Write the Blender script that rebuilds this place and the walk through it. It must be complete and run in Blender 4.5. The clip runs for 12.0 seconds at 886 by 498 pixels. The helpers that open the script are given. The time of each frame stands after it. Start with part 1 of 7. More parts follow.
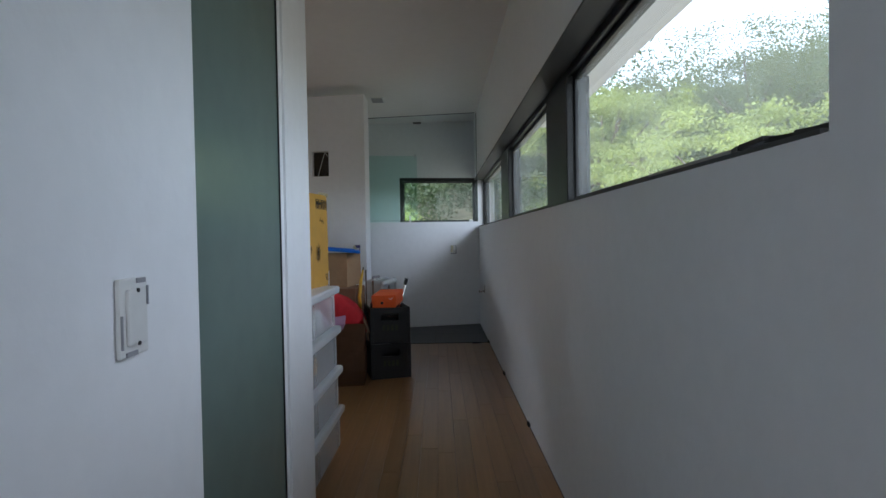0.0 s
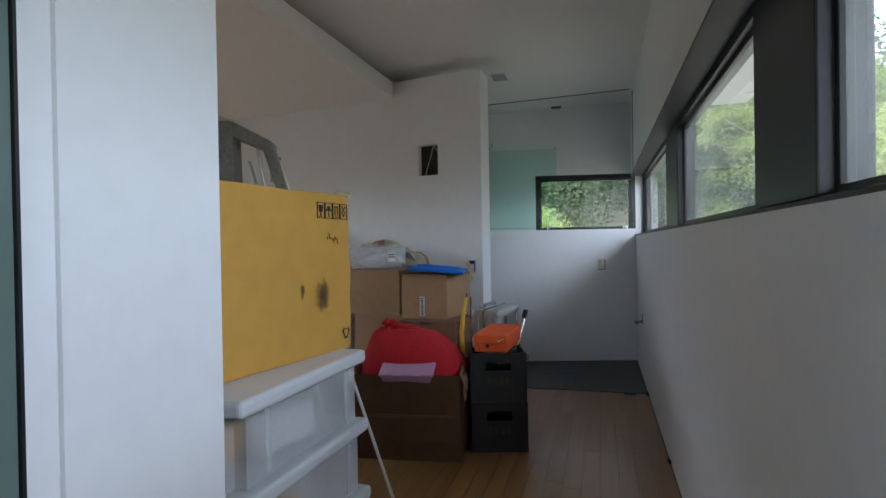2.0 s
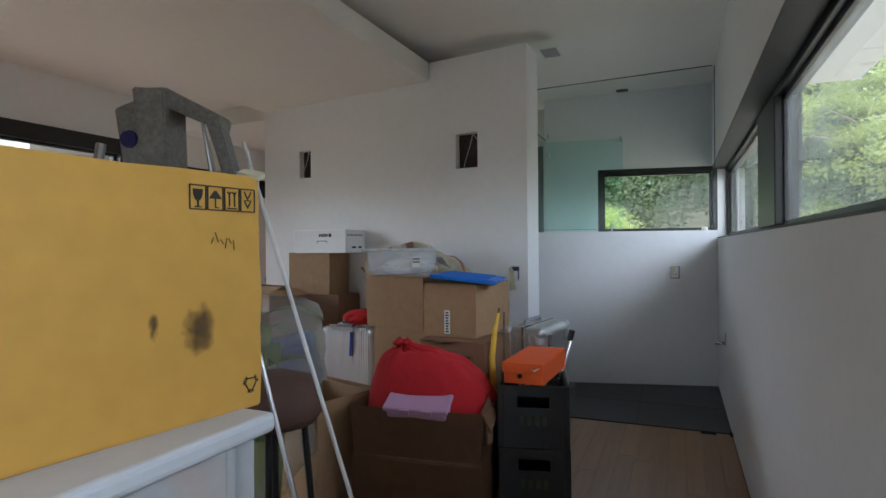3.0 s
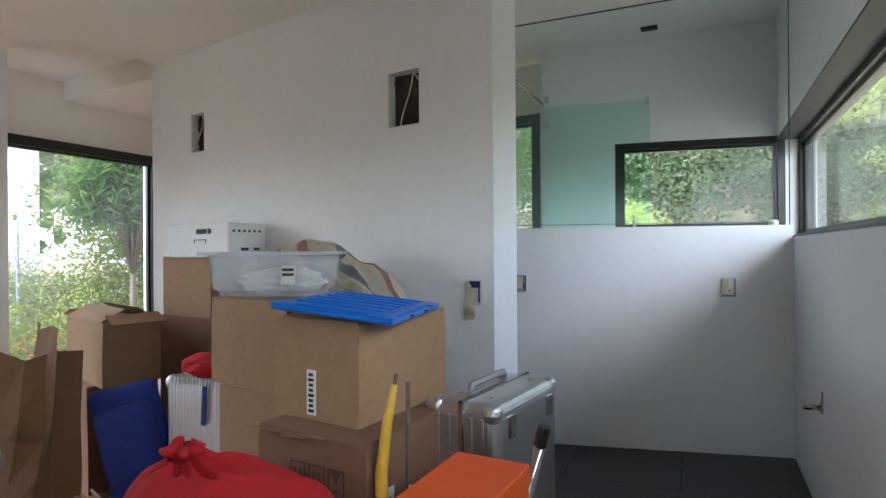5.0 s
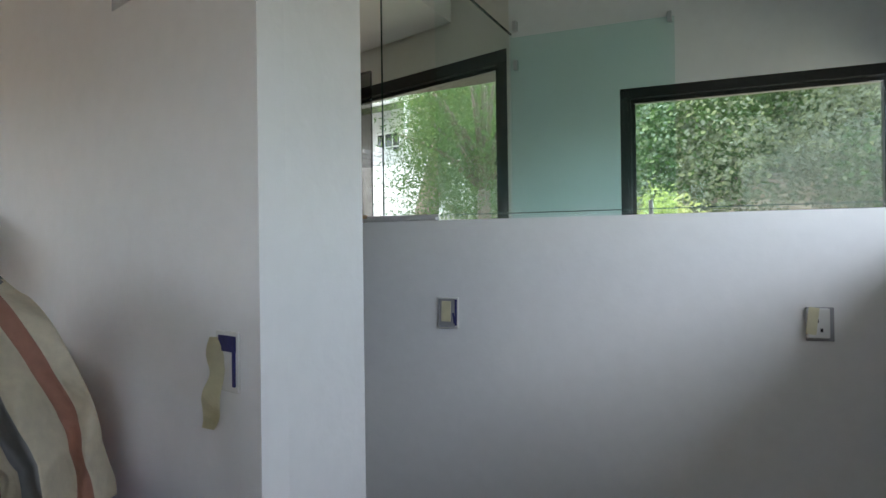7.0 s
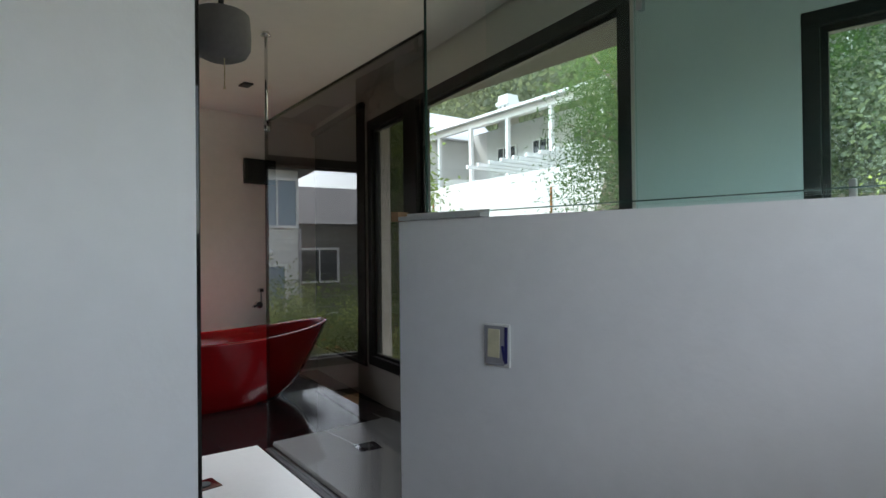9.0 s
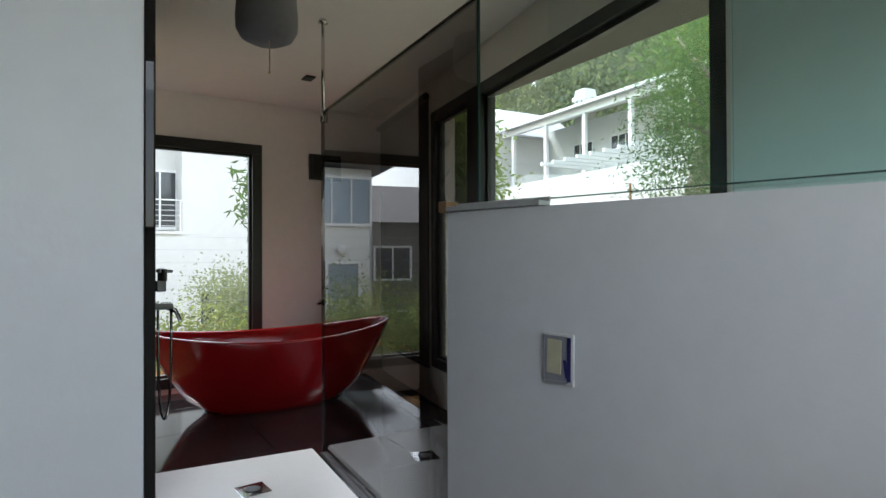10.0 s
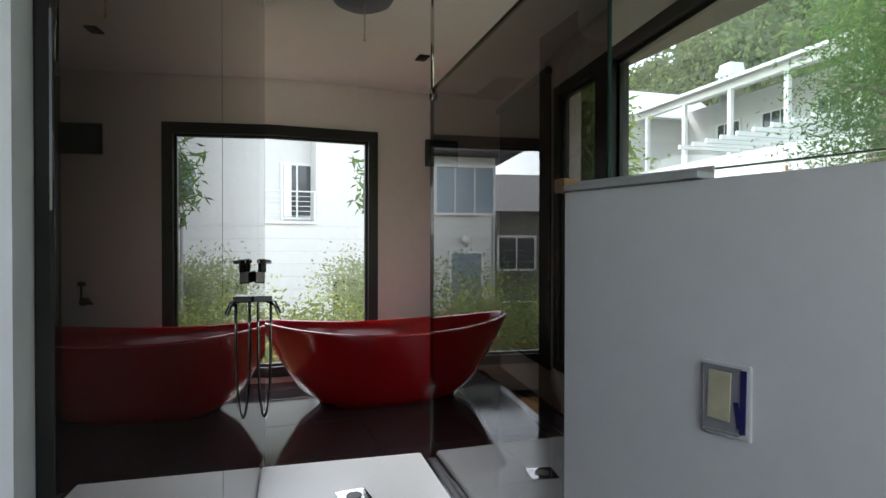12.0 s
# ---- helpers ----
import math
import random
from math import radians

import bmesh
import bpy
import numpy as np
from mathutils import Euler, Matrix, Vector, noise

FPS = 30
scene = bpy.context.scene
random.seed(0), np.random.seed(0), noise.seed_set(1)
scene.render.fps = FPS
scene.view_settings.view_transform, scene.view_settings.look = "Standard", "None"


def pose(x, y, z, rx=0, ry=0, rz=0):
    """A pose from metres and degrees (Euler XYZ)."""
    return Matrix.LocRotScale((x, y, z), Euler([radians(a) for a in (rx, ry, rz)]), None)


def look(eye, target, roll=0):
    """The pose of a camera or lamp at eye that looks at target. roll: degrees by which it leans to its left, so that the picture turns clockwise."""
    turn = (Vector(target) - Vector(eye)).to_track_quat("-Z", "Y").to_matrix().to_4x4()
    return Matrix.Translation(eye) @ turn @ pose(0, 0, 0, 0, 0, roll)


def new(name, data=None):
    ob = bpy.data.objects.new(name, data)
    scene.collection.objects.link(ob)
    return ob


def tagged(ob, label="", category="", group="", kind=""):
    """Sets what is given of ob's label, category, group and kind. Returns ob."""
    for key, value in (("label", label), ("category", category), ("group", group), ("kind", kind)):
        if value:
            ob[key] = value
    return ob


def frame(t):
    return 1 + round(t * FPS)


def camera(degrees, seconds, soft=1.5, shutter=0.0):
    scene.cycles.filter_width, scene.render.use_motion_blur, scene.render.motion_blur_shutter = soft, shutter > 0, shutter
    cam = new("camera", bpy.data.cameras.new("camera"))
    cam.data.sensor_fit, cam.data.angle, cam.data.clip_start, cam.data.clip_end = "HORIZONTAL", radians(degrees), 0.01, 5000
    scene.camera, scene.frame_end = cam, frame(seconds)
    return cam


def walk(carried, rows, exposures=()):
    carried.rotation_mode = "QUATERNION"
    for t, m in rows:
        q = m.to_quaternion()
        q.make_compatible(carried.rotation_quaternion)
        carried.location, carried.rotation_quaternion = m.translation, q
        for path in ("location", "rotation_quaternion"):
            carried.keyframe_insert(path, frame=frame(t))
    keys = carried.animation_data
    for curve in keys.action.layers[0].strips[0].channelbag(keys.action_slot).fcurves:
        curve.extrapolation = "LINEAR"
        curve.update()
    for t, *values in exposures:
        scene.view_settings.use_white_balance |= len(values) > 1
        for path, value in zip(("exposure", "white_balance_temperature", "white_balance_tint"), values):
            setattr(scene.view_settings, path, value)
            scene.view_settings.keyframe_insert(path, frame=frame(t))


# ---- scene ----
cam = camera(76.2, 12.0)
PATH = [
    (0.0, pose(-0.009, 0.002, 1.177, 88.83, 0.99, -0.43)),
    (0.5, pose(0.002, 0.416, 1.197, 88.94, 1.00, 0.58)),
    (1.0, pose(0.059, 0.760, 1.228, 89.17, 1.05, 4.70)),
    (1.5, pose(0.129, 1.058, 1.229, 89.38, 1.05, 10.48)),
    (2.0, pose(0.163, 1.388, 1.252, 89.53, 0.96, 15.45)),
    (2.5, pose(0.213, 1.731, 1.262, 89.68, 0.77, 19.80)),
    (4.5, pose(0.137, 3.289, 1.251, 89.94, 0.31, 24.71)),
    (5.0, pose(0.055, 3.729, 1.254, 90.03, 0.40, 24.84)),
    (5.5, pose(0.041, 4.198, 1.267, 90.01, 0.58, 25.19)),
    (6.0, pose(-0.006, 4.646, 1.274, 89.91, 0.64, 25.51)),
    (6.5, pose(-0.012, 5.027, 1.261, 90.04, 0.73, 26.20)),
    (8.5, pose(0.047, 6.007, 1.283, 90.59, 0.71, 43.70)),
    (9.0, pose(0.057, 6.128, 1.282, 90.53, 0.64, 49.21)),
    (9.5, pose(-0.002, 6.220, 1.269, 90.51, 0.40, 52.99)),
    (10.0, pose(-0.085, 6.322, 1.273, 90.47, 0.22, 56.71)),
    (10.5, pose(-0.161, 6.377, 1.268, 90.30, 0.14, 60.57)),
    (11.0, pose(-0.213, 6.417, 1.267, 89.91, 0.04, 63.93)),
    (11.5, pose(-0.267, 6.455, 1.271, 89.62, -0.04, 66.62)),
    (12.0, pose(-0.345, 6.517, 1.278, 89.43, -0.08, 69.34)),
]
walk(cam, PATH, [(0, 0.2, 5900, 10), (1.5, 0.4, 5900, 10), (2.5, 0.48, 6000, 10), (4.5, 1.1, 6050, 10), (6.5, 0.88, 6350, 10), (8.5, 0.33, 6400, 10), (12, 0.42, 6500, 10)])
SKY, SUN = 0.60, 2.2
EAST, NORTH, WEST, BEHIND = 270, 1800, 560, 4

# ---------- world, sun and large lights ----------
world = bpy.data.worlds.new("overcast_sky")
scene.world = world
world.use_nodes = True
wn = world.node_tree.nodes
sky = wn.new("ShaderNodeTexSky")
sky.sky_type = "NISHITA"
sky.sun_disc = False
sky.sun_elevation = radians(50)
sky.sun_rotation = radians(250)
wn["Background"].inputs["Strength"].default_value = SKY
haze = wn.new("ShaderNodeHueSaturation")                 # thin white cloud takes most of the blue
haze.inputs["Saturation"].default_value, haze.inputs["Value"].default_value = 0.45, 1.05
world.node_tree.links.new(sky.outputs["Color"], haze.inputs["Color"])
world.node_tree.links.new(haze.outputs["Color"], wn["Background"].inputs["Color"])

sun = new("sun", bpy.data.lights.new("sun", "SUN"))
sun.data.energy, sun.data.angle, sun.data.color = SUN, radians(15), (1, 0.96, 0.9)
sun.matrix_world = look((-8, -3, 12), (0, 4, 0))


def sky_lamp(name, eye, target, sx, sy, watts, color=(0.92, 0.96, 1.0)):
    """Adds an area lamp for daylight that falls in through an opening."""
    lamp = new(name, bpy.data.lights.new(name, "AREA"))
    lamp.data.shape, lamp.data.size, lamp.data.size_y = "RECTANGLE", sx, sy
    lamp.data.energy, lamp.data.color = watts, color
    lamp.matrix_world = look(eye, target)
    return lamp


# added lamps: sky above each side of the house, fill in an unseen corridor end
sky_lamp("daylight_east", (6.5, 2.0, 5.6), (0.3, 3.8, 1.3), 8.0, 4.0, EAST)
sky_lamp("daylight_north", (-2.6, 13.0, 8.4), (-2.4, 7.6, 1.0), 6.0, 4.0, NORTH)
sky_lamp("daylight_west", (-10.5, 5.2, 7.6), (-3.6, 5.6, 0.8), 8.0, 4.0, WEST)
sky_lamp("fill_behind", (0.0, -2.45, 1.5), (-0.15, 2.0, 1.3), 0.8, 1.3, BEHIND)


# ---------- materials ----------
def material(name, color, rough=0.6, metal=0.0, spec=0.5, vary=0.08, scale=6.0, bump=0.05, bump_scale=60.0,
             stain=0.0, transmission=0.0, ior=1.45, alpha=1.0, coat=0.0, island=0.0):
    """A surface with two scales of colour variation, roughness variation and fine relief."""
    m = bpy.data.materials.new(name)
    m.use_nodes = True
    n, l = m.node_tree.nodes, m.node_tree.links
    b = n["Principled BSDF"]
    b.inputs["Metallic"].default_value = metal
    b.inputs["Specular IOR Level"].default_value = spec
    b.inputs["Transmission Weight"].default_value = transmission
    b.inputs["IOR"].default_value = ior
    b.inputs["Alpha"].default_value = alpha
    b.inputs["Coat Weight"].default_value = coat
    co = n.new("ShaderNodeTexCoord")
    big, fine = n.new("ShaderNodeTexNoise"), n.new("ShaderNodeTexNoise")
    big.inputs["Scale"].default_value, big.inputs["Detail"].default_value = scale * 0.25, 4
    fine.inputs["Scale"].default_value, fine.inputs["Detail"].default_value = scale * 6, 3
    for t in (big, fine):
        l.new(co.outputs["Object"], t.inputs["Vector"])
    add = n.new("ShaderNodeMath")
    add.operation = "ADD"
    l.new(big.outputs["Fac"], add.inputs[0])
    l.new(fine.outputs["Fac"], add.inputs[1])
    ramp = n.new("ShaderNodeMapRange")
    ramp.inputs["From Min"].default_value, ramp.inputs["From Max"].default_value = 0.7, 1.3
    ramp.inputs["To Min"].default_value, ramp.inputs["To Max"].default_value = 1 - vary, 1 + vary
    l.new(add.outputs[0], ramp.inputs["Value"])
    hue = n.new("ShaderNodeHueSaturation")
    hue.inputs["Color"].default_value = (*color, 1)
    value = ramp.outputs[0]
    if island:
        info, isl = n.new("ShaderNodeObjectInfo"), n.new("ShaderNodeMapRange")
        isl.inputs["To Min"].default_value, isl.inputs["To Max"].default_value = 1 - island, 1 + island
        l.new(info.outputs["Random"], isl.inputs["Value"])
        mul = n.new("ShaderNodeMath")
        mul.operation = "MULTIPLY"
        l.new(value, mul.inputs[0])
        l.new(isl.outputs[0], mul.inputs[1])
        value = mul.outputs[0]
    l.new(value, hue.inputs["Value"])
    out = hue.outputs["Color"]
    if stain:
        spots = n.new("ShaderNodeTexNoise")
        spots.inputs["Scale"].default_value, spots.inputs["Detail"].default_value = 2.3, 8
        l.new(co.outputs["Object"], spots.inputs["Vector"])
        cut = n.new("ShaderNodeMapRange")
        cut.inputs["From Min"].default_value, cut.inputs["From Max"].default_value = 0.58, 0.75
        cut.inputs["To Max"].default_value = stain
        l.new(spots.outputs["Fac"], cut.inputs["Value"])
        mix = n.new("ShaderNodeMix")
        mix.data_type = "RGBA"
        l.new(cut.outputs[0], mix.inputs["Factor"])
        l.new(out, mix.inputs["A"])
        mix.inputs["B"].default_value = (color[0] * 0.35, color[1] * 0.33, color[2] * 0.3, 1)
        out = mix.outputs["Result"]
    l.new(out, b.inputs["Base Color"])
    rr = n.new("ShaderNodeMapRange")
    swing = 0.06 if rough > 0.35 else 0.015
    rr.inputs["To Min"].default_value, rr.inputs["To Max"].default_value = max(rough - swing, 0), min(rough + swing, 1)
    if rough < 0.03:
        rr.inputs["To Min"].default_value = rr.inputs["To Max"].default_value = rough
    l.new(fine.outputs["Fac"], rr.inputs["Value"])
    l.new(rr.outputs[0], b.inputs["Roughness"])
    if bump:
        relief, bp = n.new("ShaderNodeTexNoise"), n.new("ShaderNodeBump")
        relief.inputs["Scale"].default_value, relief.inputs["Detail"].default_value = bump_scale, 3
        l.new(co.outputs["Object"], relief.inputs["Vector"])
        bp.inputs["Strength"].default_value, bp.inputs["Distance"].default_value = bump, 0.01
        l.new(relief.outputs["Fac"], bp.inputs["Height"])
        l.new(bp.outputs[0], b.inputs["Normal"])
    return m


def pane_glass(name, color, dust_haze=0.0, ior=1.5):
    """Clear or tinted glass; a share of dull film on each face gives dirt, painted haze and glare."""
    m = bpy.data.materials.new(name)
    m.use_nodes = True
    n, l = m.node_tree.nodes, m.node_tree.links
    n.remove(n["Principled BSDF"])
    clear, gloss, face, power, scale_, base, both = (n.new(k) for k in (
        "ShaderNodeBsdfTransparent", "ShaderNodeBsdfGlossy", "ShaderNodeLayerWeight", "ShaderNodeMath", "ShaderNodeMath", "ShaderNodeMath", "ShaderNodeMixShader"))
    clear.inputs["Color"].default_value = (*color, 1)
    gloss.inputs["Roughness"].default_value, face.inputs["Blend"].default_value = 0.0, 0.5
    power.operation, scale_.operation, base.operation = "POWER", "MULTIPLY", "ADD"
    f0 = ((ior - 1) / (ior + 1)) ** 2
    power.inputs[1].default_value, scale_.inputs[1].default_value, base.inputs[1].default_value = 5, 1 - f0, f0
    l.new(face.outputs["Facing"], power.inputs[0])
    l.new(power.outputs[0], scale_.inputs[0])
    l.new(scale_.outputs[0], base.inputs[0])
    l.new(base.outputs[0], both.inputs["Fac"])
    l.new(clear.outputs[0], both.inputs[1])
    l.new(gloss.outputs[0], both.inputs[2])
    out = both.outputs[0]
    if dust_haze:
        film, mix, co, ns, mr = (n.new(k) for k in ("ShaderNodeBsdfTranslucent", "ShaderNodeMixShader", "ShaderNodeTexCoord", "ShaderNodeTexNoise", "ShaderNodeMapRange"))
        film.inputs["Color"].default_value = (0.8, 0.85, 0.83, 1)
        ns.inputs["Scale"].default_value, ns.inputs["Detail"].default_value = 1.7, 4
        mr.inputs["From Min"].default_value, mr.inputs["From Max"].default_value = 0.35, 0.7
        mr.inputs["To Min"].default_value, mr.inputs["To Max"].default_value = dust_haze * 0.5, dust_haze * 1.5
        l.new(co.outputs["Object"], ns.inputs["Vector"])
        l.new(ns.outputs["Fac"], mr.inputs["Value"])
        l.new(mr.outputs[0], mix.inputs["Fac"])
        l.new(out, mix.inputs[1])
        l.new(film.outputs[0], mix.inputs[2])
        out = mix.outputs[0]
    l.new(out, n["Material Output"].inputs["Surface"])
    return m


def crinkled_film(name):
    """Thin clear wrapping film: mostly see-through, with creased glints and a little milk."""
    m = pane_glass(name, (0.93, 0.93, 0.91), 0.20, 1.5)
    n, l = m.node_tree.nodes, m.node_tree.links
    co, a, bp = n.new("ShaderNodeTexCoord"), n.new("ShaderNodeTexNoise"), n.new("ShaderNodeBump")
    a.inputs["Scale"].default_value, a.inputs["Detail"].default_value = 16, 6
    bp.inputs["Strength"].default_value, bp.inputs["Distance"].default_value = 0.9, 0.03
    l.new(co.outputs["Object"], a.inputs["Vector"])
    l.new(a.outputs["Fac"], bp.inputs["Height"])
    for k in ("Glossy BSDF", "Layer Weight", "Translucent BSDF"):
        l.new(bp.outputs[0], n[k].inputs["Normal"])
    n["Glossy BSDF"].inputs["Roughness"].default_value = 0.12
    return m


def smudge(name, color):
    """A dark rubbed mark that fades out raggedly from its middle."""
    m = bpy.data.materials.new(name)
    m.use_nodes = True
    n, l = m.node_tree.nodes, m.node_tree.links
    b = n["Principled BSDF"]
    b.inputs["Base Color"].default_value, b.inputs["Roughness"].default_value = (*color, 1), 0.85
    co, ball, ns, mul, mr = (n.new("ShaderNode" + k) for k in ("TexCoord", "TexGradient", "TexNoise", "Math", "MapRange"))
    mp = n.new("ShaderNodeMapping")
    mp.inputs["Location"].default_value, mp.inputs["Scale"].default_value = (0, -1, -1), (0, 2, 2)
    ball.gradient_type = "SPHERICAL"
    ns.inputs["Scale"].default_value, ns.inputs["Detail"].default_value = 45, 8
    mul.operation = "MULTIPLY"
    mr.inputs["From Min"].default_value, mr.inputs["From Max"].default_value, mr.inputs["To Max"].default_value = 0.14, 0.45, 0.62
    l.new(co.outputs["Generated"], mp.inputs["Vector"])
    l.new(mp.outputs[0], ball.inputs["Vector"])
    l.new(co.outputs["Object"], ns.inputs["Vector"])
    l.new(ball.outputs["Fac"], mul.inputs[0])
    l.new(ns.outputs["Fac"], mul.inputs[1])
    l.new(mul.outputs[0], mr.inputs["Value"])
    l.new(mr.outputs[0], b.inputs["Alpha"])
    return m


def leaf_material(name, color, vary, scale):
    """Dull leaves that let some daylight through."""
    m = material(name, color, 0.75, spec=0.2, vary=vary, scale=scale, bump=0)
    n, l = m.node_tree.nodes, m.node_tree.links
    thin, mix = n.new("ShaderNodeBsdfTranslucent"), n.new("ShaderNodeMixShader")
    thin.inputs["Color"].default_value = (min(1, color[0] * 1.9), min(1, color[1] * 1.8), color[2] * 1.2, 1)
    mix.inputs["Fac"].default_value = 0.45
    l.new(n["Principled BSDF"].outputs[0], mix.inputs[1])
    l.new(thin.outputs[0], mix.inputs[2])
    l.new(mix.outputs[0], n["Material Output"].inputs["Surface"])
    return m


def plank_material(name, color, rough):
    m = material(name, color, rough, vary=0.04, scale=1.5, bump=0.015, bump_scale=90, island=0.10)
    n, l = m.node_tree.nodes, m.node_tree.links
    grain, co, mp = n.new("ShaderNodeTexNoise"), n.new("ShaderNodeTexCoord"), n.new("ShaderNodeMapping")
    mp.inputs["Scale"].default_value = (55, 1.2, 20)
    l.new(co.outputs["Object"], mp.inputs["Vector"])
    l.new(mp.outputs[0], grain.inputs["Vector"])
    grain.inputs["Scale"].default_value, grain.inputs["Detail"].default_value = 1.0, 5
    b = n["Principled BSDF"]
    mix = n.new("ShaderNodeMix")
    mix.data_type, mix.blend_type = "RGBA", "MULTIPLY"
    old = b.inputs["Base Color"].links[0].from_socket
    ramp = n.new("ShaderNodeMapRange")
    ramp.inputs["From Min"].default_value, ramp.inputs["From Max"].default_value = 0.3, 0.7
    ramp.inputs["To Min"].default_value, ramp.inputs["To Max"].default_value = 0.86, 1.06
    l.new(grain.outputs["Fac"], ramp.inputs["Value"])
    mix.inputs["Factor"].default_value = 1.0
    l.new(old, mix.inputs["A"])
    l.new(ramp.outputs[0], mix.inputs["B"])
    l.new(mix.outputs["Result"], b.inputs["Base Color"])
    return m


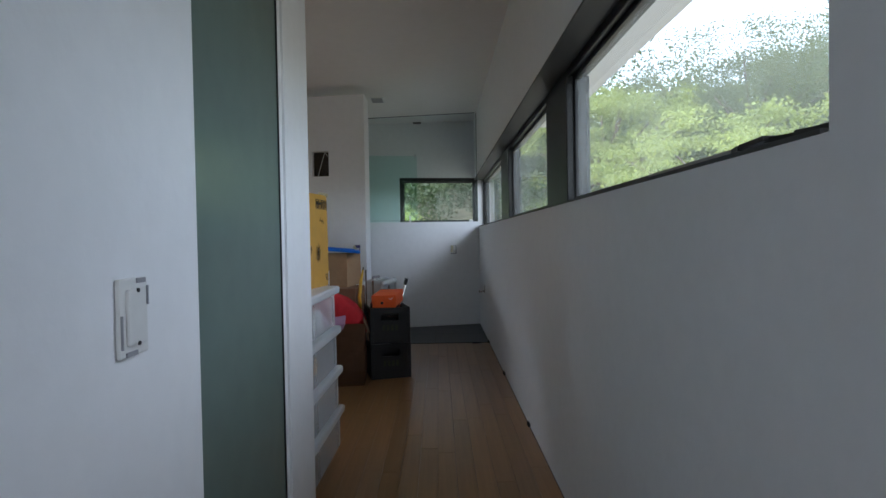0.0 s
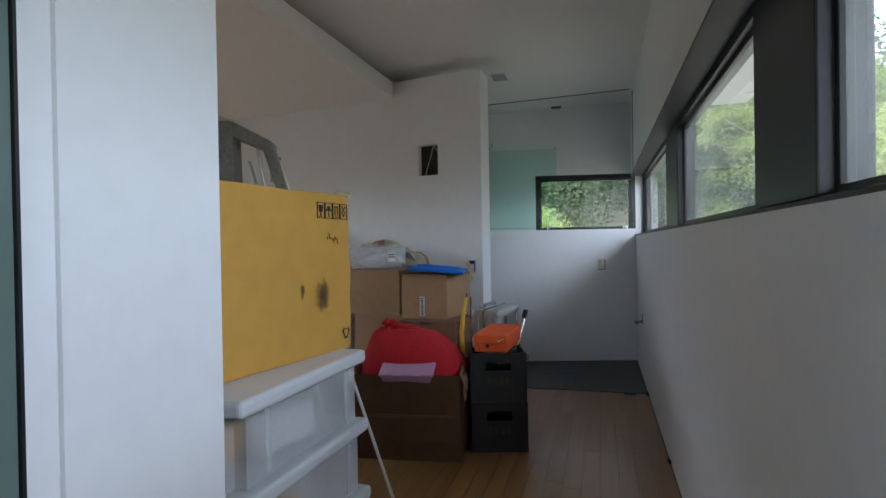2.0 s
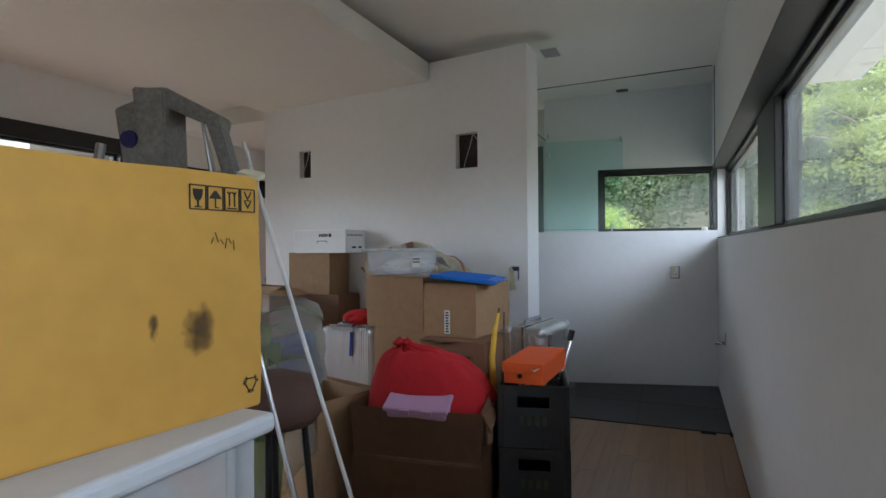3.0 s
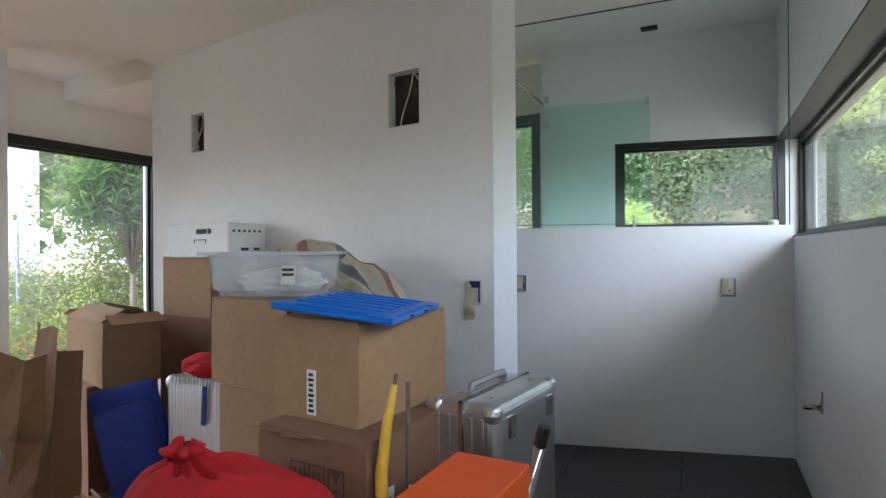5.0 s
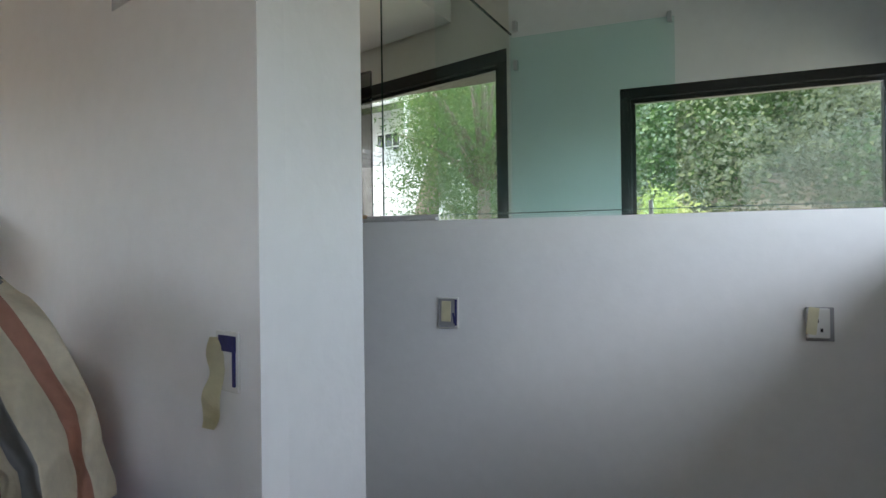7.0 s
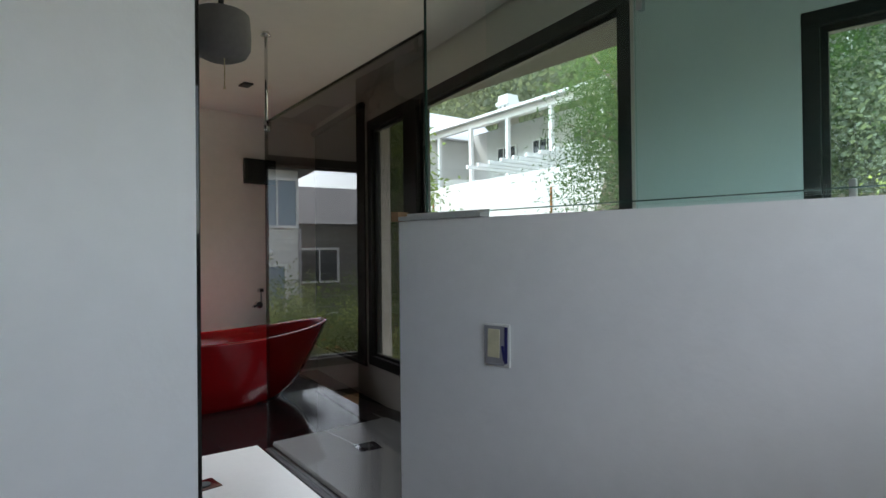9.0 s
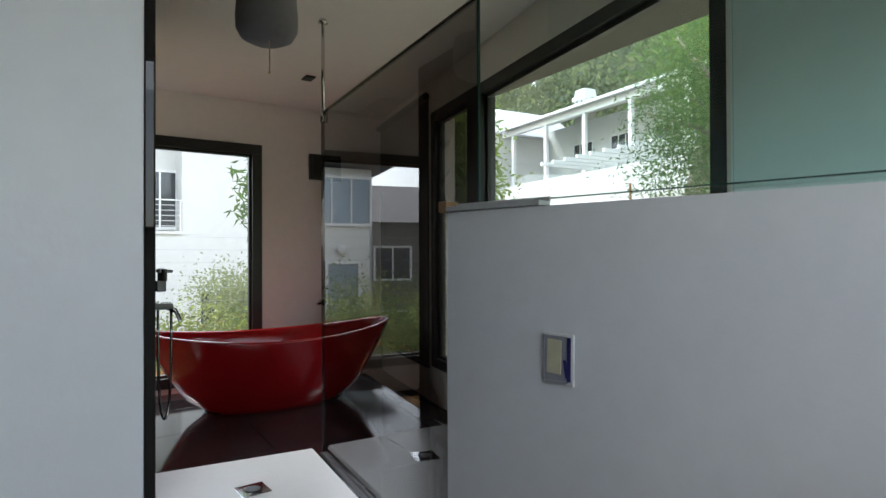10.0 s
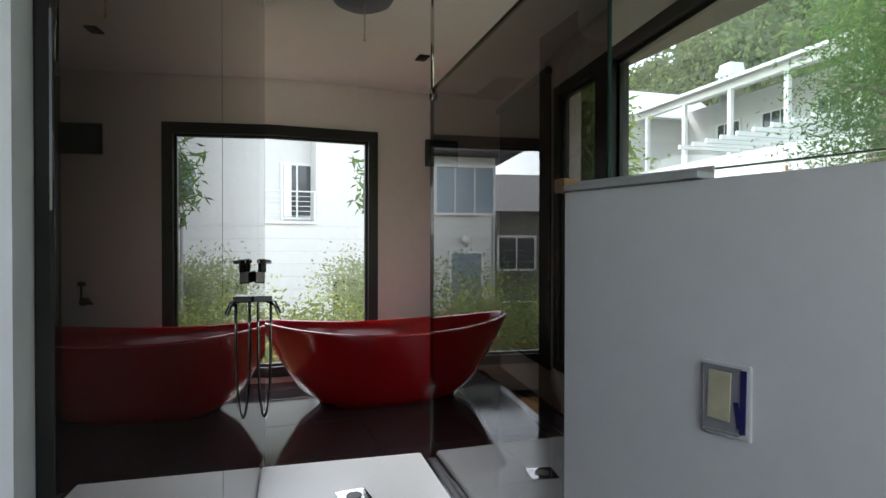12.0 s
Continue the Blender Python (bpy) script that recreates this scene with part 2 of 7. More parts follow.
M = {
    "white_card": material("white_carton", (0.74, 0.74, 0.74), 0.6, vary=0.03, bump=0.02),
    "hole": material("raw_wall_box", (0.05, 0.042, 0.036), 0.9, vary=0.5, scale=14, bump=0.6, bump_scale=30),
    "white": material("white_plastic", (0.72, 0.72, 0.7), 0.35, vary=0.04, bump=0.01),
    "glass_edge": material("glass_edge", (0.03, 0.07, 0.06), 0.1, vary=0.1, bump=0),
    "eave": material("eave_paint", (0.125, 0.115, 0.10), 0.8, vary=0.1),
    "card": material("cardboard", (0.31, 0.19, 0.10), 0.8, vary=0.1, scale=4, bump=0.06, bump_scale=35, stain=0.12, island=0.08),
    "card_dark": material("brown_cardboard", (0.215, 0.118, 0.066), 0.8, vary=0.1, scale=4, bump=0.06, bump_scale=35, stain=0.12),
    "scuff_ink": material("faded_brown_ink", (0.09, 0.045, 0.03), 0.8, vary=0.4, bump=0),
    "yellow": material("yellow_carton", (0.63, 0.345, 0.062), 0.65, vary=0.07, scale=3, bump=0.05, bump_scale=25, stain=0.10),
    "ink": material("black_ink", (0.03, 0.028, 0.025), 0.7, vary=0.2, bump=0),
    "clear": material("milky_plastic", (0.80, 0.83, 0.86), 0.3, vary=0.03, alpha=0.27, bump=0.02, bump_scale=15),
    "milky": material("cloudy_drawer_plastic", (0.80, 0.83, 0.86), 0.35, vary=0.05, alpha=0.36, bump=0.02, bump_scale=15),
    "lip": material("milky_plastic_lip", (0.72, 0.75, 0.78), 0.3, vary=0.03, alpha=0.86, bump=0.02),
    "black": material("black_plastic", (0.013, 0.013, 0.014), 0.4, vary=0.2, bump=0.03),
    "raw_alu": material("dull_aluminium", (0.62, 0.63, 0.63), 0.5, metal=0.25, vary=0.06, scale=8, bump=0.02),
    "alu": material("brushed_aluminium", (0.62, 0.63, 0.65), 0.42, metal=1.0, vary=0.05, scale=3, bump=0.01),
    "zinc": material("paint_stained_aluminium", (0.30, 0.30, 0.29), 0.5, metal=0.6, vary=0.3, scale=12, bump=0.2, bump_scale=30, stain=0.6),
    "chrome": material("chrome", (0.6, 0.6, 0.6), 0.08, metal=1.0, vary=0.05, bump=0),
    "red": material("red_acrylic", (0.27, 0.004, 0.007), 0.16, vary=0.05, bump=0.0, coat=0.4),
    "red_cloth": material("red_felt", (0.46, 0.014, 0.02), 0.9, vary=0.12, scale=6, bump=0.25, bump_scale=120),
    "orange_cloth": material("orange_red_cotton", (0.55, 0.09, 0.04), 0.9, vary=0.15, scale=8, bump=0.2, bump_scale=70),
    "orange": material("orange_card", (0.78, 0.115, 0.02), 0.55, vary=0.06, bump=0.03),
    "blue": material("blue_plastic", (0.01, 0.15, 0.58), 0.35, vary=0.06, bump=0.02),
    "navy": material("navy_cloth", (0.016, 0.035, 0.21), 0.85, vary=0.15, bump=0.2, bump_scale=80),
    "lilac": material("lilac_plastic", (0.62, 0.38, 0.58), 0.3, vary=0.04, alpha=0.8, bump=0.01),
    "cream": material("cream_cotton", (0.78, 0.72, 0.58), 0.9, vary=0.08, scale=8, bump=0.2, bump_scale=70),
    "grey_cloth": material("grey_cotton", (0.30, 0.31, 0.31), 0.9, vary=0.08, scale=8, bump=0.2, bump_scale=70),
    "rose_cloth": material("dusty_rose_cotton", (0.50, 0.27, 0.20), 0.9, vary=0.08, scale=8, bump=0.2, bump_scale=70),
    "leaf": leaf_material("leaf", (0.105, 0.145, 0.05), 0.35, 2.0),
    "leaf_light": leaf_material("pale_leaf", (0.24, 0.285, 0.115), 0.3, 2.0),
    "leaf_olive": leaf_material("olive_leaf", (0.105, 0.135, 0.048), 0.35, 2.0),
    # greyer hill leaf: the haze of distance is mixed into its colour
    "leaf_haze_tint": leaf_material("haze_tinted_hill_leaf", (0.11, 0.135, 0.095), 0.35, 0.5),
    "leaf_grey": leaf_material("grey_green_leaf", (0.16, 0.19, 0.12), 0.3, 1.2),
    "leaf_dark": leaf_material("dark_leaf", (0.05, 0.09, 0.035), 0.45, 0.6),
    "leaf_red": leaf_material("rusty_leaf", (0.26, 0.12, 0.04), 0.3, 3),
    "bark": material("bark", (0.14, 0.11, 0.085), 0.9, vary=0.3, scale=6, bump=0.5, bump_scale=20),
    "soil": material("garden_soil", (0.30, 0.26, 0.18), 0.95, vary=0.4, scale=0.6, bump=0.3, bump_scale=4),
    "render": material("white_house_render", (0.60, 0.60, 0.575), 0.85, vary=0.05, scale=0.8, bump=0.1, bump_scale=12),
    "roof": material("grey_roof_sheet", (0.11, 0.115, 0.125), 0.55, vary=0.1, scale=1.5),
    "pale_roof": material("pale_roof_sheet", (0.62, 0.63, 0.64), 0.5, vary=0.05, scale=1.5),
    "dark_pane": material("far_window_pane", (0.03, 0.035, 0.04), 0.08, vary=0.3, bump=0),
    # reflected sky is put into this pane's bluish base colour
    "blue_pane": material("sky_tinted_pane", (0.20, 0.27, 0.33), 0.08, vary=0.15, bump=0),
    "brown": material("brown_velvet", (0.10, 0.055, 0.04), 0.8, vary=0.1, bump=0.1),
    "wrap": crinkled_film("thin_plastic_wrap"),
    "smudge": smudge("rubbed_mark", (0.15, 0.085, 0.03)),
    "lamp": material("grey_cover", (0.30, 0.30, 0.32), 0.6, vary=0.08, bump=0.05),
    "tape": material("masking_tape", (0.62, 0.58, 0.40), 0.7, vary=0.1, bump=0.1),
    "indigo": material("indigo_plastic", (0.03, 0.03, 0.14), 0.4, vary=0.2, bump=0.1),
    "yellow_paint": material("yellow_enamel", (0.68, 0.42, 0.04), 0.4, vary=0.15, bump=0.03),
    "wall": material("wall_paint", (0.82, 0.825, 0.835), 0.55, vary=0.025, scale=3, bump=0.08, bump_scale=45),
    "warm": material("warm_wall_paint", (0.80, 0.77, 0.72), 0.6, vary=0.03, scale=3, bump=0.08, bump_scale=45),
    "ceil": material("ceiling_paint", (0.82, 0.80, 0.77), 0.8, vary=0.02, scale=2, bump=0.05),
    "frame": material("black_aluminium", (0.018, 0.019, 0.02), 0.35, spec=0.5, vary=0.2, bump=0.02),
    "reveal": material("dark_grey_reveal", (0.05, 0.05, 0.052), 0.5, vary=0.15, bump=0.04),
    "plaster": material("raw_plaster", (0.42, 0.4, 0.37), 0.9, vary=0.2, scale=10, bump=0.3, bump_scale=40, stain=0.5),
    "wood": plank_material("bamboo_floor", (0.34, 0.185, 0.075), 0.28),
    "wood_under": material("floor_joint", (0.06, 0.035, 0.02), 0.7),
    "slate": material("dark_floor_tile", (0.03, 0.031, 0.034), 0.4, vary=0.25, scale=4, bump=0.08, island=0.12),
    "marble": material("black_polished_tile", (0.012, 0.010, 0.011), 0.07, vary=0.5, scale=3, bump=0.006, island=0.1),
    "grout": material("dark_grout", (0.02, 0.02, 0.02), 0.9),
    "tray": material("white_tray", (0.8, 0.8, 0.79), 0.3, vary=0.02, bump=0.01),
    "clad": material("polished_dark_cladding", (0.025, 0.023, 0.022), 0.0, spec=0.3, vary=0.2, scale=2, bump=0.0),
    "frost": material("frosted_green_glass", (0.135, 0.188, 0.168), 0.22, vary=0.05, scale=1.5, bump=0.02),
    "glass": pane_glass("window_glass", (0.97, 0.984, 0.98), 0.02, 1.35),
    # film on these panes is dirt plus painted-in glare and outdoor haze
    "dusty": pane_glass("dust_glare_window_glass", (0.97, 0.984, 0.98), 0.035),
    "hazy": pane_glass("dust_haze_window_glass", (0.97, 0.984, 0.98), 0.09),
    "teal_glass": pane_glass("teal_tinted_glass", (0.80, 0.94, 0.91), 0, 1.2),
    "blind": material("dark_blind", (0.03, 0.027, 0.025), 0.6, vary=0.15, bump=0.05),
    "green_glass": pane_glass("green_tinted_glass", (0.925, 0.975, 0.962), 0, 1.2),
    "grey_glass": pane_glass("grey_tinted_glass", (0.25, 0.24, 0.226), 0, 2.0),
}


# ---------- building blocks ----------
def box(bm, c, s, rz=0.0, rx=0.0, ry=0.0, bevel=0.0):
    """Adds a box of size s about c to bm, turned by rx, ry, rz degrees."""
    r = bmesh.ops.create_cube(bm, size=1.0, matrix=pose(*c, rx, ry, rz) @ Matrix.Diagonal((*s, 1)))
    if bevel:
        es = list({e for v in r["verts"] for e in v.link_edges})
        bmesh.ops.bevel(bm, geom=es, offset=bevel, segments=2, affect="EDGES", profile=0.6)


def sheet(bm, c, s):
    """Adds a glass sheet: one tinted face towards -y and its four rims."""
    r = bmesh.ops.create_cube(bm, size=1.0, matrix=pose(*c) @ Matrix.Diagonal((*s, 1)))
    back = max({f for v in r["verts"] for f in v.link_faces}, key=lambda f: f.calc_center_median().y)
    bmesh.ops.delete(bm, geom=[back], context="FACES_ONLY")


def prism(bm, pts, z0, z1):
    """Adds an upright prism over the outline pts (anticlockwise)."""
    lo, hi = [bm.verts.new((x, y, z0)) for x, y in pts], [bm.verts.new((x, y, z1)) for x, y in pts]
    bm.faces.new(lo[::-1]), bm.faces.new(hi)
    for i in range(len(pts)):
        j = (i + 1) % len(pts)
        bm.faces.new((lo[i], lo[j], hi[j], hi[i]))


def mesh_of(name, bm, mat, smooth=False):
    bmesh.ops.recalc_face_normals(bm, faces=bm.faces)
    me = bpy.data.meshes.new(name)
    bm.to_mesh(me)
    bm.free()
    if mat:
        me.materials.append(mat)
    if smooth:
        for p in me.polygons:
            p.use_smooth = True
    return me


def solid(name, bm, mat, label="", category="", kind="", group="", smooth=False):
    return tagged(new(name, mesh_of(name, bm, mat, smooth)), label, category, group, kind)


def part(name, bm, mat, parent, label="", smooth=False):
    ob = new(name, mesh_of(name, bm, mat, smooth))
    ob.parent = parent
    return tagged(ob, label)


def thing(name, at, label, category, rz=0.0, group=""):
    ob = new(name)
    ob.matrix_world = pose(*at, 0, 0, rz)
    ob.empty_display_size = 0.1
    return tagged(ob, label, category, group)


def tube(bm, pts, r, sides=10):
    """Adds a round tube along pts."""
    rings = []
    for i, p in enumerate(pts):
        a, b = Vector(pts[max(i - 1, 0)]), Vector(pts[min(i + 1, len(pts) - 1)])
        q = (b - a).to_track_quat("Z", "Y")
        rad = r[i] if isinstance(r, (list, tuple)) else r
        rings.append([bm.verts.new(Vector(p) + q @ Vector((rad * math.cos(k * math.tau / sides), rad * math.sin(k * math.tau / sides), 0)))
                      for k in range(sides)])
    for u, v in zip(rings, rings[1:]):
        for k in range(sides):
            bm.faces.new((u[k], u[(k + 1) % sides], v[(k + 1) % sides], v[k]))
    bm.faces.new(rings[0][::-1]), bm.faces.new(rings[-1])


def lathe(bm, profile, sides=24, at=(0, 0, 0), m=None):
    """Turns a profile of (radius, height) about the upright axis."""
    m = m or Matrix.Translation(at)
    rings = [[bm.verts.new(m @ Vector((max(r, 1e-4) * math.cos(k * math.tau / sides), max(r, 1e-4) * math.sin(k * math.tau / sides), z)))
              for k in range(sides)] for r, z in profile]
    for u, v in zip(rings, rings[1:]):
        for k in range(sides):
            bm.faces.new((u[k], u[(k + 1) % sides], v[(k + 1) % sides], v[k]))
    bm.faces.new(rings[0][::-1]), bm.faces.new(rings[-1])


def along(p, q):
    """The frame of a wall: x from p to q, y to its left, z up; and its length."""
    d = Vector((q[0] - p[0], q[1] - p[1], 0))
    return pose(p[0], p[1], 0, 0, 0, math.degrees(math.atan2(d.y, d.x))), d.length


def wall(name, p, q, z0, z1, mat, depth=0.2, openings=(), label=""):
    """A wall whose seen face runs from p to q; its thickness lies to the left of that way. openings: (s0, s1, z0, z1)."""
    m, length = along(p, q)
    bm = bmesh.new()
    cuts = sorted({0, length, *(a for o in openings for a in o[:2])})
    for a, b in zip(cuts, cuts[1:]):
        if b - a < 1e-4:
            continue
        holes = sorted((o[2], o[3]) for o in openings if o[0] <= a + 1e-4 and o[1] >= b - 1e-4)
        z = z0
        for lo, hi in [*holes, (z1, z1)]:
            if lo - z > 1e-3:
                box(bm, ((a + b) / 2, depth / 2, (z + lo) / 2), (b - a, depth, lo - z))
            z = hi
    bmesh.ops.remove_doubles(bm, verts=bm.verts, dist=1e-5)
    bmesh.ops.transform(bm, matrix=m, verts=bm.verts)
    return solid(name, bm, mat, label, "wall", "structure")


def window(name, p, q, z0, z1, posts=(), bar=0.06, deep=0.07, inset=0.0, glass="glass", label="black aluminium framed window"):
    """A framed window along p to q: posts are (s0, s1) of uprights; one pane in each bay."""
    m, length = along(p, q)
    w = new(name)
    w.matrix_world = m
    tagged(w, label, "window", kind="structure")
    y = inset + deep / 2
    bm = bmesh.new()
    box(bm, (length / 2, y, z0 + bar / 2), (length, deep, bar), bevel=0.004)
    box(bm, (length / 2, y, z1 - bar / 2), (length, deep, bar), bevel=0.004)
    for s in (bar / 2, length - bar / 2):
        box(bm, (s, y, (z0 + z1) / 2), (bar, deep - 0.004, z1 - z0 - 2 * bar), bevel=0.004)
    part("window_frame", bm, M["frame"], w)
    for a, b in posts:
        bm = bmesh.new()
        box(bm, ((a + b) / 2, y, (z0 + z1) / 2), (b - a, deep + 0.02, z1 - z0 - 2 * bar), bevel=0.006)
        part("mullion", bm, M["frame"], w)
    edges = [bar, *(s for ab in posts for s in ab), length - bar]
    for a, b in zip(edges[::2], edges[1::2]):
        bm = bmesh.new()
        g = 0.022
        for c, s in (((a + b) / 2, z0 + bar + g / 2), (b - a, g)), (((a + b) / 2, z1 - bar - g / 2), (b - a, g)), \
                ((a + g / 2, (z0 + z1) / 2), (g, z1 - z0 - 2 * bar - 2 * g)), ((b - g / 2, (z0 + z1) / 2), (g, z1 - z0 - 2 * bar - 2 * g)):
            box(bm, (c[0], y + 0.004, c[1]), (s[0], 0.035, s[1]), bevel=0.003)
        part("sash", bm, M["frame"], w)
        bm = bmesh.new()
        sheet(bm, ((a + b) / 2, y + 0.01, (z0 + z1) / 2), (b - a - 0.02, 0.006, z1 - z0 - 2 * bar - 0.02))
        pane = part("pane", bm, M[glass], w, "clear glass")
        pane.visible_shadow = False
    return w


# ---------- the shell ----------
CEIL, BATH_CEIL, STEP = 2.725, 2.55, 0.19


def ceil_z(x):
    """Underside of the ceiling, which rises towards the window wall."""
    return 2.70 + 0.118 * max(0.0, x + 0.9)


WR = 0.535                                     # corridor's window wall
HW_R, HW_L, HW_TOP = (WR, 7.63), (-1.372, 7.18), 1.385
PF_R, PF_L = (-0.79, 6.09), (-3.485, 6.495)    # partition, face towards the corridor
PB_R, PB_L = (-0.779, 6.387), (-3.54, 6.682)  # partition, face towards the bath
NK, NFAR = (-1.105, 8.115), (-4.93, 8.80)        # north wall: where it bends, and its far corner
FAR = -4.905

# corridor's window wall with the long ribbon opening
bm = bmesh.new()
for y0, y1, z0, z1 in ((-2.6, 8.6, 0, 1.315), (-2.6, 8.6, 2.03, 2.93), (-2.6, 0.785, 1.315, 2.03), (8.42, 8.6, 1.315, 2.03)):
    box(bm, (WR + 0.12, (y0 + y1) / 2, (z0 + z1) / 2), (0.24, y1 - y0, z1 - z0))
solid("wall_east", bm, M["wall"], "white painted corridor wall under ribbon windows", "wall", "structure")
window("window_1", (WR + 0.225, 0.62), (WR + 0.225, 8.42), 1.305, 2.03, ((2.26, 2.80), (4.66, 5.28)), 0.045, 0.10, glass="hazy",
       label="black framed ribbon window along the corridor")
bm = bmesh.new()
box(bm, (WR + 0.058, 4.61, 2.024), (0.128, 7.62, 0.012))
box(bm, (WR + 0.085, 4.61, 1.3185), (0.175, 7.62, 0.008))
solid("window_reveal", bm, M["reveal"], "dark grey lining of the ribbon window", "reveal", "structure")

# wall with the switch, the frosted glass and the column behind it
bm = bmesh.new()
prism(bm, [(-0.47, -2.6), (-0.482, 1.112), (-0.74, 1.112), (-0.74, -2.6)], 0, CEIL)
solid("wall_west", bm, M["wall"], "white painted wall with a light switch", "wall", "structure")
bm = bmesh.new()
prism(bm, [(-0.541, 1.988), (-0.535, 2.316), (-0.98, 2.316), (-0.98, 1.94), (-0.55, 1.94), (-0.55, 1.988)], 0, CEIL)
solid("wall_column", bm, M["wall"], "white painted end of a wall", "wall", "structure")
bm = bmesh.new()
box(bm, (-0.556, 1.523, CEIL / 2), (0.012, 0.818, CEIL - 0.004), bevel=0.002)
panel = solid("glass_partition", bm, M["frost"], "tall frosted green glass panel beside a column", "glass panel", kind="structure")
bm = bmesh.new()
box(bm, (-0.553, 1.936, CEIL / 2), (0.014, 0.005, CEIL - 0.006))
part("edge_strip", bm, M["frame"], panel, "thin dark edge")
wall("wall_store", (-0.74, 1.097), (-4.3, 1.097), 0, CEIL, M["wall"], 0.15)
wall("wall_back", (-4.3, 2.316), (-0.98, 2.316), 0, CEIL, M["wall"], -0.15)
# unseen end wall, its opening added for the fill lamp
wall("wall_south", (-0.5, -2.6), (WR, -2.6), 0, 2.93, M["wall"], -0.15, ((0.1, 0.92, 0.8, 2.2),))

# partition, a white wedge with two open box holes; its bath side is polished cladding
m, n_ = along(PF_R, PF_L)
HOLES = ((0.402, 0.590, 1.863, 2.13), (2.12, 2.26, 1.905, 2.155))
wall("wall_partition", PF_R, PF_L, 0, CEIL, M["wall"], -0.06, HOLES, "white painted partition wall with open box holes")
bm = bmesh.new()
q0, q1 = m @ Vector((0.0, -0.06, 0)), m @ Vector((n_, -0.06, 0))
prism(bm, [(q0.x, q0.y), (PB_R[0], PB_R[1]), (PB_L[0], PB_L[1] - 0.012), (q1.x, q1.y)], 0, CEIL)
solid("wall_core", bm, M["wall"], "white painted end of the partition", "wall", kind="structure")
for a, b, lo, hi in HOLES:
    bm = bmesh.new()
    rnd = random.Random(int(a * 100))
    box(bm, ((a + b) / 2, -0.057, (lo + hi) / 2), (b - a - 0.004, 0.004, hi - lo - 0.004))
    for _ in range(16):
        box(bm, (rnd.uniform(a + 0.03, b - 0.03), -0.05, rnd.uniform(lo + 0.02, hi - 0.02)), (0.05, 0.012, 0.03), ry=rnd.uniform(-40, 40))
    bmesh.ops.transform(bm, matrix=m, verts=bm.verts)
    hole = solid("wall_hole", bm, M["hole"], "rough dark open box in the wall with loose cable", "wall box", kind="structure")
    bm = bmesh.new()
    tube(bm, [m @ Vector((a + 0.02 + 0.11 * u, -0.03 + 0.012 * math.sin(9 * u), hi - 0.05 - 0.16 * u * u + 0.05 * math.sin(5 * u))) for u in
              [i / 10 for i in range(11)]], 0.0035, 6)
    part("cable", bm, M["white"], hole, "grey loose cable", True)
m, n_ = along(PB_R, PB_L)
cl = new("wall_cladding")
tagged(cl, "polished dark glass cladding on the shower wall", "cladding", kind="structure")
for a, b in ((0.03, 0.96), (0.964, 2.2), (2.204, n_ + 0.01)):
    bm = bmesh.new()
    box(bm, ((a + b) / 2, -0.006, (BATH_CEIL + STEP) / 2), (b - a, 0.012, BATH_CEIL - STEP - 0.004), bevel=0.002)
    bmesh.ops.transform(bm, matrix=m, verts=bm.verts)
    part("panel", bm, M["clad"], cl)

# half wall with glass above
wall("wall_half", HW_R, HW_L, 0, HW_TOP, M["wall"], -0.1, label="white painted half wall below a glass screen")
m, n_ = along(HW_R, HW_L)
bm = bmesh.new()
sheet(bm, (n_ / 2 - 0.035, -0.05, (HW_TOP + CEIL) / 2 + 0.005), (n_ - 0.075, 0.008, CEIL - HW_TOP - 0.014))
bmesh.ops.transform(bm, matrix=m, verts=bm.verts)
for v in bm.verts:
    if v.co.z > 2:
        v.co.z = ceil_z(v.co.x) - 0.012
g = solid("glass_screen", bm, M["green_glass"], "clear greenish glass screen standing on the half wall", "glass screen", kind="structure")
g.visible_shadow = False
bm = bmesh.new()
box(bm, (n_ / 2, -0.05, 0), (n_ - 0.05, 0.012, 0.006))
bmesh.ops.transform(bm, matrix=m, verts=bm.verts)
for v in bm.verts:
    v.co.z += ceil_z(v.co.x) - 0.010
part("top_seal", bm, M["frame"], g, "thin black seal")
bm = bmesh.new()
box(bm, (n_ - 0.074, -0.05, (HW_TOP + 2.66) / 2), (0.004, 0.009, 2.66 - HW_TOP))
bmesh.ops.transform(bm, matrix=m, verts=bm.verts)
part("side_edge", bm, M["glass_edge"], g, "dark green glass edge")
bm = bmesh.new()
box(bm, (0.004, -0.05, (HW_TOP + 2.85) / 2), (0.004, 0.009, 2.85 - HW_TOP))
bmesh.ops.transform(bm, matrix=m, verts=bm.verts)
part("side_edge", bm, M["glass_edge"], g, "dark green glass edge")
bm = bmesh.new()
box(bm, (n_ / 2, -0.05, HW_TOP + 0.022), (n_ - 0.05, 0.009, 0.003))
bmesh.ops.transform(bm, matrix=m, verts=bm.verts)
part("bottom_edge", bm, M["glass_edge"], g, "dark green glass edge")

# north walls
wall("wall_north_a", NK, (WR + 0.24, 8.43), 0, 2.93, M["wall"], 0.2, ((0.55, 1.71, 1.36, 2.05),))
m, n_ = along(NK, (WR + 0.24, 8.43))
a, b = m @ Vector((0.55, 0, 0)), m @ Vector((1.71, 0, 0))
window("window_2", a, b, 1.36, 2.05, (), 0.05, 0.07, 0.0, label="small black framed corner window")
wall("wall_north_b", NFAR, NK, 0, CEIL, M["warm"], 0.2, ((1.265, 3.87, 0.43, 2.33),))
m, n_ = along(NFAR, NK)
a, b = m @ Vector((1.265, 0, 0)), m @ Vector((3.87, 0, 0))
window("window_3", a, b, 0.43, 2.33, ((0.65, 0.84),), 0.07, 0.09, 0.0, glass="dusty", label="large black framed bathroom window")

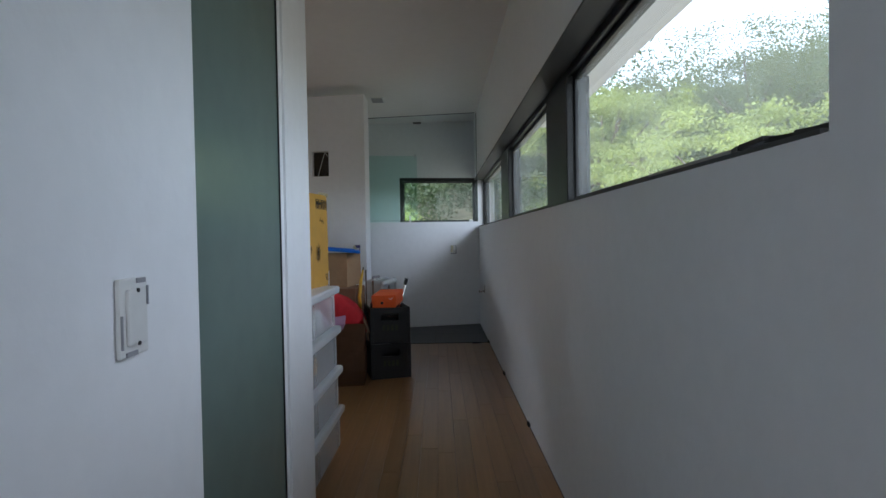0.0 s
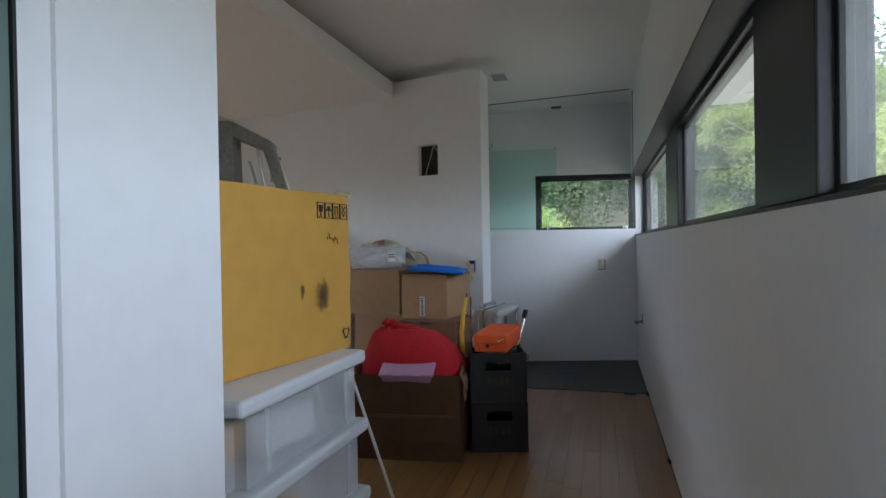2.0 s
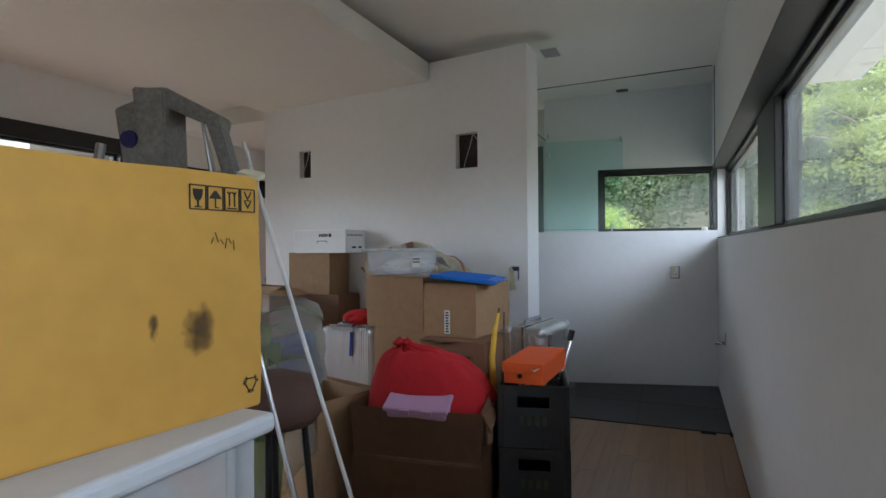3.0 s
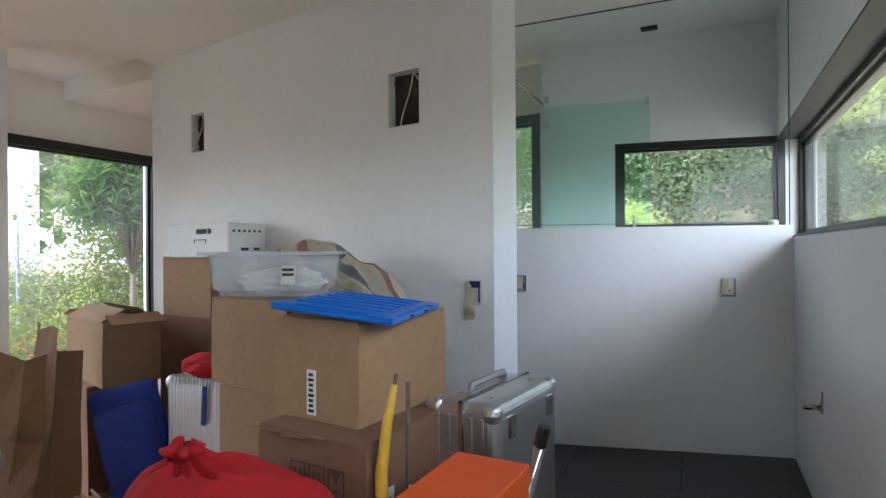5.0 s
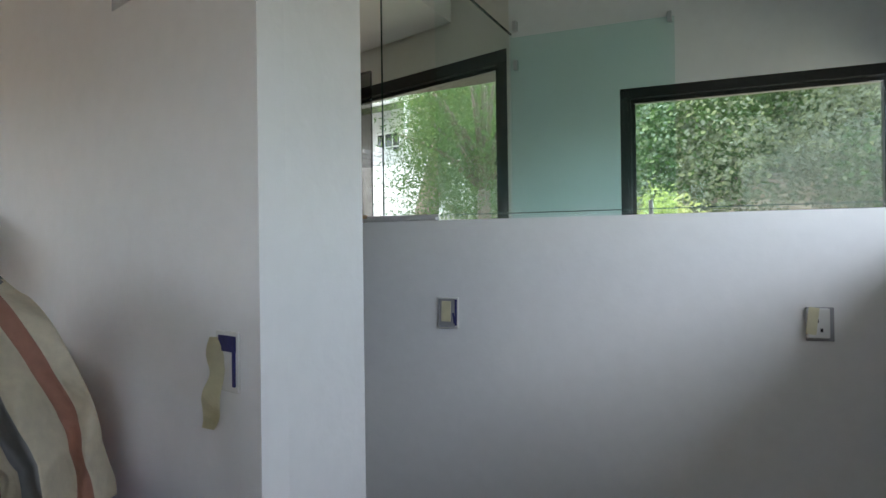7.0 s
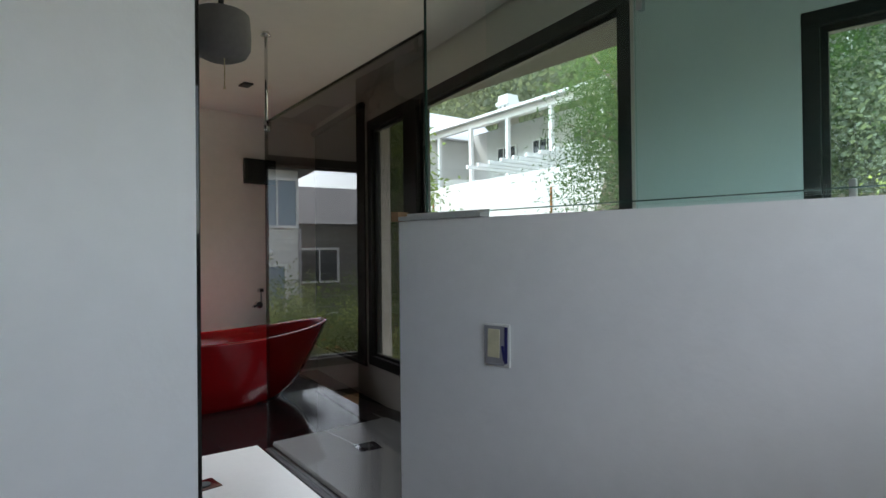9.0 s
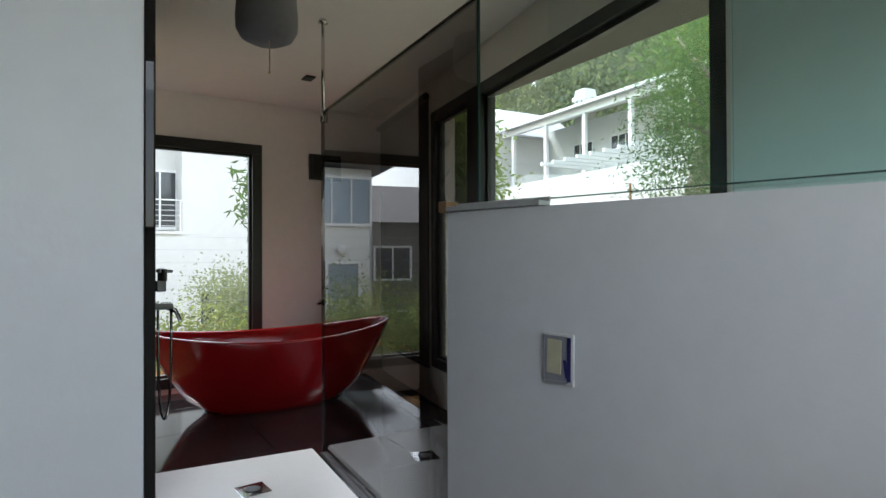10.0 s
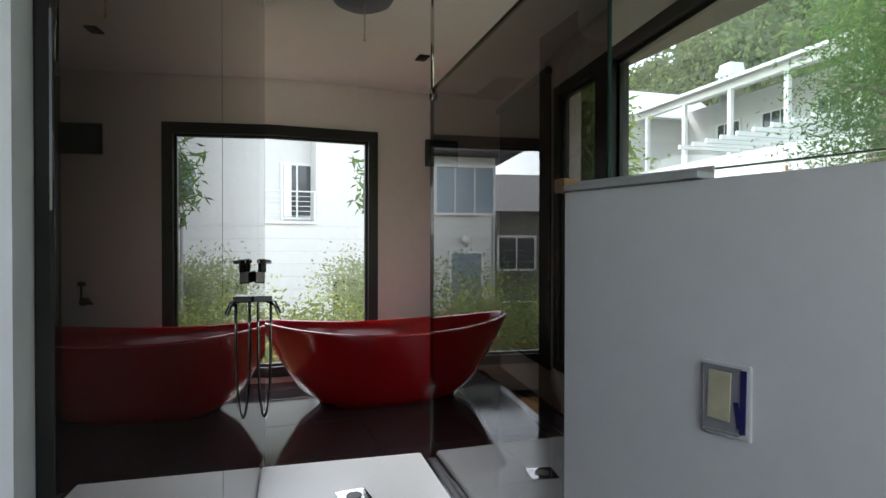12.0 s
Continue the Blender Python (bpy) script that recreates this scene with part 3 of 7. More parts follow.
# far bath wall with the tall window
wall("wall_far", (FAR, 5.2), (FAR - 0.01, 9.05), 0, CEIL, M["warm"], 0.2, ((0.75, 2.457, 0.24, 2.19),))
window("window_4", (FAR, 5.95), (FAR - 0.006, 7.657), 0.24, 2.19, (), 0.08, 0.1, -0.03, label="tall black framed window behind the bath")

# room on the west: sliding doors to the garden
wall("wall_room", (-4.1, 2.2), (-4.1, 5.9), 0, CEIL, M["wall"], 0.35, ((0.3, 3.6, 0.03, 2.18),), "white wall over black framed garden doors")
window("window_5", (-4.1, 2.5), (-4.1, 5.8), 0.03, 2.18, ((1.5, 1.62), (2.9, 3.06)), 0.12, 0.12, -0.03, label="black framed sliding garden doors")

# ceilings and floors
bm = bmesh.new()
prism(bm, [(-5.25, -9.4), (-5.25, 2.8), (0.775, 2.8), (0.775, -9.4)][::-1], 0, 1)
for v in bm.verts:
    v.co = Vector((v.co.x, 6.6 + v.co.y, 0.12 * v.co.z + ceil_z(v.co.x)))
bmesh.ops.bisect_plane(bm, geom=bm.verts[:] + bm.edges[:] + bm.faces[:], plane_co=(-0.9, 0, 0), plane_no=(1, 0, 0))
for v in bm.verts:
    if abs(v.co.x + 0.9) < 1e-4:
        v.co.z = ceil_z(-0.9) + (0.12 if v.co.z > 2.78 else 0.0)
solid("ceiling", bm, M["ceil"], "white painted ceiling", "ceiling", "structure")
bm = bmesh.new()
prism(bm, [(-4.6, 2.34), (-1.66, 2.34), (-1.61, 6.208), (-3.48, 6.489), (-3.48, 5.92), (-4.6, 5.92)], 2.578, CEIL - 0.002)
solid("ceiling_bulkhead", bm, M["ceil"], "lowered white ceiling over the store room", "ceiling", "structure")
bm = bmesh.new()
prism(bm, [(-4.9, 6.75), (-1.47, 6.49), (-1.47, 8.16), (-4.9, 8.78)], BATH_CEIL, CEIL - 0.002)
solid("ceiling_bath", bm, M["ceil"], "cream painted bathroom ceiling", "ceiling", "structure")
bm = bmesh.new()
box(bm, (-2.2, 3.3, -0.08), (6.1, 12.2, 0.1))
solid("floor", bm, M["wood_under"], "floor slab", "floor", "structure")
bm = bmesh.new()
prism(bm, [(-1.36, 6.47), (-1.41, 7.33), (-1.25, 8.12), (-4.90, 8.78), (-4.90, 6.74), (-3.53, 6.70)], -0.02, STEP - 0.012)
solid("floor_bath", bm, M["grout"], "raised bathroom floor", "floor", "structure")
# eaves outside
bm = bmesh.new()
box(bm, (1.285, 2.8, 2.86), (1.02, 11.4, 0.12))
solid("eave_east", bm, M["wall"], "white roof overhang outside the ribbon window", "eave", "structure")
bm = bmesh.new()
prism(bm, [(NK[0] + 0.5, NK[1] + 0.12), (NK[0] + 0.6, NK[1] + 0.50), (NFAR[0] - 0.5, NFAR[1] + 0.70), (NFAR[0] - 0.5, NFAR[1] + 0.30)], 0.0, 0.14)
for v in bm.verts:
    v.co.z += 2.38 - 0.075 * (v.co.x + 1.5)
solid("eave_north", bm, M["eave"], "grey brown roof overhang", "eave", "structure")

# dark roller blind beside the bathroom window, and a loose teal pane against the north wall
m, _ = along(NFAR, NK)
t = new("roller_blind")
t.matrix_world = m
tagged(t, "dark roller blind drawn down beside the bathroom window", "blind")
bm = bmesh.new()
box(bm, (0.63, -0.012, 1.44), (1.24, 0.006, 2.02))
part("fabric", bm, M["blind"], t)
bm = bmesh.new()
tube(bm, [(0.01, -0.03, 2.46), (1.25, -0.03, 2.46)], 0.028, 14)
part("roller", bm, M["frame"], t)
bm = bmesh.new()
box(bm, (0.63, -0.012, 0.425), (1.24, 0.02, 0.03), bevel=0.004)
part("bottom_bar", bm, M["frame"], t)
m, _ = along(NK, (WR + 0.24, 8.43))
bm = bmesh.new()
sheet(bm, (0.41, -0.035, 1.18), (0.78, 0.008, 2.36))
bmesh.ops.transform(bm, matrix=m, verts=bm.verts)
g = solid("teal_pane", bm, M["teal_glass"], "teal tinted glass pane clipped to the north wall", "glass pane")
g.visible_shadow = False
t = thing("return_pane", (-1.085, 7.69, 0), "clear glass return pane with a dark top edge", "glass pane", 90)
bm = bmesh.new()
sheet(bm, (0, 0, 1.19), (0.80, 0.008, 2.38))
g = part("pane", bm, M["green_glass"], t)
g.visible_shadow = False
bm = bmesh.new()
box(bm, (0, 0, 2.383), (0.80, 0.010, 0.006))
part("top_edge", bm, M["glass_edge"], t, "dark green glass edge")


# ---------- fittings ----------
def on_wall(p, q, s, z, out=0.0):
    """A pose on a wall's face: x along it, y into the wall, z up."""
    m, _ = along(p, q)
    flip = pose(0, 0, 0, 0, 0, 180)
    return m @ Matrix.Translation((s, out, z)) @ flip


def switch_plate(m, w, h, label, ink, tape=False):
    t = new("light_switch")
    t.matrix_world = m
    tagged(t, label, "switch")
    bm = bmesh.new()
    box(bm, (0, -0.004, 0), (w, 0.008, h), bevel=0.003)
    part("plate", bm, M["white"], t)
    if tape:
        bm = bmesh.new()
        box(bm, (-0.004, -0.0085, 0), (w * 0.80, 0.002, h * 0.86))
        part("open_box", bm, M["lamp"], t, "dull grey inside of the box")
        bm = bmesh.new()
        box(bm, (-0.008, -0.0105, 0.006), (w * 0.46, 0.003, h * 0.66), ry=2, bevel=0.001)
        part("tape", bm, M["tape"], t, "yellowed masking tape")
        for x, z, a, b, r in ((0.030, 0.002, 0.009, h * 0.84, 1), (0.022, -0.02, 0.008, h * 0.35, -9), (-0.005, h * 0.44, w * 0.8, 0.004, 1), (-0.036, 0, 0.003, h * 0.86, 0), (-0.004, -h * 0.44, w * 0.7, 0.005, -2)):
            bm = bmesh.new()
            box(bm, (x, -0.0100, z), (a, 0.0025, b), ry=r)
            part("torn_edge", bm, ink if x > 0.01 else M["lamp"], t, "dark torn edge")
    else:
        bm = bmesh.new()
        box(bm, (0, -0.010, 0), (w * 0.62, 0.008, h * 0.72), bevel=0.003)
        part("rocker", bm, M["white"], t)
        for x, z, a, b in ((0.018, h * 0.46, 0.024, 0.007), (-0.012, -h * 0.46, 0.03, 0.007), (-w * 0.47, -0.02, 0.003, 0.05), (w * 0.47, 0.03, 0.003, 0.03)):
            bm = bmesh.new()
            box(bm, (x, -0.009, z), (a, 0.003, b))
            part("paint_chip", bm, ink, t, "dark exposed edge")
        for z in (-h * 0.34, h * 0.34):
            bm = bmesh.new()
            tube(bm, [(0, -0.013, z), (0, -0.0155, z)], 0.0035, 10)
            part("screw", bm, M["black"], t)
    return t


switch_plate(pose(-0.4805, 0.861, 1.065, 0, 0, 90), 0.078, 0.118, "white light switch with worn paint on the wall", M["lamp"])
m, _ = along(HW_R, HW_L)
switch_plate(m @ pose(1.605, 0.001, 1.030, 0, 0, 180), 0.080, 0.118, "light switch covered with yellowed masking tape", M["indigo"], True)
# uncovered socket on the half wall
s = new("wall_socket")
s.matrix_world = m @ pose(0.360, 0.001, 1.012, 0, 0, 180)
tagged(s, "uncovered white wall socket with masking tape", "socket")
bm = bmesh.new()
box(bm, (0, -0.004, 0), (0.080, 0.008, 0.110), bevel=0.003)
part("back_plate", bm, M["lamp"], s, "dark open box edge")
bm = bmesh.new()
box(bm, (-0.008, -0.012, 0.004), (0.066, 0.014, 0.096), bevel=0.004)
part("cover", bm, M["white"], s)
bm = bmesh.new()
box(bm, (-0.026, -0.0200, 0.012), (0.030, 0.002, 0.088), ry=7)
part("tape", bm, M["tape"], s, "yellowed masking tape")
bm = bmesh.new()
for x, z in ((-0.012, 0.012), (-0.02, -0.018), (0.0, -0.018)):
    box(bm, (x, -0.0195, z), (0.007, 0.002, 0.012))
part("slots", bm, M["ink"], s)
# socket on the partition with peeling tape
m, _ = along(PF_R, PF_L)
s = new("wall_socket")
s.matrix_world = m @ pose(0.098, 0.001, 1.06, 0, 0, 180)
tagged(s, "open socket box on the partition with peeling tape", "socket")
bm = bmesh.new()
box(bm, (0, -0.003, 0), (0.075, 0.006, 0.115), bevel=0.002)
part("box_rim", bm, M["white"], s)
bm = bmesh.new()
box(bm, (0.004, -0.0075, 0.035), (0.055, 0.003, 0.03))
box(bm, (0.026, -0.0075, -0.01), (0.008, 0.003, 0.07))
part("knockout", bm, M["indigo"], s)
bm = bmesh.new()
prev = None
for i in range(19):
    u = i / 18
    cx, cz = -0.030 + 0.012 * math.sin(3 * u) + 0.022 * u * u, 0.045 - 0.165 * u
    w2, turn = 0.014 + 0.014 * u ** 1.5 + 0.003 * math.sin(9 * u), 0.5 + 1.1 * math.sin(4.2 * u)
    row = [bm.verts.new((cx + k * w2 * math.cos(turn * 0.6), -0.010 - 0.034 * u ** 1.3 + k * 0.010 * math.sin(turn) - 0.004 * math.sin(12 * u), cz + 0.006 * k * math.sin(7 * u))) for k in (-1, -0.3, 0.4, 1)]
    if prev:
        for k in range(3):
            bm.faces.new((prev[k], prev[k + 1], row[k + 1], row[k]))
    prev = row
bmesh.ops.solidify(bm, geom=bm.faces[:], thickness=0.0012)
part("tape", bm, M["tape"], s, "cream peeling tape")
# tap stub on the window wall
t = thing("pipe_stub", (WR, 6.765, 0.524), "short chrome water pipe stub on the wall", "pipe")
bm = bmesh.new()
tube(bm, [(0.0, 0, 0), (-0.075, 0, 0)], 0.013)
part("pipe", bm, M["chrome"], t, smooth=True)
bm = bmesh.new()
tube(bm, [(-0.002, 0, 0), (-0.008, 0, 0)], 0.027, 16)
part("collar", bm, M["plaster"], t, "chipped plaster ring")
bm = bmesh.new()
box(bm, (-0.004, -0.012, 0.045), (0.006, 0.018, 0.06), rx=12)
part("patch", bm, M["plaster"], t)
for y in (1.95, 3.45, 4.75, 6.2):
    t = thing("cable_end", (WR - 0.004, y, 0.02), "black cable end at the foot of the wall", "cable", group="cable ends along the wall")
    bm = bmesh.new()
    tube(bm, [(0, 0, -0.015), (-0.008, 0.004, 0.0), (-0.012, 0.0, 0.018)], [0.009, 0.011, 0.006], 8)
    part("sleeve", bm, M["black"], t)
# small ceiling fittings
for x, y, z in ((-0.282, 7.866, ceil_z(-0.282)), (-4.02, 7.75, BATH_CEIL)):
    t = thing("ceiling_downlight", (x, y, z), "small black square ceiling downlight", "downlight", group="black downlights")
    bm = bmesh.new()
    box(bm, (0, 0, -0.006), (0.11, 0.07, 0.012), bevel=0.003)
    part("trim_ring", bm, M["black"], t)
    bm = bmesh.new()
    box(bm, (0.008, 0, -0.0135), (0.06, 0.045, 0.003))
    part("lens", bm, M["reveal"], t)
t = thing("ceiling_vent", (-0.67, 6.36, ceil_z(-0.67)), "grey square opening in the white ceiling", "vent")
bm = bmesh.new()
box(bm, (0, 0, -0.003), (0.16, 0.24, 0.006))
part("frame", bm, M["white"], t)
bm = bmesh.new()
box(bm, (0.0, 0, -0.008), (0.12, 0.19, 0.004))
part("grille", bm, M["lamp"], t)
# glass clips on the north wall beside the window
for x, y, z in ((-1.06, 8.105, 2.22), (-1.06, 8.10, 2.42), (-0.33, 8.225, 2.36)):
    t = thing("glass_clip", (x, y - 0.012, z), "small metal glass clip fixed to the wall", "clip", group="metal glass clips")
    bm = bmesh.new()
    box(bm, (0, 0, 0), (0.022, 0.03, 0.05), bevel=0.003)
    part("clamp", bm, M["alu"], t)
t = thing("latch", (-0.42, 8.19, 1.42), "small metal window stay on the sill", "window stay")
bm = bmesh.new()
box(bm, (0, -0.02, 0.03), (0.02, 0.015, 0.09), bevel=0.003)
part("stay", bm, M["alu"], t)
# loose things on the half wall
m, _ = along(HW_R, HW_L)
t = new("aluminium_profile")
t.matrix_world = m @ pose(1.80, -0.02, HW_TOP, 0, 0, 0)
tagged(t, "short aluminium glass channel lying on the half wall", "profile")
bm = bmesh.new()
box(bm, (0, 0.01, 0.008), (0.30, 0.05, 0.012), bevel=0.002)
box(bm, (0, -0.012, 0.019), (0.30, 0.006, 0.012))
part("channel", bm, M["raw_alu"], t)
bm = bmesh.new()
box(bm, (0.172, 0.0, 0.016), (0.03, 0.05, 0.03), bevel=0.002)
part("wood_block", bm, M["card"], t, "small raw wood block")
t = new("stopper")
t.matrix_world = m @ pose(0.10, -0.03, HW_TOP, 0, 0, 0)
tagged(t, "small round white plastic stopper on the ledge", "stopper")
bm = bmesh.new()
lathe(bm, [(0.0, 0.0), (0.026, 0.0), (0.028, 0.02), (0.022, 0.03), (0.0, 0.032)], 20)
part("shell", bm, M["white"], t, smooth=True)
t = thing("roofing_strip", (WR + 0.045, 1.10, 1.322), "torn black strip and board lying on the window sill", "strip")
bm = bmesh.new()
box(bm, (0, 0.20, 0.008), (0.045, 0.42, 0.014), rz=1.5, rx=-0.6, bevel=0.003)
part("board", bm, M["plaster"], t)
bm = bmesh.new()
for i in range(5):
    box(bm, (0.008 * math.sin(i * 2.1), -0.24 + i * 0.085, 0.010 + 0.003 * (i % 3)), (0.03, 0.10, 0.009), rz=10 * math.sin(i * 1.7), rx=4 * math.cos(i))
part("strip", bm, M["black"], t, "torn black foam strip")


# ---------- bathroom ----------
def rounded(c, s, r=0.02, seg=3):
    bm = bmesh.new()
    box(bm, c, s)
    bmesh.ops.bevel(bm, geom=bm.edges[:], offset=r, segments=seg, affect="EDGES", profile=0.5)
    return bm


# shower tray between cladding and grey screen
t = thing("shower_tray", (0, 0, 0), "white shower tray with a square drain", "shower tray")
bm = bmesh.new()
prism(bm, [(-1.50, 6.487), (-1.52, 7.305), (-3.085, 7.43), (-3.17, 6.655)], STEP - 0.02, STEP + 0.018)
bmesh.ops.bevel(bm, geom=bm.edges[:], offset=0.006, segments=2, affect="EDGES")
part("basin", bm, M["tray"], t)
bm = bmesh.new()
box(bm, (-2.70, 7.005, STEP + 0.019), (0.13, 0.13, 0.006), rz=4, bevel=0.002)
d = part("drain", bm, M["chrome"], t, "square chrome drain")
bm = bmesh.new()
lathe(bm, [(0.0, 0), (0.034, 0), (0.034, 0.003), (0.0, 0.003)], 20, (-2.70, 7.005, STEP + 0.0225))
part("drain_hole", bm, M["black"], d)
# grey glass screen with its ceiling rod
t = thing("shower_screen", (0, 0, 0), "grey tinted glass shower screen hung from a rod", "shower screen")
m, n_ = along((-1.43, 7.335), (-3.02, 7.462))
bm = bmesh.new()
sheet(bm, (n_ / 2, 0, (STEP + 2.04) / 2), (n_, 0.010, 2.04 - STEP))
bmesh.ops.transform(bm, matrix=m, verts=bm.verts)
g = part("pane", bm, M["grey_glass"], t, "grey tinted glass")
g.visible_shadow = False
bm = bmesh.new()
box(bm, (n_ / 2, 0, 2.043), (n_, 0.011, 0.004))
bmesh.ops.transform(bm, matrix=m, verts=bm.verts)
part("top_edge", bm, M["frame"], t, "dark glass edge")
bm = bmesh.new()
box(bm, (n_ / 2, 0, STEP + 0.004), (n_, 0.03, 0.008))
bmesh.ops.transform(bm, matrix=m, verts=bm.verts)
part("floor_channel", bm, M["frame"], t, "dark floor channel")
bm = bmesh.new()
tube(bm, [(-3.0, 7.46, 2.0), (-3.0, 7.46, BATH_CEIL)], 0.009, 12)
lathe(bm, [(0.0, 0), (0.028, 0), (0.02, 0.02), (0.0, 0.02)], 16, (-3.0, 7.46, BATH_CEIL - 0.022))
lathe(bm, [(0.0, 0), (0.016, 0), (0.016, 0.05), (0.0, 0.05)], 12, (-3.0, 7.46, 1.99))
part("rod", bm, M["chrome"], t, "thin chrome ceiling rod", True)


def bath():
    t = thing("bathtub", (-4.23, 7.59, STEP), "glossy red freestanding oval bathtub", "bathtub")
    n = 56
    def ring(hx, hy, z, rise):
        return [(hx * math.cos(a), hy * math.sin(a), z + rise * (abs(math.sin(a)) ** 2.2)) for a in [i * math.tau / n for i in range(n)]]
    outer = [ring(0.235, 0.50, 0.0, 0), ring(0.25, 0.53, 0.035, 0)]
    for k in range(1, 9):
        u = k / 8
        outer.append(ring(0.25 + 0.125 * u ** 0.7, 0.55 + 0.35 * u ** 0.75, 0.035 + 0.445 * u, 0.085 * u))
    rim = [ring(0.377, 0.905, 0.492, 0.087), ring(0.362, 0.888, 0.497, 0.087)]
    inner = [ring(0.348, 0.872, 0.488, 0.085)]
    for k in range(1, 8):
        u = 1 - k / 8
        inner.append(ring(0.21 + 0.13 * u ** 0.7, 0.46 + 0.40 * u ** 0.75, 0.10 + 0.38 * u, 0.08 * u))
    bm = bmesh.new()
    rings = [[bm.verts.new(p) for p in r] for r in outer + rim + inner]
    for a, b in zip(rings, rings[1:]):
        for k in range(n):
            bm.faces.new((a[k], a[(k + 1) % n], b[(k + 1) % n], b[k]))
    bm.faces.new(rings[0][::-1]), bm.faces.new(rings[-1])
    part("shell", bm, M["red"], t, smooth=True)
    bm = bmesh.new()
    lathe(bm, [(0.0, 0), (0.025, 0), (0.025, 0.005), (0.0, 0.006)], 16, (0, 0.0, 0.101))
    part("plughole", bm, M["chrome"], t)
bath()

# bath mixer with hanging hoses on the cladding
t = thing("bath_mixer", (-2.69, 6.600, 0), "chrome bath mixer with hanging hoses", "mixer tap")
t.matrix_world = t.matrix_world @ Matrix.Diagonal((0.85, 0.72, 1, 1))
bm = bmesh.new()
box(bm, (0, 0.035, 1.145), (0.15, 0.05, 0.045), bevel=0.006)
box(bm, (0.0, 0.05, 1.06), (0.11, 0.10, 0.025), bevel=0.005)
part("body", bm, M["chrome"], t)
for x in (-0.055, 0.055):
    bm = bmesh.new()
    tube(bm, [(x, 0.05, 1.165), (x, 0.05, 1.215)], 0.018, 12)
    box(bm, (x, 0.06, 1.205), (0.02, 0.07, 0.014), bevel=0.003)
    part("handle", bm, M["chrome"], t, smooth=False)
bm = bmesh.new()
tube(bm, [(0.02, 0.06, 1.06), (0.03, 0.115, 1.04), (0.03, 0.14, 1.0)], 0.012, 10)
part("spout", bm, M["chrome"], t, smooth=True)
bm = bmesh.new()
tube(bm, [(-0.02 + 0.03 * (1 - math.cos(u * math.pi)) / 2, 0.030 + 0.065 * (1 - math.cos(u * math.pi)) / 2, 1.06 - 0.47 * math.sin(u * math.pi) ** 0.55)
          for u in [i / 28 for i in range(29)]], 0.008, 8)
part("hose", bm, M["chrome"], t, "metal shower hose", True)
# covered shower rose with a pull cord
t = thing("shower_rose", (-2.217, 6.934, 0), "grey covered ceiling shower rose with a cord", "shower rose")
bm = bmesh.new()
lathe(bm, [(0.0, 2.065), (0.06, 2.068), (0.095, 2.085), (0.112, 2.115), (0.114, 2.16), (0.108, 2.245), (0.10, 2.252), (0.0, 2.255)], 28)
part("cover", bm, M["lamp"], t, smooth=True)
bm = bmesh.new()
tube(bm, [(0, 0, 2.25), (0, 0, BATH_CEIL)], 0.011, 10)
part("arm", bm, M["frame"], t)
bm = bmesh.new()
tube(bm, [(0.03, 0.0, 2.07), (0.032, 0, 2.0), (0.03, 0, 1.96), (0.031, 0, 1.945)], [0.0025, 0.0025, 0.0025, 0.006], 6)
part("cord", bm, M["tape"], t)
# black wall recess and small mixer on the far wall
t = thing("wall_speaker", (FAR, 8.215, 2.045), "black square recessed wall speaker", "speaker")
bm = bmesh.new()
box(bm, (0.02, 0, 0), (0.04, 0.29, 0.225), bevel=0.005)
part("housing", bm, M["frame"], t)
bm = bmesh.new()
box(bm, (0.0425, 0, 0), (0.004, 0.25, 0.19))
part("grille", bm, M["black"], t)
t = thing("wall_mixer", (FAR, 8.19, 0.845), "chrome wall mixer above the bath", "mixer tap")
bm = bmesh.new()
tube(bm, [(0, 0, 0.0), (0.05, 0, 0.0)], 0.03, 16)
tube(bm, [(0.04, 0, 0.0), (0.07, -0.07, -0.01)], 0.012, 10)
part("valve", bm, M["chrome"], t)
bm = bmesh.new()
box(bm, (0.025, 0.02, 0.13), (0.05, 0.04, 0.035), bevel=0.005)
tube(bm, [(0.03, 0.02, 0.13), (0.035, 0.02, -0.02)], 0.008, 8)
part("holder", bm, M["chrome"], t)


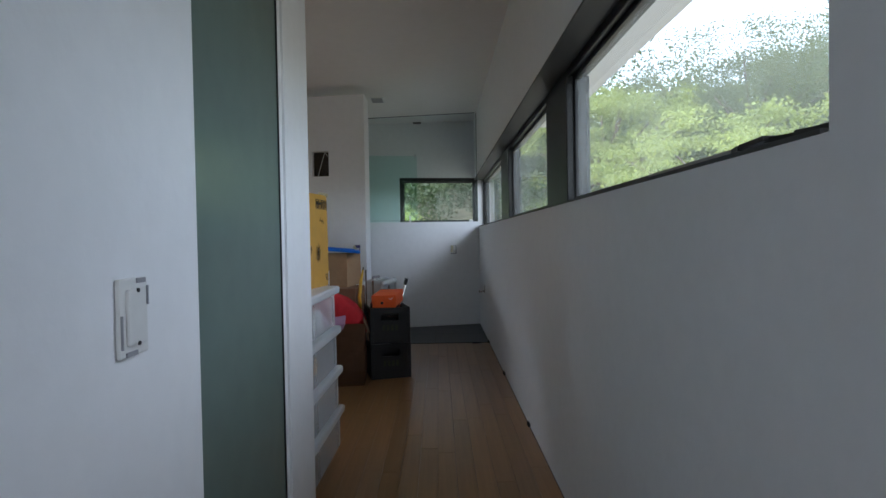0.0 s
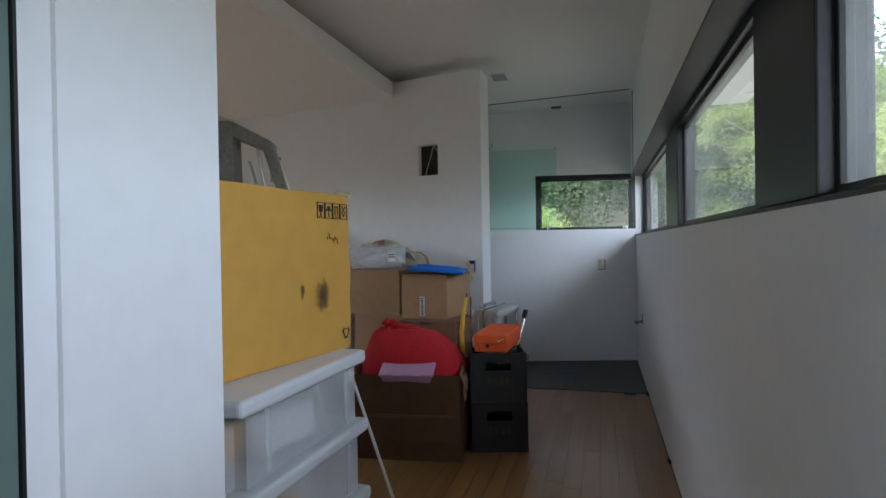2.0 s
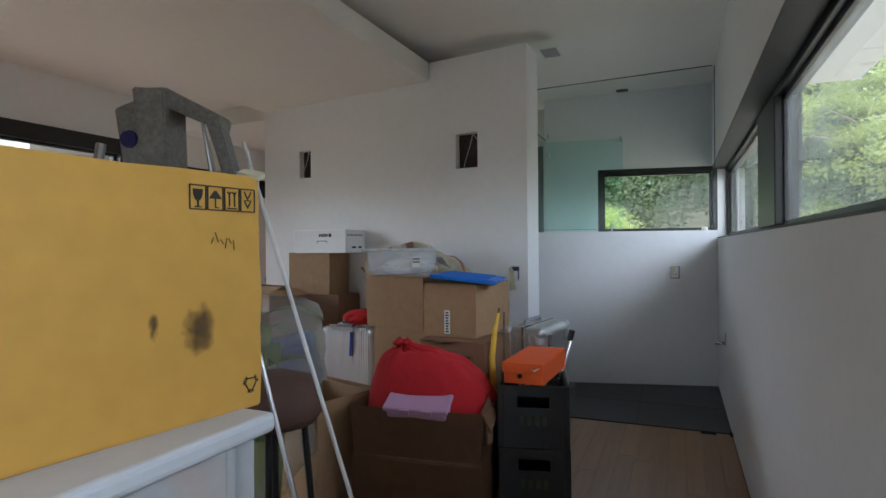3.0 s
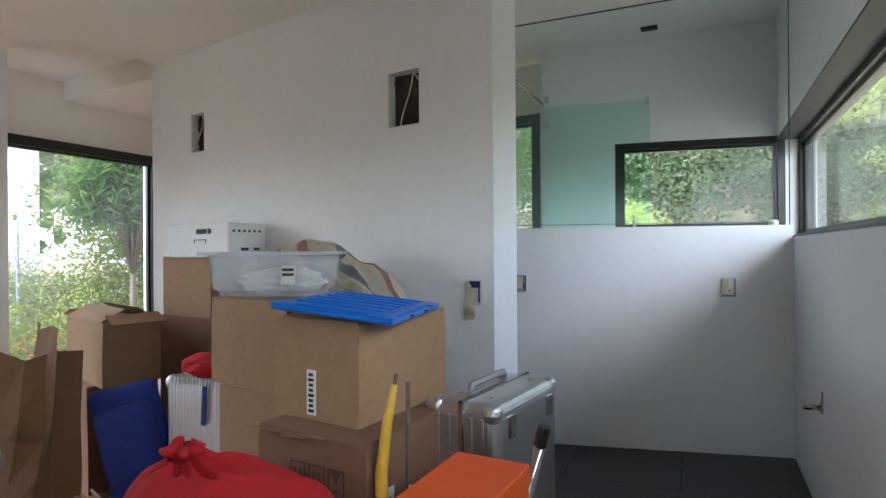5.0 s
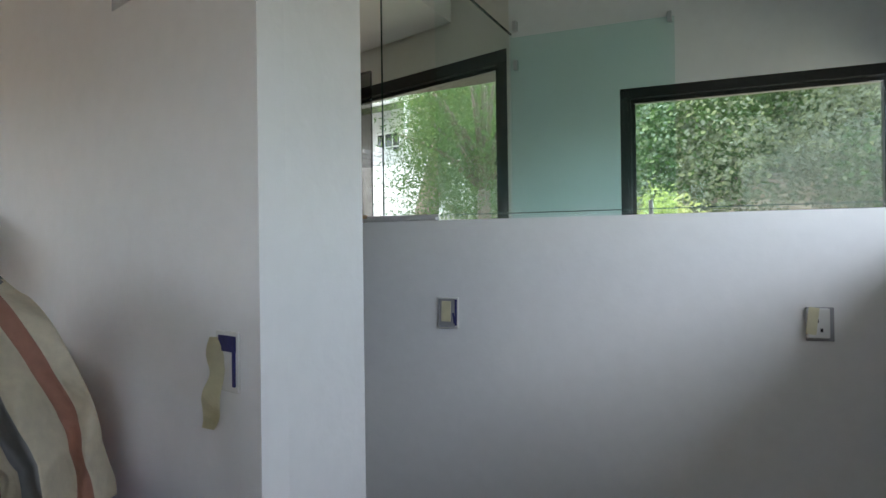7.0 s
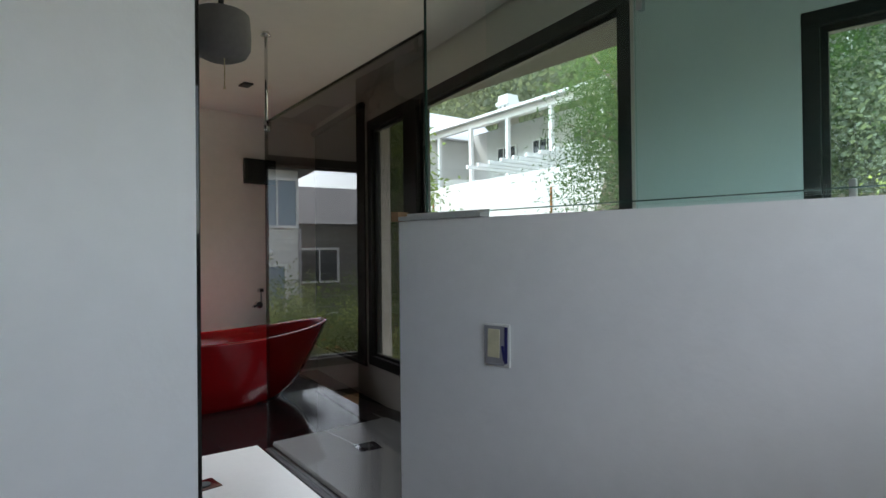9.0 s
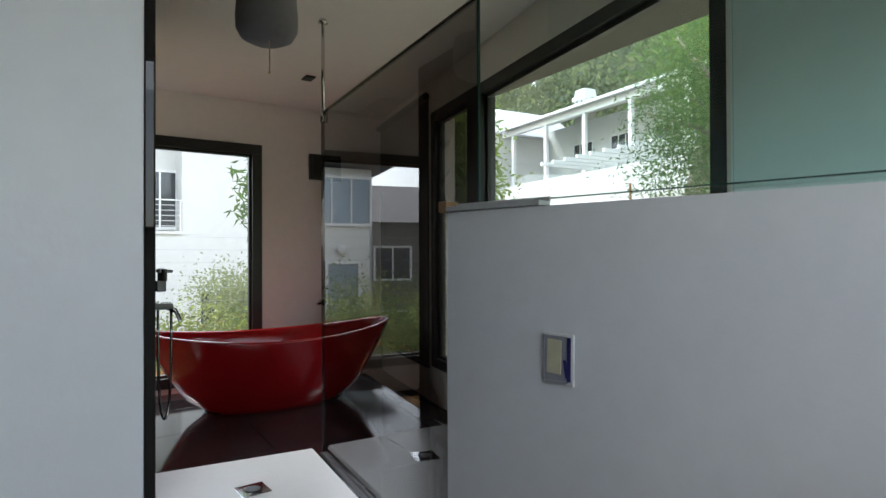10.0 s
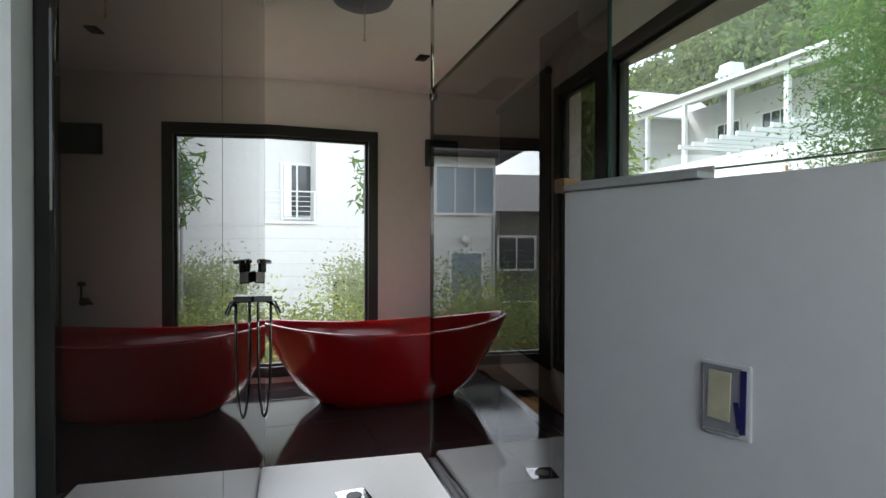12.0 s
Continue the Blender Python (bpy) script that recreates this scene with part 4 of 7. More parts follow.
# ---------- stored goods ----------
def carton(name, at, size, rz, label, mat="card", flaps=(), lean=0.0, group=""):
    """A closed or open cardboard box standing with its base centre at at."""
    t = thing(name, at, label, "cardboard box", rz, group)
    w, d, h = size
    rnd = random.Random(int(abs(at[0]) * 1000 + abs(at[1]) * 77))
    bm = bmesh.new()
    if flaps == "open":
        k = 0.008
        box(bm, (0, 0, k / 2), (w, d, k))
        for c, s in (((0, -d / 2, h / 2), (w, k, h)), ((0, d / 2, h / 2), (w, k, h)), ((-w / 2, 0, h / 2), (k, d, h)), ((w / 2, 0, h / 2), (k, d, h))):
            box(bm, c, s)
    else:
        box(bm, (0, 0, h / 2), (w, d, h))
        bmesh.ops.subdivide_edges(bm, edges=bm.edges[:], cuts=3, use_grid_fill=True)
        for v in bm.verts:
            if abs(v.co.z - h / 2) < h * 0.49:
                f = 1 + 0.012 * math.sin(v.co.z / h * math.pi)
                v.co.x, v.co.y = v.co.x * f, v.co.y * f
            v.co += Vector([rnd.uniform(-1, 1) * 0.0025 for _ in range(3)])
    part("body", bm, M[mat], t)
    if flaps != "open":
        for y, dd, rx in ((-0.25, 0.49, 0.6), (0.25, 0.485, -0.9)):
            bm = bmesh.new()
            box(bm, (0, d * y, h + 0.003), (w * 0.99, d * dd, 0.004), rx=rx)
            part("lid_flap", bm, M[mat], t)
    else:
        for side, ang in ((-1, 70), (1, 62)):
            bm = bmesh.new()
            box(bm, (0, side * (d / 2 + 0.05 + 0.004), h - 0.055), (w * 0.98, 0.006, 0.15), rx=side * 24)
            part("flap", bm, M[mat], t)
    return t


carton("carton", (-0.978, 5.339, 0.742), (0.335, 0.47, 0.30), -7, "brown cardboard box with a white sticker", "card")
st = thing("sticker", (-0.978, 5.339, 0.742), "white vertical sticker on a cardboard box", "sticker", -7)
bm = bmesh.new()
box(bm, (-0.012, -0.2405, 0.085), (0.036, 0.003, 0.135))
part("paper", bm, M["white"], st)
bm = bmesh.new()
for i in range(8):
    box(bm, (-0.012, -0.243, 0.03 + i * 0.0155), (0.017 if i % 3 else 0.022, 0.002, 0.009))
part("print", bm, M["ink"], st)
low = carton("carton", (-0.935, 5.215, 0.40), (0.40, 0.42, 0.335), -5, "printed brown cardboard box under another box", "card_dark")
for k, x in enumerate((-0.04, 0.03, 0.10)):
    bm = bmesh.new()
    for dx, dz, a, b in ((-0.026, 0, 0.003, 0.075), (0.026, 0, 0.003, 0.075), (0, 0.037, 0.055, 0.003), (0, -0.037, 0.055, 0.003), (0, -0.02, 0.022, 0.003)):
        box(bm, (x + dx, -0.2145, 0.22 + dz), (a, 0.002, b))
    if k == 2:
        lathe(bm, [(0.0, 0), (0.004, 0), (0.016, 0.028), (0.016, 0.032), (0.0, 0.032)], 10, m=Matrix.Translation((x, -0.2145, 0.225)) @ Matrix.Diagonal((1, 0.07, 1, 1)))
    else:
        for dx in (-0.010, 0.010):
            box(bm, (x + dx, -0.2145, 0.222), (0.004, 0.002, 0.04))
    part("handling_mark", bm, M["scuff_ink"], low, "faded printed handling symbol")
bm = bmesh.new()
for k in range(5):
    box(bm, (-0.17 + 0.05 * k, -0.216 - 0.006 * (k % 2), 0.33 + 0.006 * math.sin(k * 2)), (0.055, 0.035, 0.005), rx=-25 + 12 * (k % 3), rz=6 * (k % 2))
part("torn_flap", bm, M["card_dark"], low, "ragged torn top flap")
tag = thing("tag", (-0.735, 5.06, 0.52), "white card tag with a blue letter B", "tag", 83)
part("card", rounded((0, -0.008, 0.05), (0.045, 0.002, 0.075), 0.0008, 1), M["white_card"], tag)
cu = bpy.data.curves.new("letter", "FONT")
cu.body, cu.size, cu.extrude, cu.align_x = "B", 0.04, 0.0004, "CENTER"
lt = new("letter", cu)
lt.parent = tag
lt.matrix_local = pose(0, -0.0096, 0.035, 90, 0, 0)
cu.materials.append(M["indigo"])
carton("carton", (-0.95, 5.225, 0.0), (0.42, 0.42, 0.395), -3, "plain cardboard box at the bottom of a stack", "card")
carton("carton", (-1.419, 5.517, 0.745), (0.46, 0.44, 0.325), -12, "cardboard box carrying a clear plastic tub", "card")
carton("carton", (-1.385, 5.50, 0.0), (0.42, 0.42, 0.74), -10, "tall plain cardboard box in a stack", "card")
carton("carton", (-2.675, 6.215, 0.872), (0.46, 0.25, 0.345), -8, "cardboard box under a white box", "card")
carton("carton", (-2.62, 6.195, 0.45), (0.58, 0.27, 0.418), -8, "brown cardboard box in a stack by the wall", "card_dark")
carton("carton", (-2.62, 6.195, 0.0), (0.58, 0.27, 0.446), -8, "lowest cardboard box in a stack by the wall", "card_dark")
carton("carton", (-2.925, 5.80, 0.562), (0.55, 0.28, 0.325), -16, "half-open cardboard box with raised lid flaps", "card")
carton("carton", (-3.03, 5.82, 0.0), (0.52, 0.36, 0.556), -13, "cardboard box under a half-open box", "card_dark")
carton("carton", (-1.83, 5.99, 0.0), (0.30, 0.30, 0.52), -6, "plain cardboard box under the bedding", "card_dark")
carton("carton", (-1.83, 5.99, 0.525), (0.30, 0.30, 0.50), -9, "cardboard box carrying bedding by the wall", "card")
carton("open_carton", (-1.56, 4.62, 0.0), (0.40, 0.34, 0.50), -18, "empty open cardboard box with folded flaps", "card", "open")
# raised flaps of the half-open box
t = thing("box_flaps", (-2.925, 5.80, 0.89), "raised flaps of a half-open cardboard box", "cardboard flap", -16)
for y, rx in ((-0.085, 26), (0.085, -34)):
    bm = bmesh.new()
    box(bm, (0, y, 0.035), (0.53, 0.13, 0.005), rx=rx)
    part("flap", bm, M["card"], t)
for sx in (-1, 1):
    bm = bmesh.new()
    box(bm, (sx * 0.33, 0, 0.02), (0.12, 0.26, 0.005), ry=sx * 18)
    part("end_flap", bm, M["card"], t)

# torn cardboard sheets heaped by the garden doors
def scrap(at, rz, w, h, tilt, seed):
    t = thing("cardboard_sheet", at, "torn bent cardboard sheet leaning in a heap", "cardboard", rz)
    rs = random.Random(seed)
    bm = bmesh.new()
    rows = []
    for i in range(5):
        row = []
        for j in range(4):
            u, v = i / 4 - 0.5, j / 3
            bend = 0.10 * abs(u) + 0.02 * rs.uniform(-1, 1)
            row.append(bm.verts.new((u * w * (1 - 0.15 * v * rs.random()), bend + tilt * v * h, max(0.004, v * h + 0.03 * rs.uniform(-1, 1) * (j > 0)))))
        rows.append(row)
    for i in range(4):
        for j in range(3):
            bm.faces.new((rows[i][j], rows[i + 1][j], rows[i + 1][j + 1], rows[i][j + 1]))
    bmesh.ops.solidify(bm, geom=bm.faces[:], thickness=0.005)
    part("sheet", bm, M["card"], t)


for k, (dx, dy, rz, w, h, tilt) in enumerate(((0.0, 0.0, 35, 0.50, 0.80, 0.15), (-0.18, 0.12, -20, 0.46, 0.92, 0.1), (-0.32, -0.06, 60, 0.5, 0.66, 0.2), (0.04, -0.2, 15, 0.42, 0.46, 0.3))):
    scrap((-2.62 + dx, 5.12 + dy, 0), rz, w, h, tilt, k)

# large sagging carton with the red bag
t = thing("open_carton", (-0.965, 4.745, 0), "sagging open cardboard box holding a red bag", "cardboard box", 6)
w, d, h = 0.63, 0.52, 0.50
bm = bmesh.new()
k = 0.008
rings = []
for j, z in enumerate((0, 0.12, 0.25, 0.27, 0.40, 0.50)):
    f = (1.0, 1.03, 1.02, 1.0, 1.02, 1.04)[j]
    rings.append([bm.verts.new((x * f, y * f, z)) for x, y in ((-w / 2, -d / 2), (0, -d / 2 - 0.012), (w / 2, -d / 2), (w / 2 + 0.01, 0), (w / 2, d / 2), (0, d / 2), (-w / 2, d / 2), (-w / 2, 0))])
for a, b in zip(rings, rings[1:]):
    for i in range(8):
        bm.faces.new((a[i], a[(i + 1) % 8], b[(i + 1) % 8], b[i]))
bm.faces.new(rings[0][::-1])
bmesh.ops.solidify(bm, geom=bm.faces[:], thickness=k)
part("body", bm, M["card_dark"], t)
bm = bmesh.new()
box(bm, (w / 2 + 0.02, -0.15, 0.47), (0.006, 0.20, 0.10), ry=-24, rx=8)
box(bm, (w / 2 + 0.03, -0.2, 0.40), (0.006, 0.10, 0.10), ry=-6, rx=-10)
part("torn_flap", bm, M["card_dark"], t)
bm = bmesh.new()
box(bm, (0.0, -d / 2 - 0.013, 0.262), (w * 0.96, 0.003, 0.006), ry=0.5)
part("crease", bm, M["card_dark"], t)


def blob(name, at, rz, size, label, category, mat, folds=0.05, knot=None, seed=1, flat=0.0):
    """A soft filled thing with folds."""
    t = thing(name, at, label, category, rz)
    bm = bmesh.new()
    bmesh.ops.create_icosphere(bm, subdivisions=5, radius=1.0)
    for v in bm.verts:
        p = v.co.copy()
        nz = noise.noise(p * 2.1 + Vector((seed, 0, 0))) + 0.5 * noise.noise(p * 5.0 + Vector((0, seed, 0)))
        f = 1 + folds * nz
        if knot:
            ang = math.atan2(p.y - knot[1], p.x - knot[0])
            dist = max((p - Vector(knot)).length, 0.0)
            f += 0.085 * math.sin(11 * ang + 2 * nz) * math.exp(-2.0 * dist) + 0.22 * math.exp(-10 * dist)
        v.co = Vector((p.x * size[0] * f, p.y * size[1] * f, p.z * size[2] * f))
        if v.co.z < -size[2] * (1 - flat):
            v.co.z = -size[2] * (1 - flat)
        v.co.z += size[2] * (1 - flat)
    part("body", bm, M[mat], t, smooth=True)
    return t


def drawstring_bag():
    """A soft bag that swells from the box and gathers into a peak off its middle."""
    t = thing("cloth_bag", (-0.955, 4.755, 0.40), "soft red drawstring bag in an open box", "bag", 6)
    n, rows = 120, 26
    px, py = -0.16, -0.02
    bm = bmesh.new()
    rings = []
    for j in range(rows + 1):
        r = j / rows
        ring = []
        for k in range(n):
            a = k * math.tau / n
            bx, by = 0.345 * math.copysign(abs(math.cos(a)) ** 0.8, math.cos(a)), 0.245 * math.copysign(abs(math.sin(a)) ** 0.8, math.sin(a))
            x, y = px + (bx - px) * r, py + (by - py) * r
            z = 0.345 * (1 - r ** 2.8) ** 0.62 - 0.05 * math.exp(-((r - 0.22) / 0.10) ** 2) * 0.35
            pleat = math.sin(9 * a + 1.3 * math.sin(2 * a)) + 0.5 * math.sin(17 * a + 2.0)
            z += 0.022 * pleat * math.exp(-((r - 0.16) / 0.17) ** 2) * (0.4 + 0.6 * abs(math.sin(a + 0.8)))
            z += 0.020 * noise.noise(Vector((x * 7, y * 7, 2))) * r + 0.012 * noise.noise(Vector((x * 17, y * 17, 5)))
            z += 0.020 * math.exp(-(r / 0.07) ** 2)
            ring.append(bm.verts.new((x, y, z)))
        rings.append(ring)
    for u, v in zip(rings, rings[1:]):
        for k in range(n):
            bm.faces.new((u[k], v[k], v[(k + 1) % n], u[(k + 1) % n]))
    bmesh.ops.remove_doubles(bm, verts=rings[0], dist=1e-4)
    part("body", bm, M["red_cloth"], t, smooth=True)
    bm = bmesh.new()
    for k in range(7):
        a = k * 0.9
        tube(bm, [(px + 0.012 * math.cos(a), py + 0.012 * math.sin(a), 0.345), (px + 0.03 * math.cos(a), py + 0.03 * math.sin(a), 0.372 + 0.008 * math.sin(3 * a)),
                  (px + 0.055 * math.cos(a), py + 0.05 * math.sin(a), 0.366)], [0.012, 0.017, 0.006], 8)
    part("gathered_neck", bm, M["red_cloth"], t, "gathered drawstring neck", True)
drawstring_bag()
blob("cushion", (-1.79, 5.45, 0.735), 25, (0.13, 0.08, 0.055), "red patterned cushion squeezed between boxes", "cushion", "red_cloth", 0.1, None, 8, 0.1)
t = thing("blue_bag", (-2.35, 5.52, 0.0), "dark blue folded cloth bag leaning beside a suitcase", "bag", 26)
for k, (dx, dy, w, h, lean) in enumerate(((0.0, 0.0, 0.32, 0.60, -13), (0.03, -0.055, 0.27, 0.52, -16))):
    bm = rounded((0, 0, h / 2), (w, 0.075, h), 0.034, 4)
    bmesh.ops.subdivide_edges(bm, edges=[e for e in bm.edges if e.calc_length() > 0.15], cuts=7, use_grid_fill=True)
    for v in bm.verts:
        v.co.y += 0.02 * noise.noise(v.co * 6 + Vector((k, 0, 0)))
        v.co.x += 0.01 * noise.noise(v.co * 5 + Vector((0, k, 3)))
    bmesh.ops.transform(bm, matrix=pose(dx + 0.06, dy, 0.045, 0, lean, 0), verts=bm.verts)
    part("flap" if k else "body", bm, M["navy"], t, smooth=True)
t = thing("lunch_box", (-0.93, 4.53, 0.47), "clear lilac plastic lunch box with clip lid", "lunch box", 6)
t.matrix_world = t.matrix_world @ pose(0, 0, 0, 24, 0, 0)
part("base", rounded((0, 0, 0.025), (0.30, 0.12, 0.05), 0.018), M["lilac"], t, smooth=False)
part("lid", rounded((0, 0, 0.06), (0.32, 0.135, 0.022), 0.009), M["lilac"], t)
for x in (-0.05, 0.06):
    part("clip", rounded((x, -0.068, 0.055), (0.05, 0.01, 0.03), 0.003, 2), M["lilac"], t)


def crate(at, rz):
    t = thing("crate", at, "black plastic bottle crate with open sides", "crate", rz, "stacked black crates")
    w, d, h, k = 0.335, 0.41, 0.295, 0.012
    bm = bmesh.new()
    box(bm, (0, 0, k / 2), (w - 0.02, d - 0.02, k))
    part("base", bm, M["black"], t)
    for axis in (0, 1):
        for sgn in (-1, 1):
            bm = bmesh.new()
            L = d if axis == 0 else w
            def plate(u0, u1, z0, z1, off=0.0):
                c = ((u0 + u1) / 2, (z0 + z1) / 2)
                o = sgn * ((w if axis == 0 else d) / 2 - k / 2 + off)
                if axis == 0:
                    box(bm, (o, c[0], c[1]), (k, u1 - u0, z1 - z0))
                else:
                    box(bm, (c[0], o, c[1]), (u1 - u0, k, z1 - z0))
            e = L / 2 - (0 if axis == 0 else k)
            plate(-e, e, 0.0, 0.07)
            plate(-e, e, 0.245, h, 0.004 * 0)
            plate(-e, -0.075, 0.07, 0.245)
            plate(0.075, e, 0.07, 0.245)
            plate(-0.075, 0.075, 0.07, 0.19)
            part("side", bm, M["black"], t)
    for sx in (-1, 1):
        for sy in (-1, 1):
            bm = bmesh.new()
            box(bm, (sx * (w / 2 - 0.012), sy * (d / 2 - 0.012), h / 2), (0.03, 0.03, h + 0.004), bevel=0.006)
            part("corner_post", bm, M["black"], t)
    bm = bmesh.new()
    for i in range(4):
        box(bm, (-0.055 + i * 0.036, -d / 2 - 0.0015, 0.13), (0.020, 0.003, 0.045))
    part("faded_print", bm, M["print"], t, "faded yellow green lettering")
    return t


M["print"] = material("faded_print", (0.035, 0.038, 0.016), 0.6, vary=0.4, bump=0)
crate((-0.478, 4.925, 0.0), 15)
crate((-0.478, 4.925, 0.299), 14)
# shoe box on the crates
t = thing("shoe_box", (-0.459, 4.915, 0.598), "orange shoe box lying tilted on a crate", "shoe box", -6)
t.matrix_world = t.matrix_world @ pose(0, 0, 0.008, 3, -1, 0)
part("base", rounded((0, 0, 0.045), (0.198, 0.365, 0.09), 0.003, 1), M["orange"], t)
part("lid", rounded((0, 0, 0.078), (0.207, 0.376, 0.052), 0.003, 1), M["orange"], t)
bm = bmesh.new()
tube(bm, [(-0.015, -0.1835, 0.040), (-0.015, -0.1885, 0.040)], 0.012, 14)
part("finger_hole", bm, M["black"], t)
bm = bmesh.new()
tube(bm, [(0.045, -0.1893, 0.078), (0.057, -0.1893, 0.070), (0.088, -0.1893, 0.086)], [0.001, 0.004, 0.0005], 6)
part("mark", bm, M["tray"], t, "small pale curved mark")
t = thing("steel_tube", (-0.36, 5.10, 0.60), "chrome tube with a black end standing in a crate", "tube")
t.matrix_world = t.matrix_world @ pose(0, 0, 0, 0, 14, 0)
bm = bmesh.new()
tube(bm, [(0, 0, -0.25), (0, 0, 0.17)], 0.014, 14)
part("shaft", bm, M["chrome"], t, smooth=True)
bm = bmesh.new()
tube(bm, [(0, 0, 0.17), (0, 0, 0.22)], 0.016, 14)
part("cap", bm, M["black"], t)
blob("plastic_bag", (-0.40, 5.02, 0.47), 0, (0.10, 0.07, 0.045), "crumpled clear plastic bag in a crate", "bag", "wrap", 0.4, None, 4)
# curved yellow stick and dark rod
t = thing("yellow_stick", (-0.70, 4.99, 0), "curved yellow stick with a dark tip leaning on boxes", "stick")
bm = bmesh.new()
tube(bm, [(0.0, 0.0, 0.02), (0.0, 0.0, 0.30), (-0.012, 0.01, 0.50), (-0.022, 0.02, 0.66), (-0.008, 0.03, 0.80), (0.012, 0.035, 0.90)],
     [0.014, 0.016, 0.018, 0.017, 0.014, 0.008], 10)
part("shaft", bm, M["yellow_paint"], t, smooth=True)
bm = bmesh.new()
tube(bm, [(0.012, 0.035, 0.895), (0.016, 0.036, 0.925)], 0.006, 8)
part("tip", bm, M["bark"], t)
t = thing("dark_rod", (-0.655, 5.03, 0), "thin dark metal rod with a tag", "rod")
bm = bmesh.new()
tube(bm, [(0, 0, 0.0), (-0.01, 0.02, 0.5), (-0.012, 0.03, 0.90)], 0.006, 8)
part("shaft", bm, M["bark"], t)
part("tag", rounded((0.012, 0.01, 0.60), (0.025, 0.003, 0.07), 0.001, 1), M["white"], t)


def suitcase(name, at, size, rz, label, ribs, handle_axis):
    t = thing(name, at, label, "suitcase", rz)
    w, d, h = size
    part("shell", rounded((0, 0, h / 2 + 0.02), (w, d, h - 0.02), 0.045, 5), M["alu"], t, smooth=False)
    for i in range(ribs):
        x = -w / 2 + 0.05 + i * (w - 0.10) / max(ribs - 1, 1)
        part("rib", rounded((x, 0, h / 2 + 0.02), (0.010, d + 0.005, h - 0.013), 0.004, 2), M["alu"], t)
    if not ribs:
        for i in range(5):
            y = -d / 2 + 0.05 + i * (d - 0.10) / 4
            part("rib", rounded((0, y, h / 2 + 0.02), (w + 0.005, 0.016, h - 0.10), 0.005, 2), M["alu"], t)
        for x in (-0.15, 0.15):
            part("lock", rounded((x, -d / 2 - 0.004, h - 0.07), (0.045, 0.014, 0.07), 0.005, 2), M["chrome"], t, "worn metal catch")
        for x in (-w / 2 + 0.10, w / 2 - 0.10):
            for y in (-0.06, 0.0, 0.06):
                bm = bmesh.new()
                lathe(bm, [(0.0, 0), (0.006, 0), (0.004, 0.003), (0.0, 0.003)], 10, (x, y, h + 0.009))
                part("rivet", bm, M["chrome"], t)
    bm = rounded((0, -d * 0.02, h / 2 + 0.02), (w + 0.006, 0.022, h - 0.010), 0.004, 1)
    part("seam_frame", bm, M["chrome"], t, "polished seam frame")
    bm = bmesh.new()
    L = 0.13
    tube(bm, [(-L, 0.03, h + 0.008), (-L * 0.9, 0.03, h + 0.035), (L * 0.9, 0.03, h + 0.035), (L, 0.03, h + 0.008)], 0.011, 10)
    hd = part("handle", bm, M["lamp"], t, "grey carry handle", True)
    for x in (-L, L):
        part("handle_mount", rounded((x, 0.03, h + 0.012), (0.05, 0.05, 0.014), 0.004, 2), M["alu"], hd)
    for sx in (-1, 1):
        for sy in (-1, 1):
            part("corner_cap", rounded((sx * (w / 2 - 0.03), sy * (d / 2 - 0.03), h - 0.02), (0.068, 0.068, 0.068), 0.032, 4), M["alu"], t)
    for sx in (-1, 1):
        bm = bmesh.new()
        tube(bm, [(sx * (w / 2 - 0.06), -0.025, 0.022), (sx * (w / 2 - 0.06), 0.025, 0.022)], 0.022, 14)
        part("wheel", bm, M["black"], t)
    return t


suitcase("suitcase", (-0.610, 5.60, 0), (0.50, 0.26, 0.765), 82, "scratched silver aluminium suitcase standing upright", 0, 0)
suitcase("suitcase", (-1.97, 5.66, 0), (0.42, 0.26, 0.68), 4, "ribbed silver suitcase with a blue strap", 19, 0)
t = thing("luggage_strap", (-1.925, 5.525, 0.52), "dark blue cloth luggage strap on a suitcase", "strap", 5)
bm = bmesh.new()
box(bm, (0, -0.006, 0.06), (0.022, 0.004, 0.17), ry=3)
box(bm, (0.004, 0.05, 0.186), (0.022, 0.13, 0.004), rz=12)
part("webbing", bm, M["navy"], t)
t = thing("red_hoop", (-0.640, 5.325, 0.42), "red plastic ring hanging on a suitcase", "ring", 76)
bm = bmesh.new()
tube(bm, [(0.09 * math.cos(a), -0.01, 0.09 + 0.09 * math.sin(a)) for a in [i * math.tau / 24 for i in range(25)]], 0.008, 8)
part("ring", bm, M["red"], t, smooth=True)

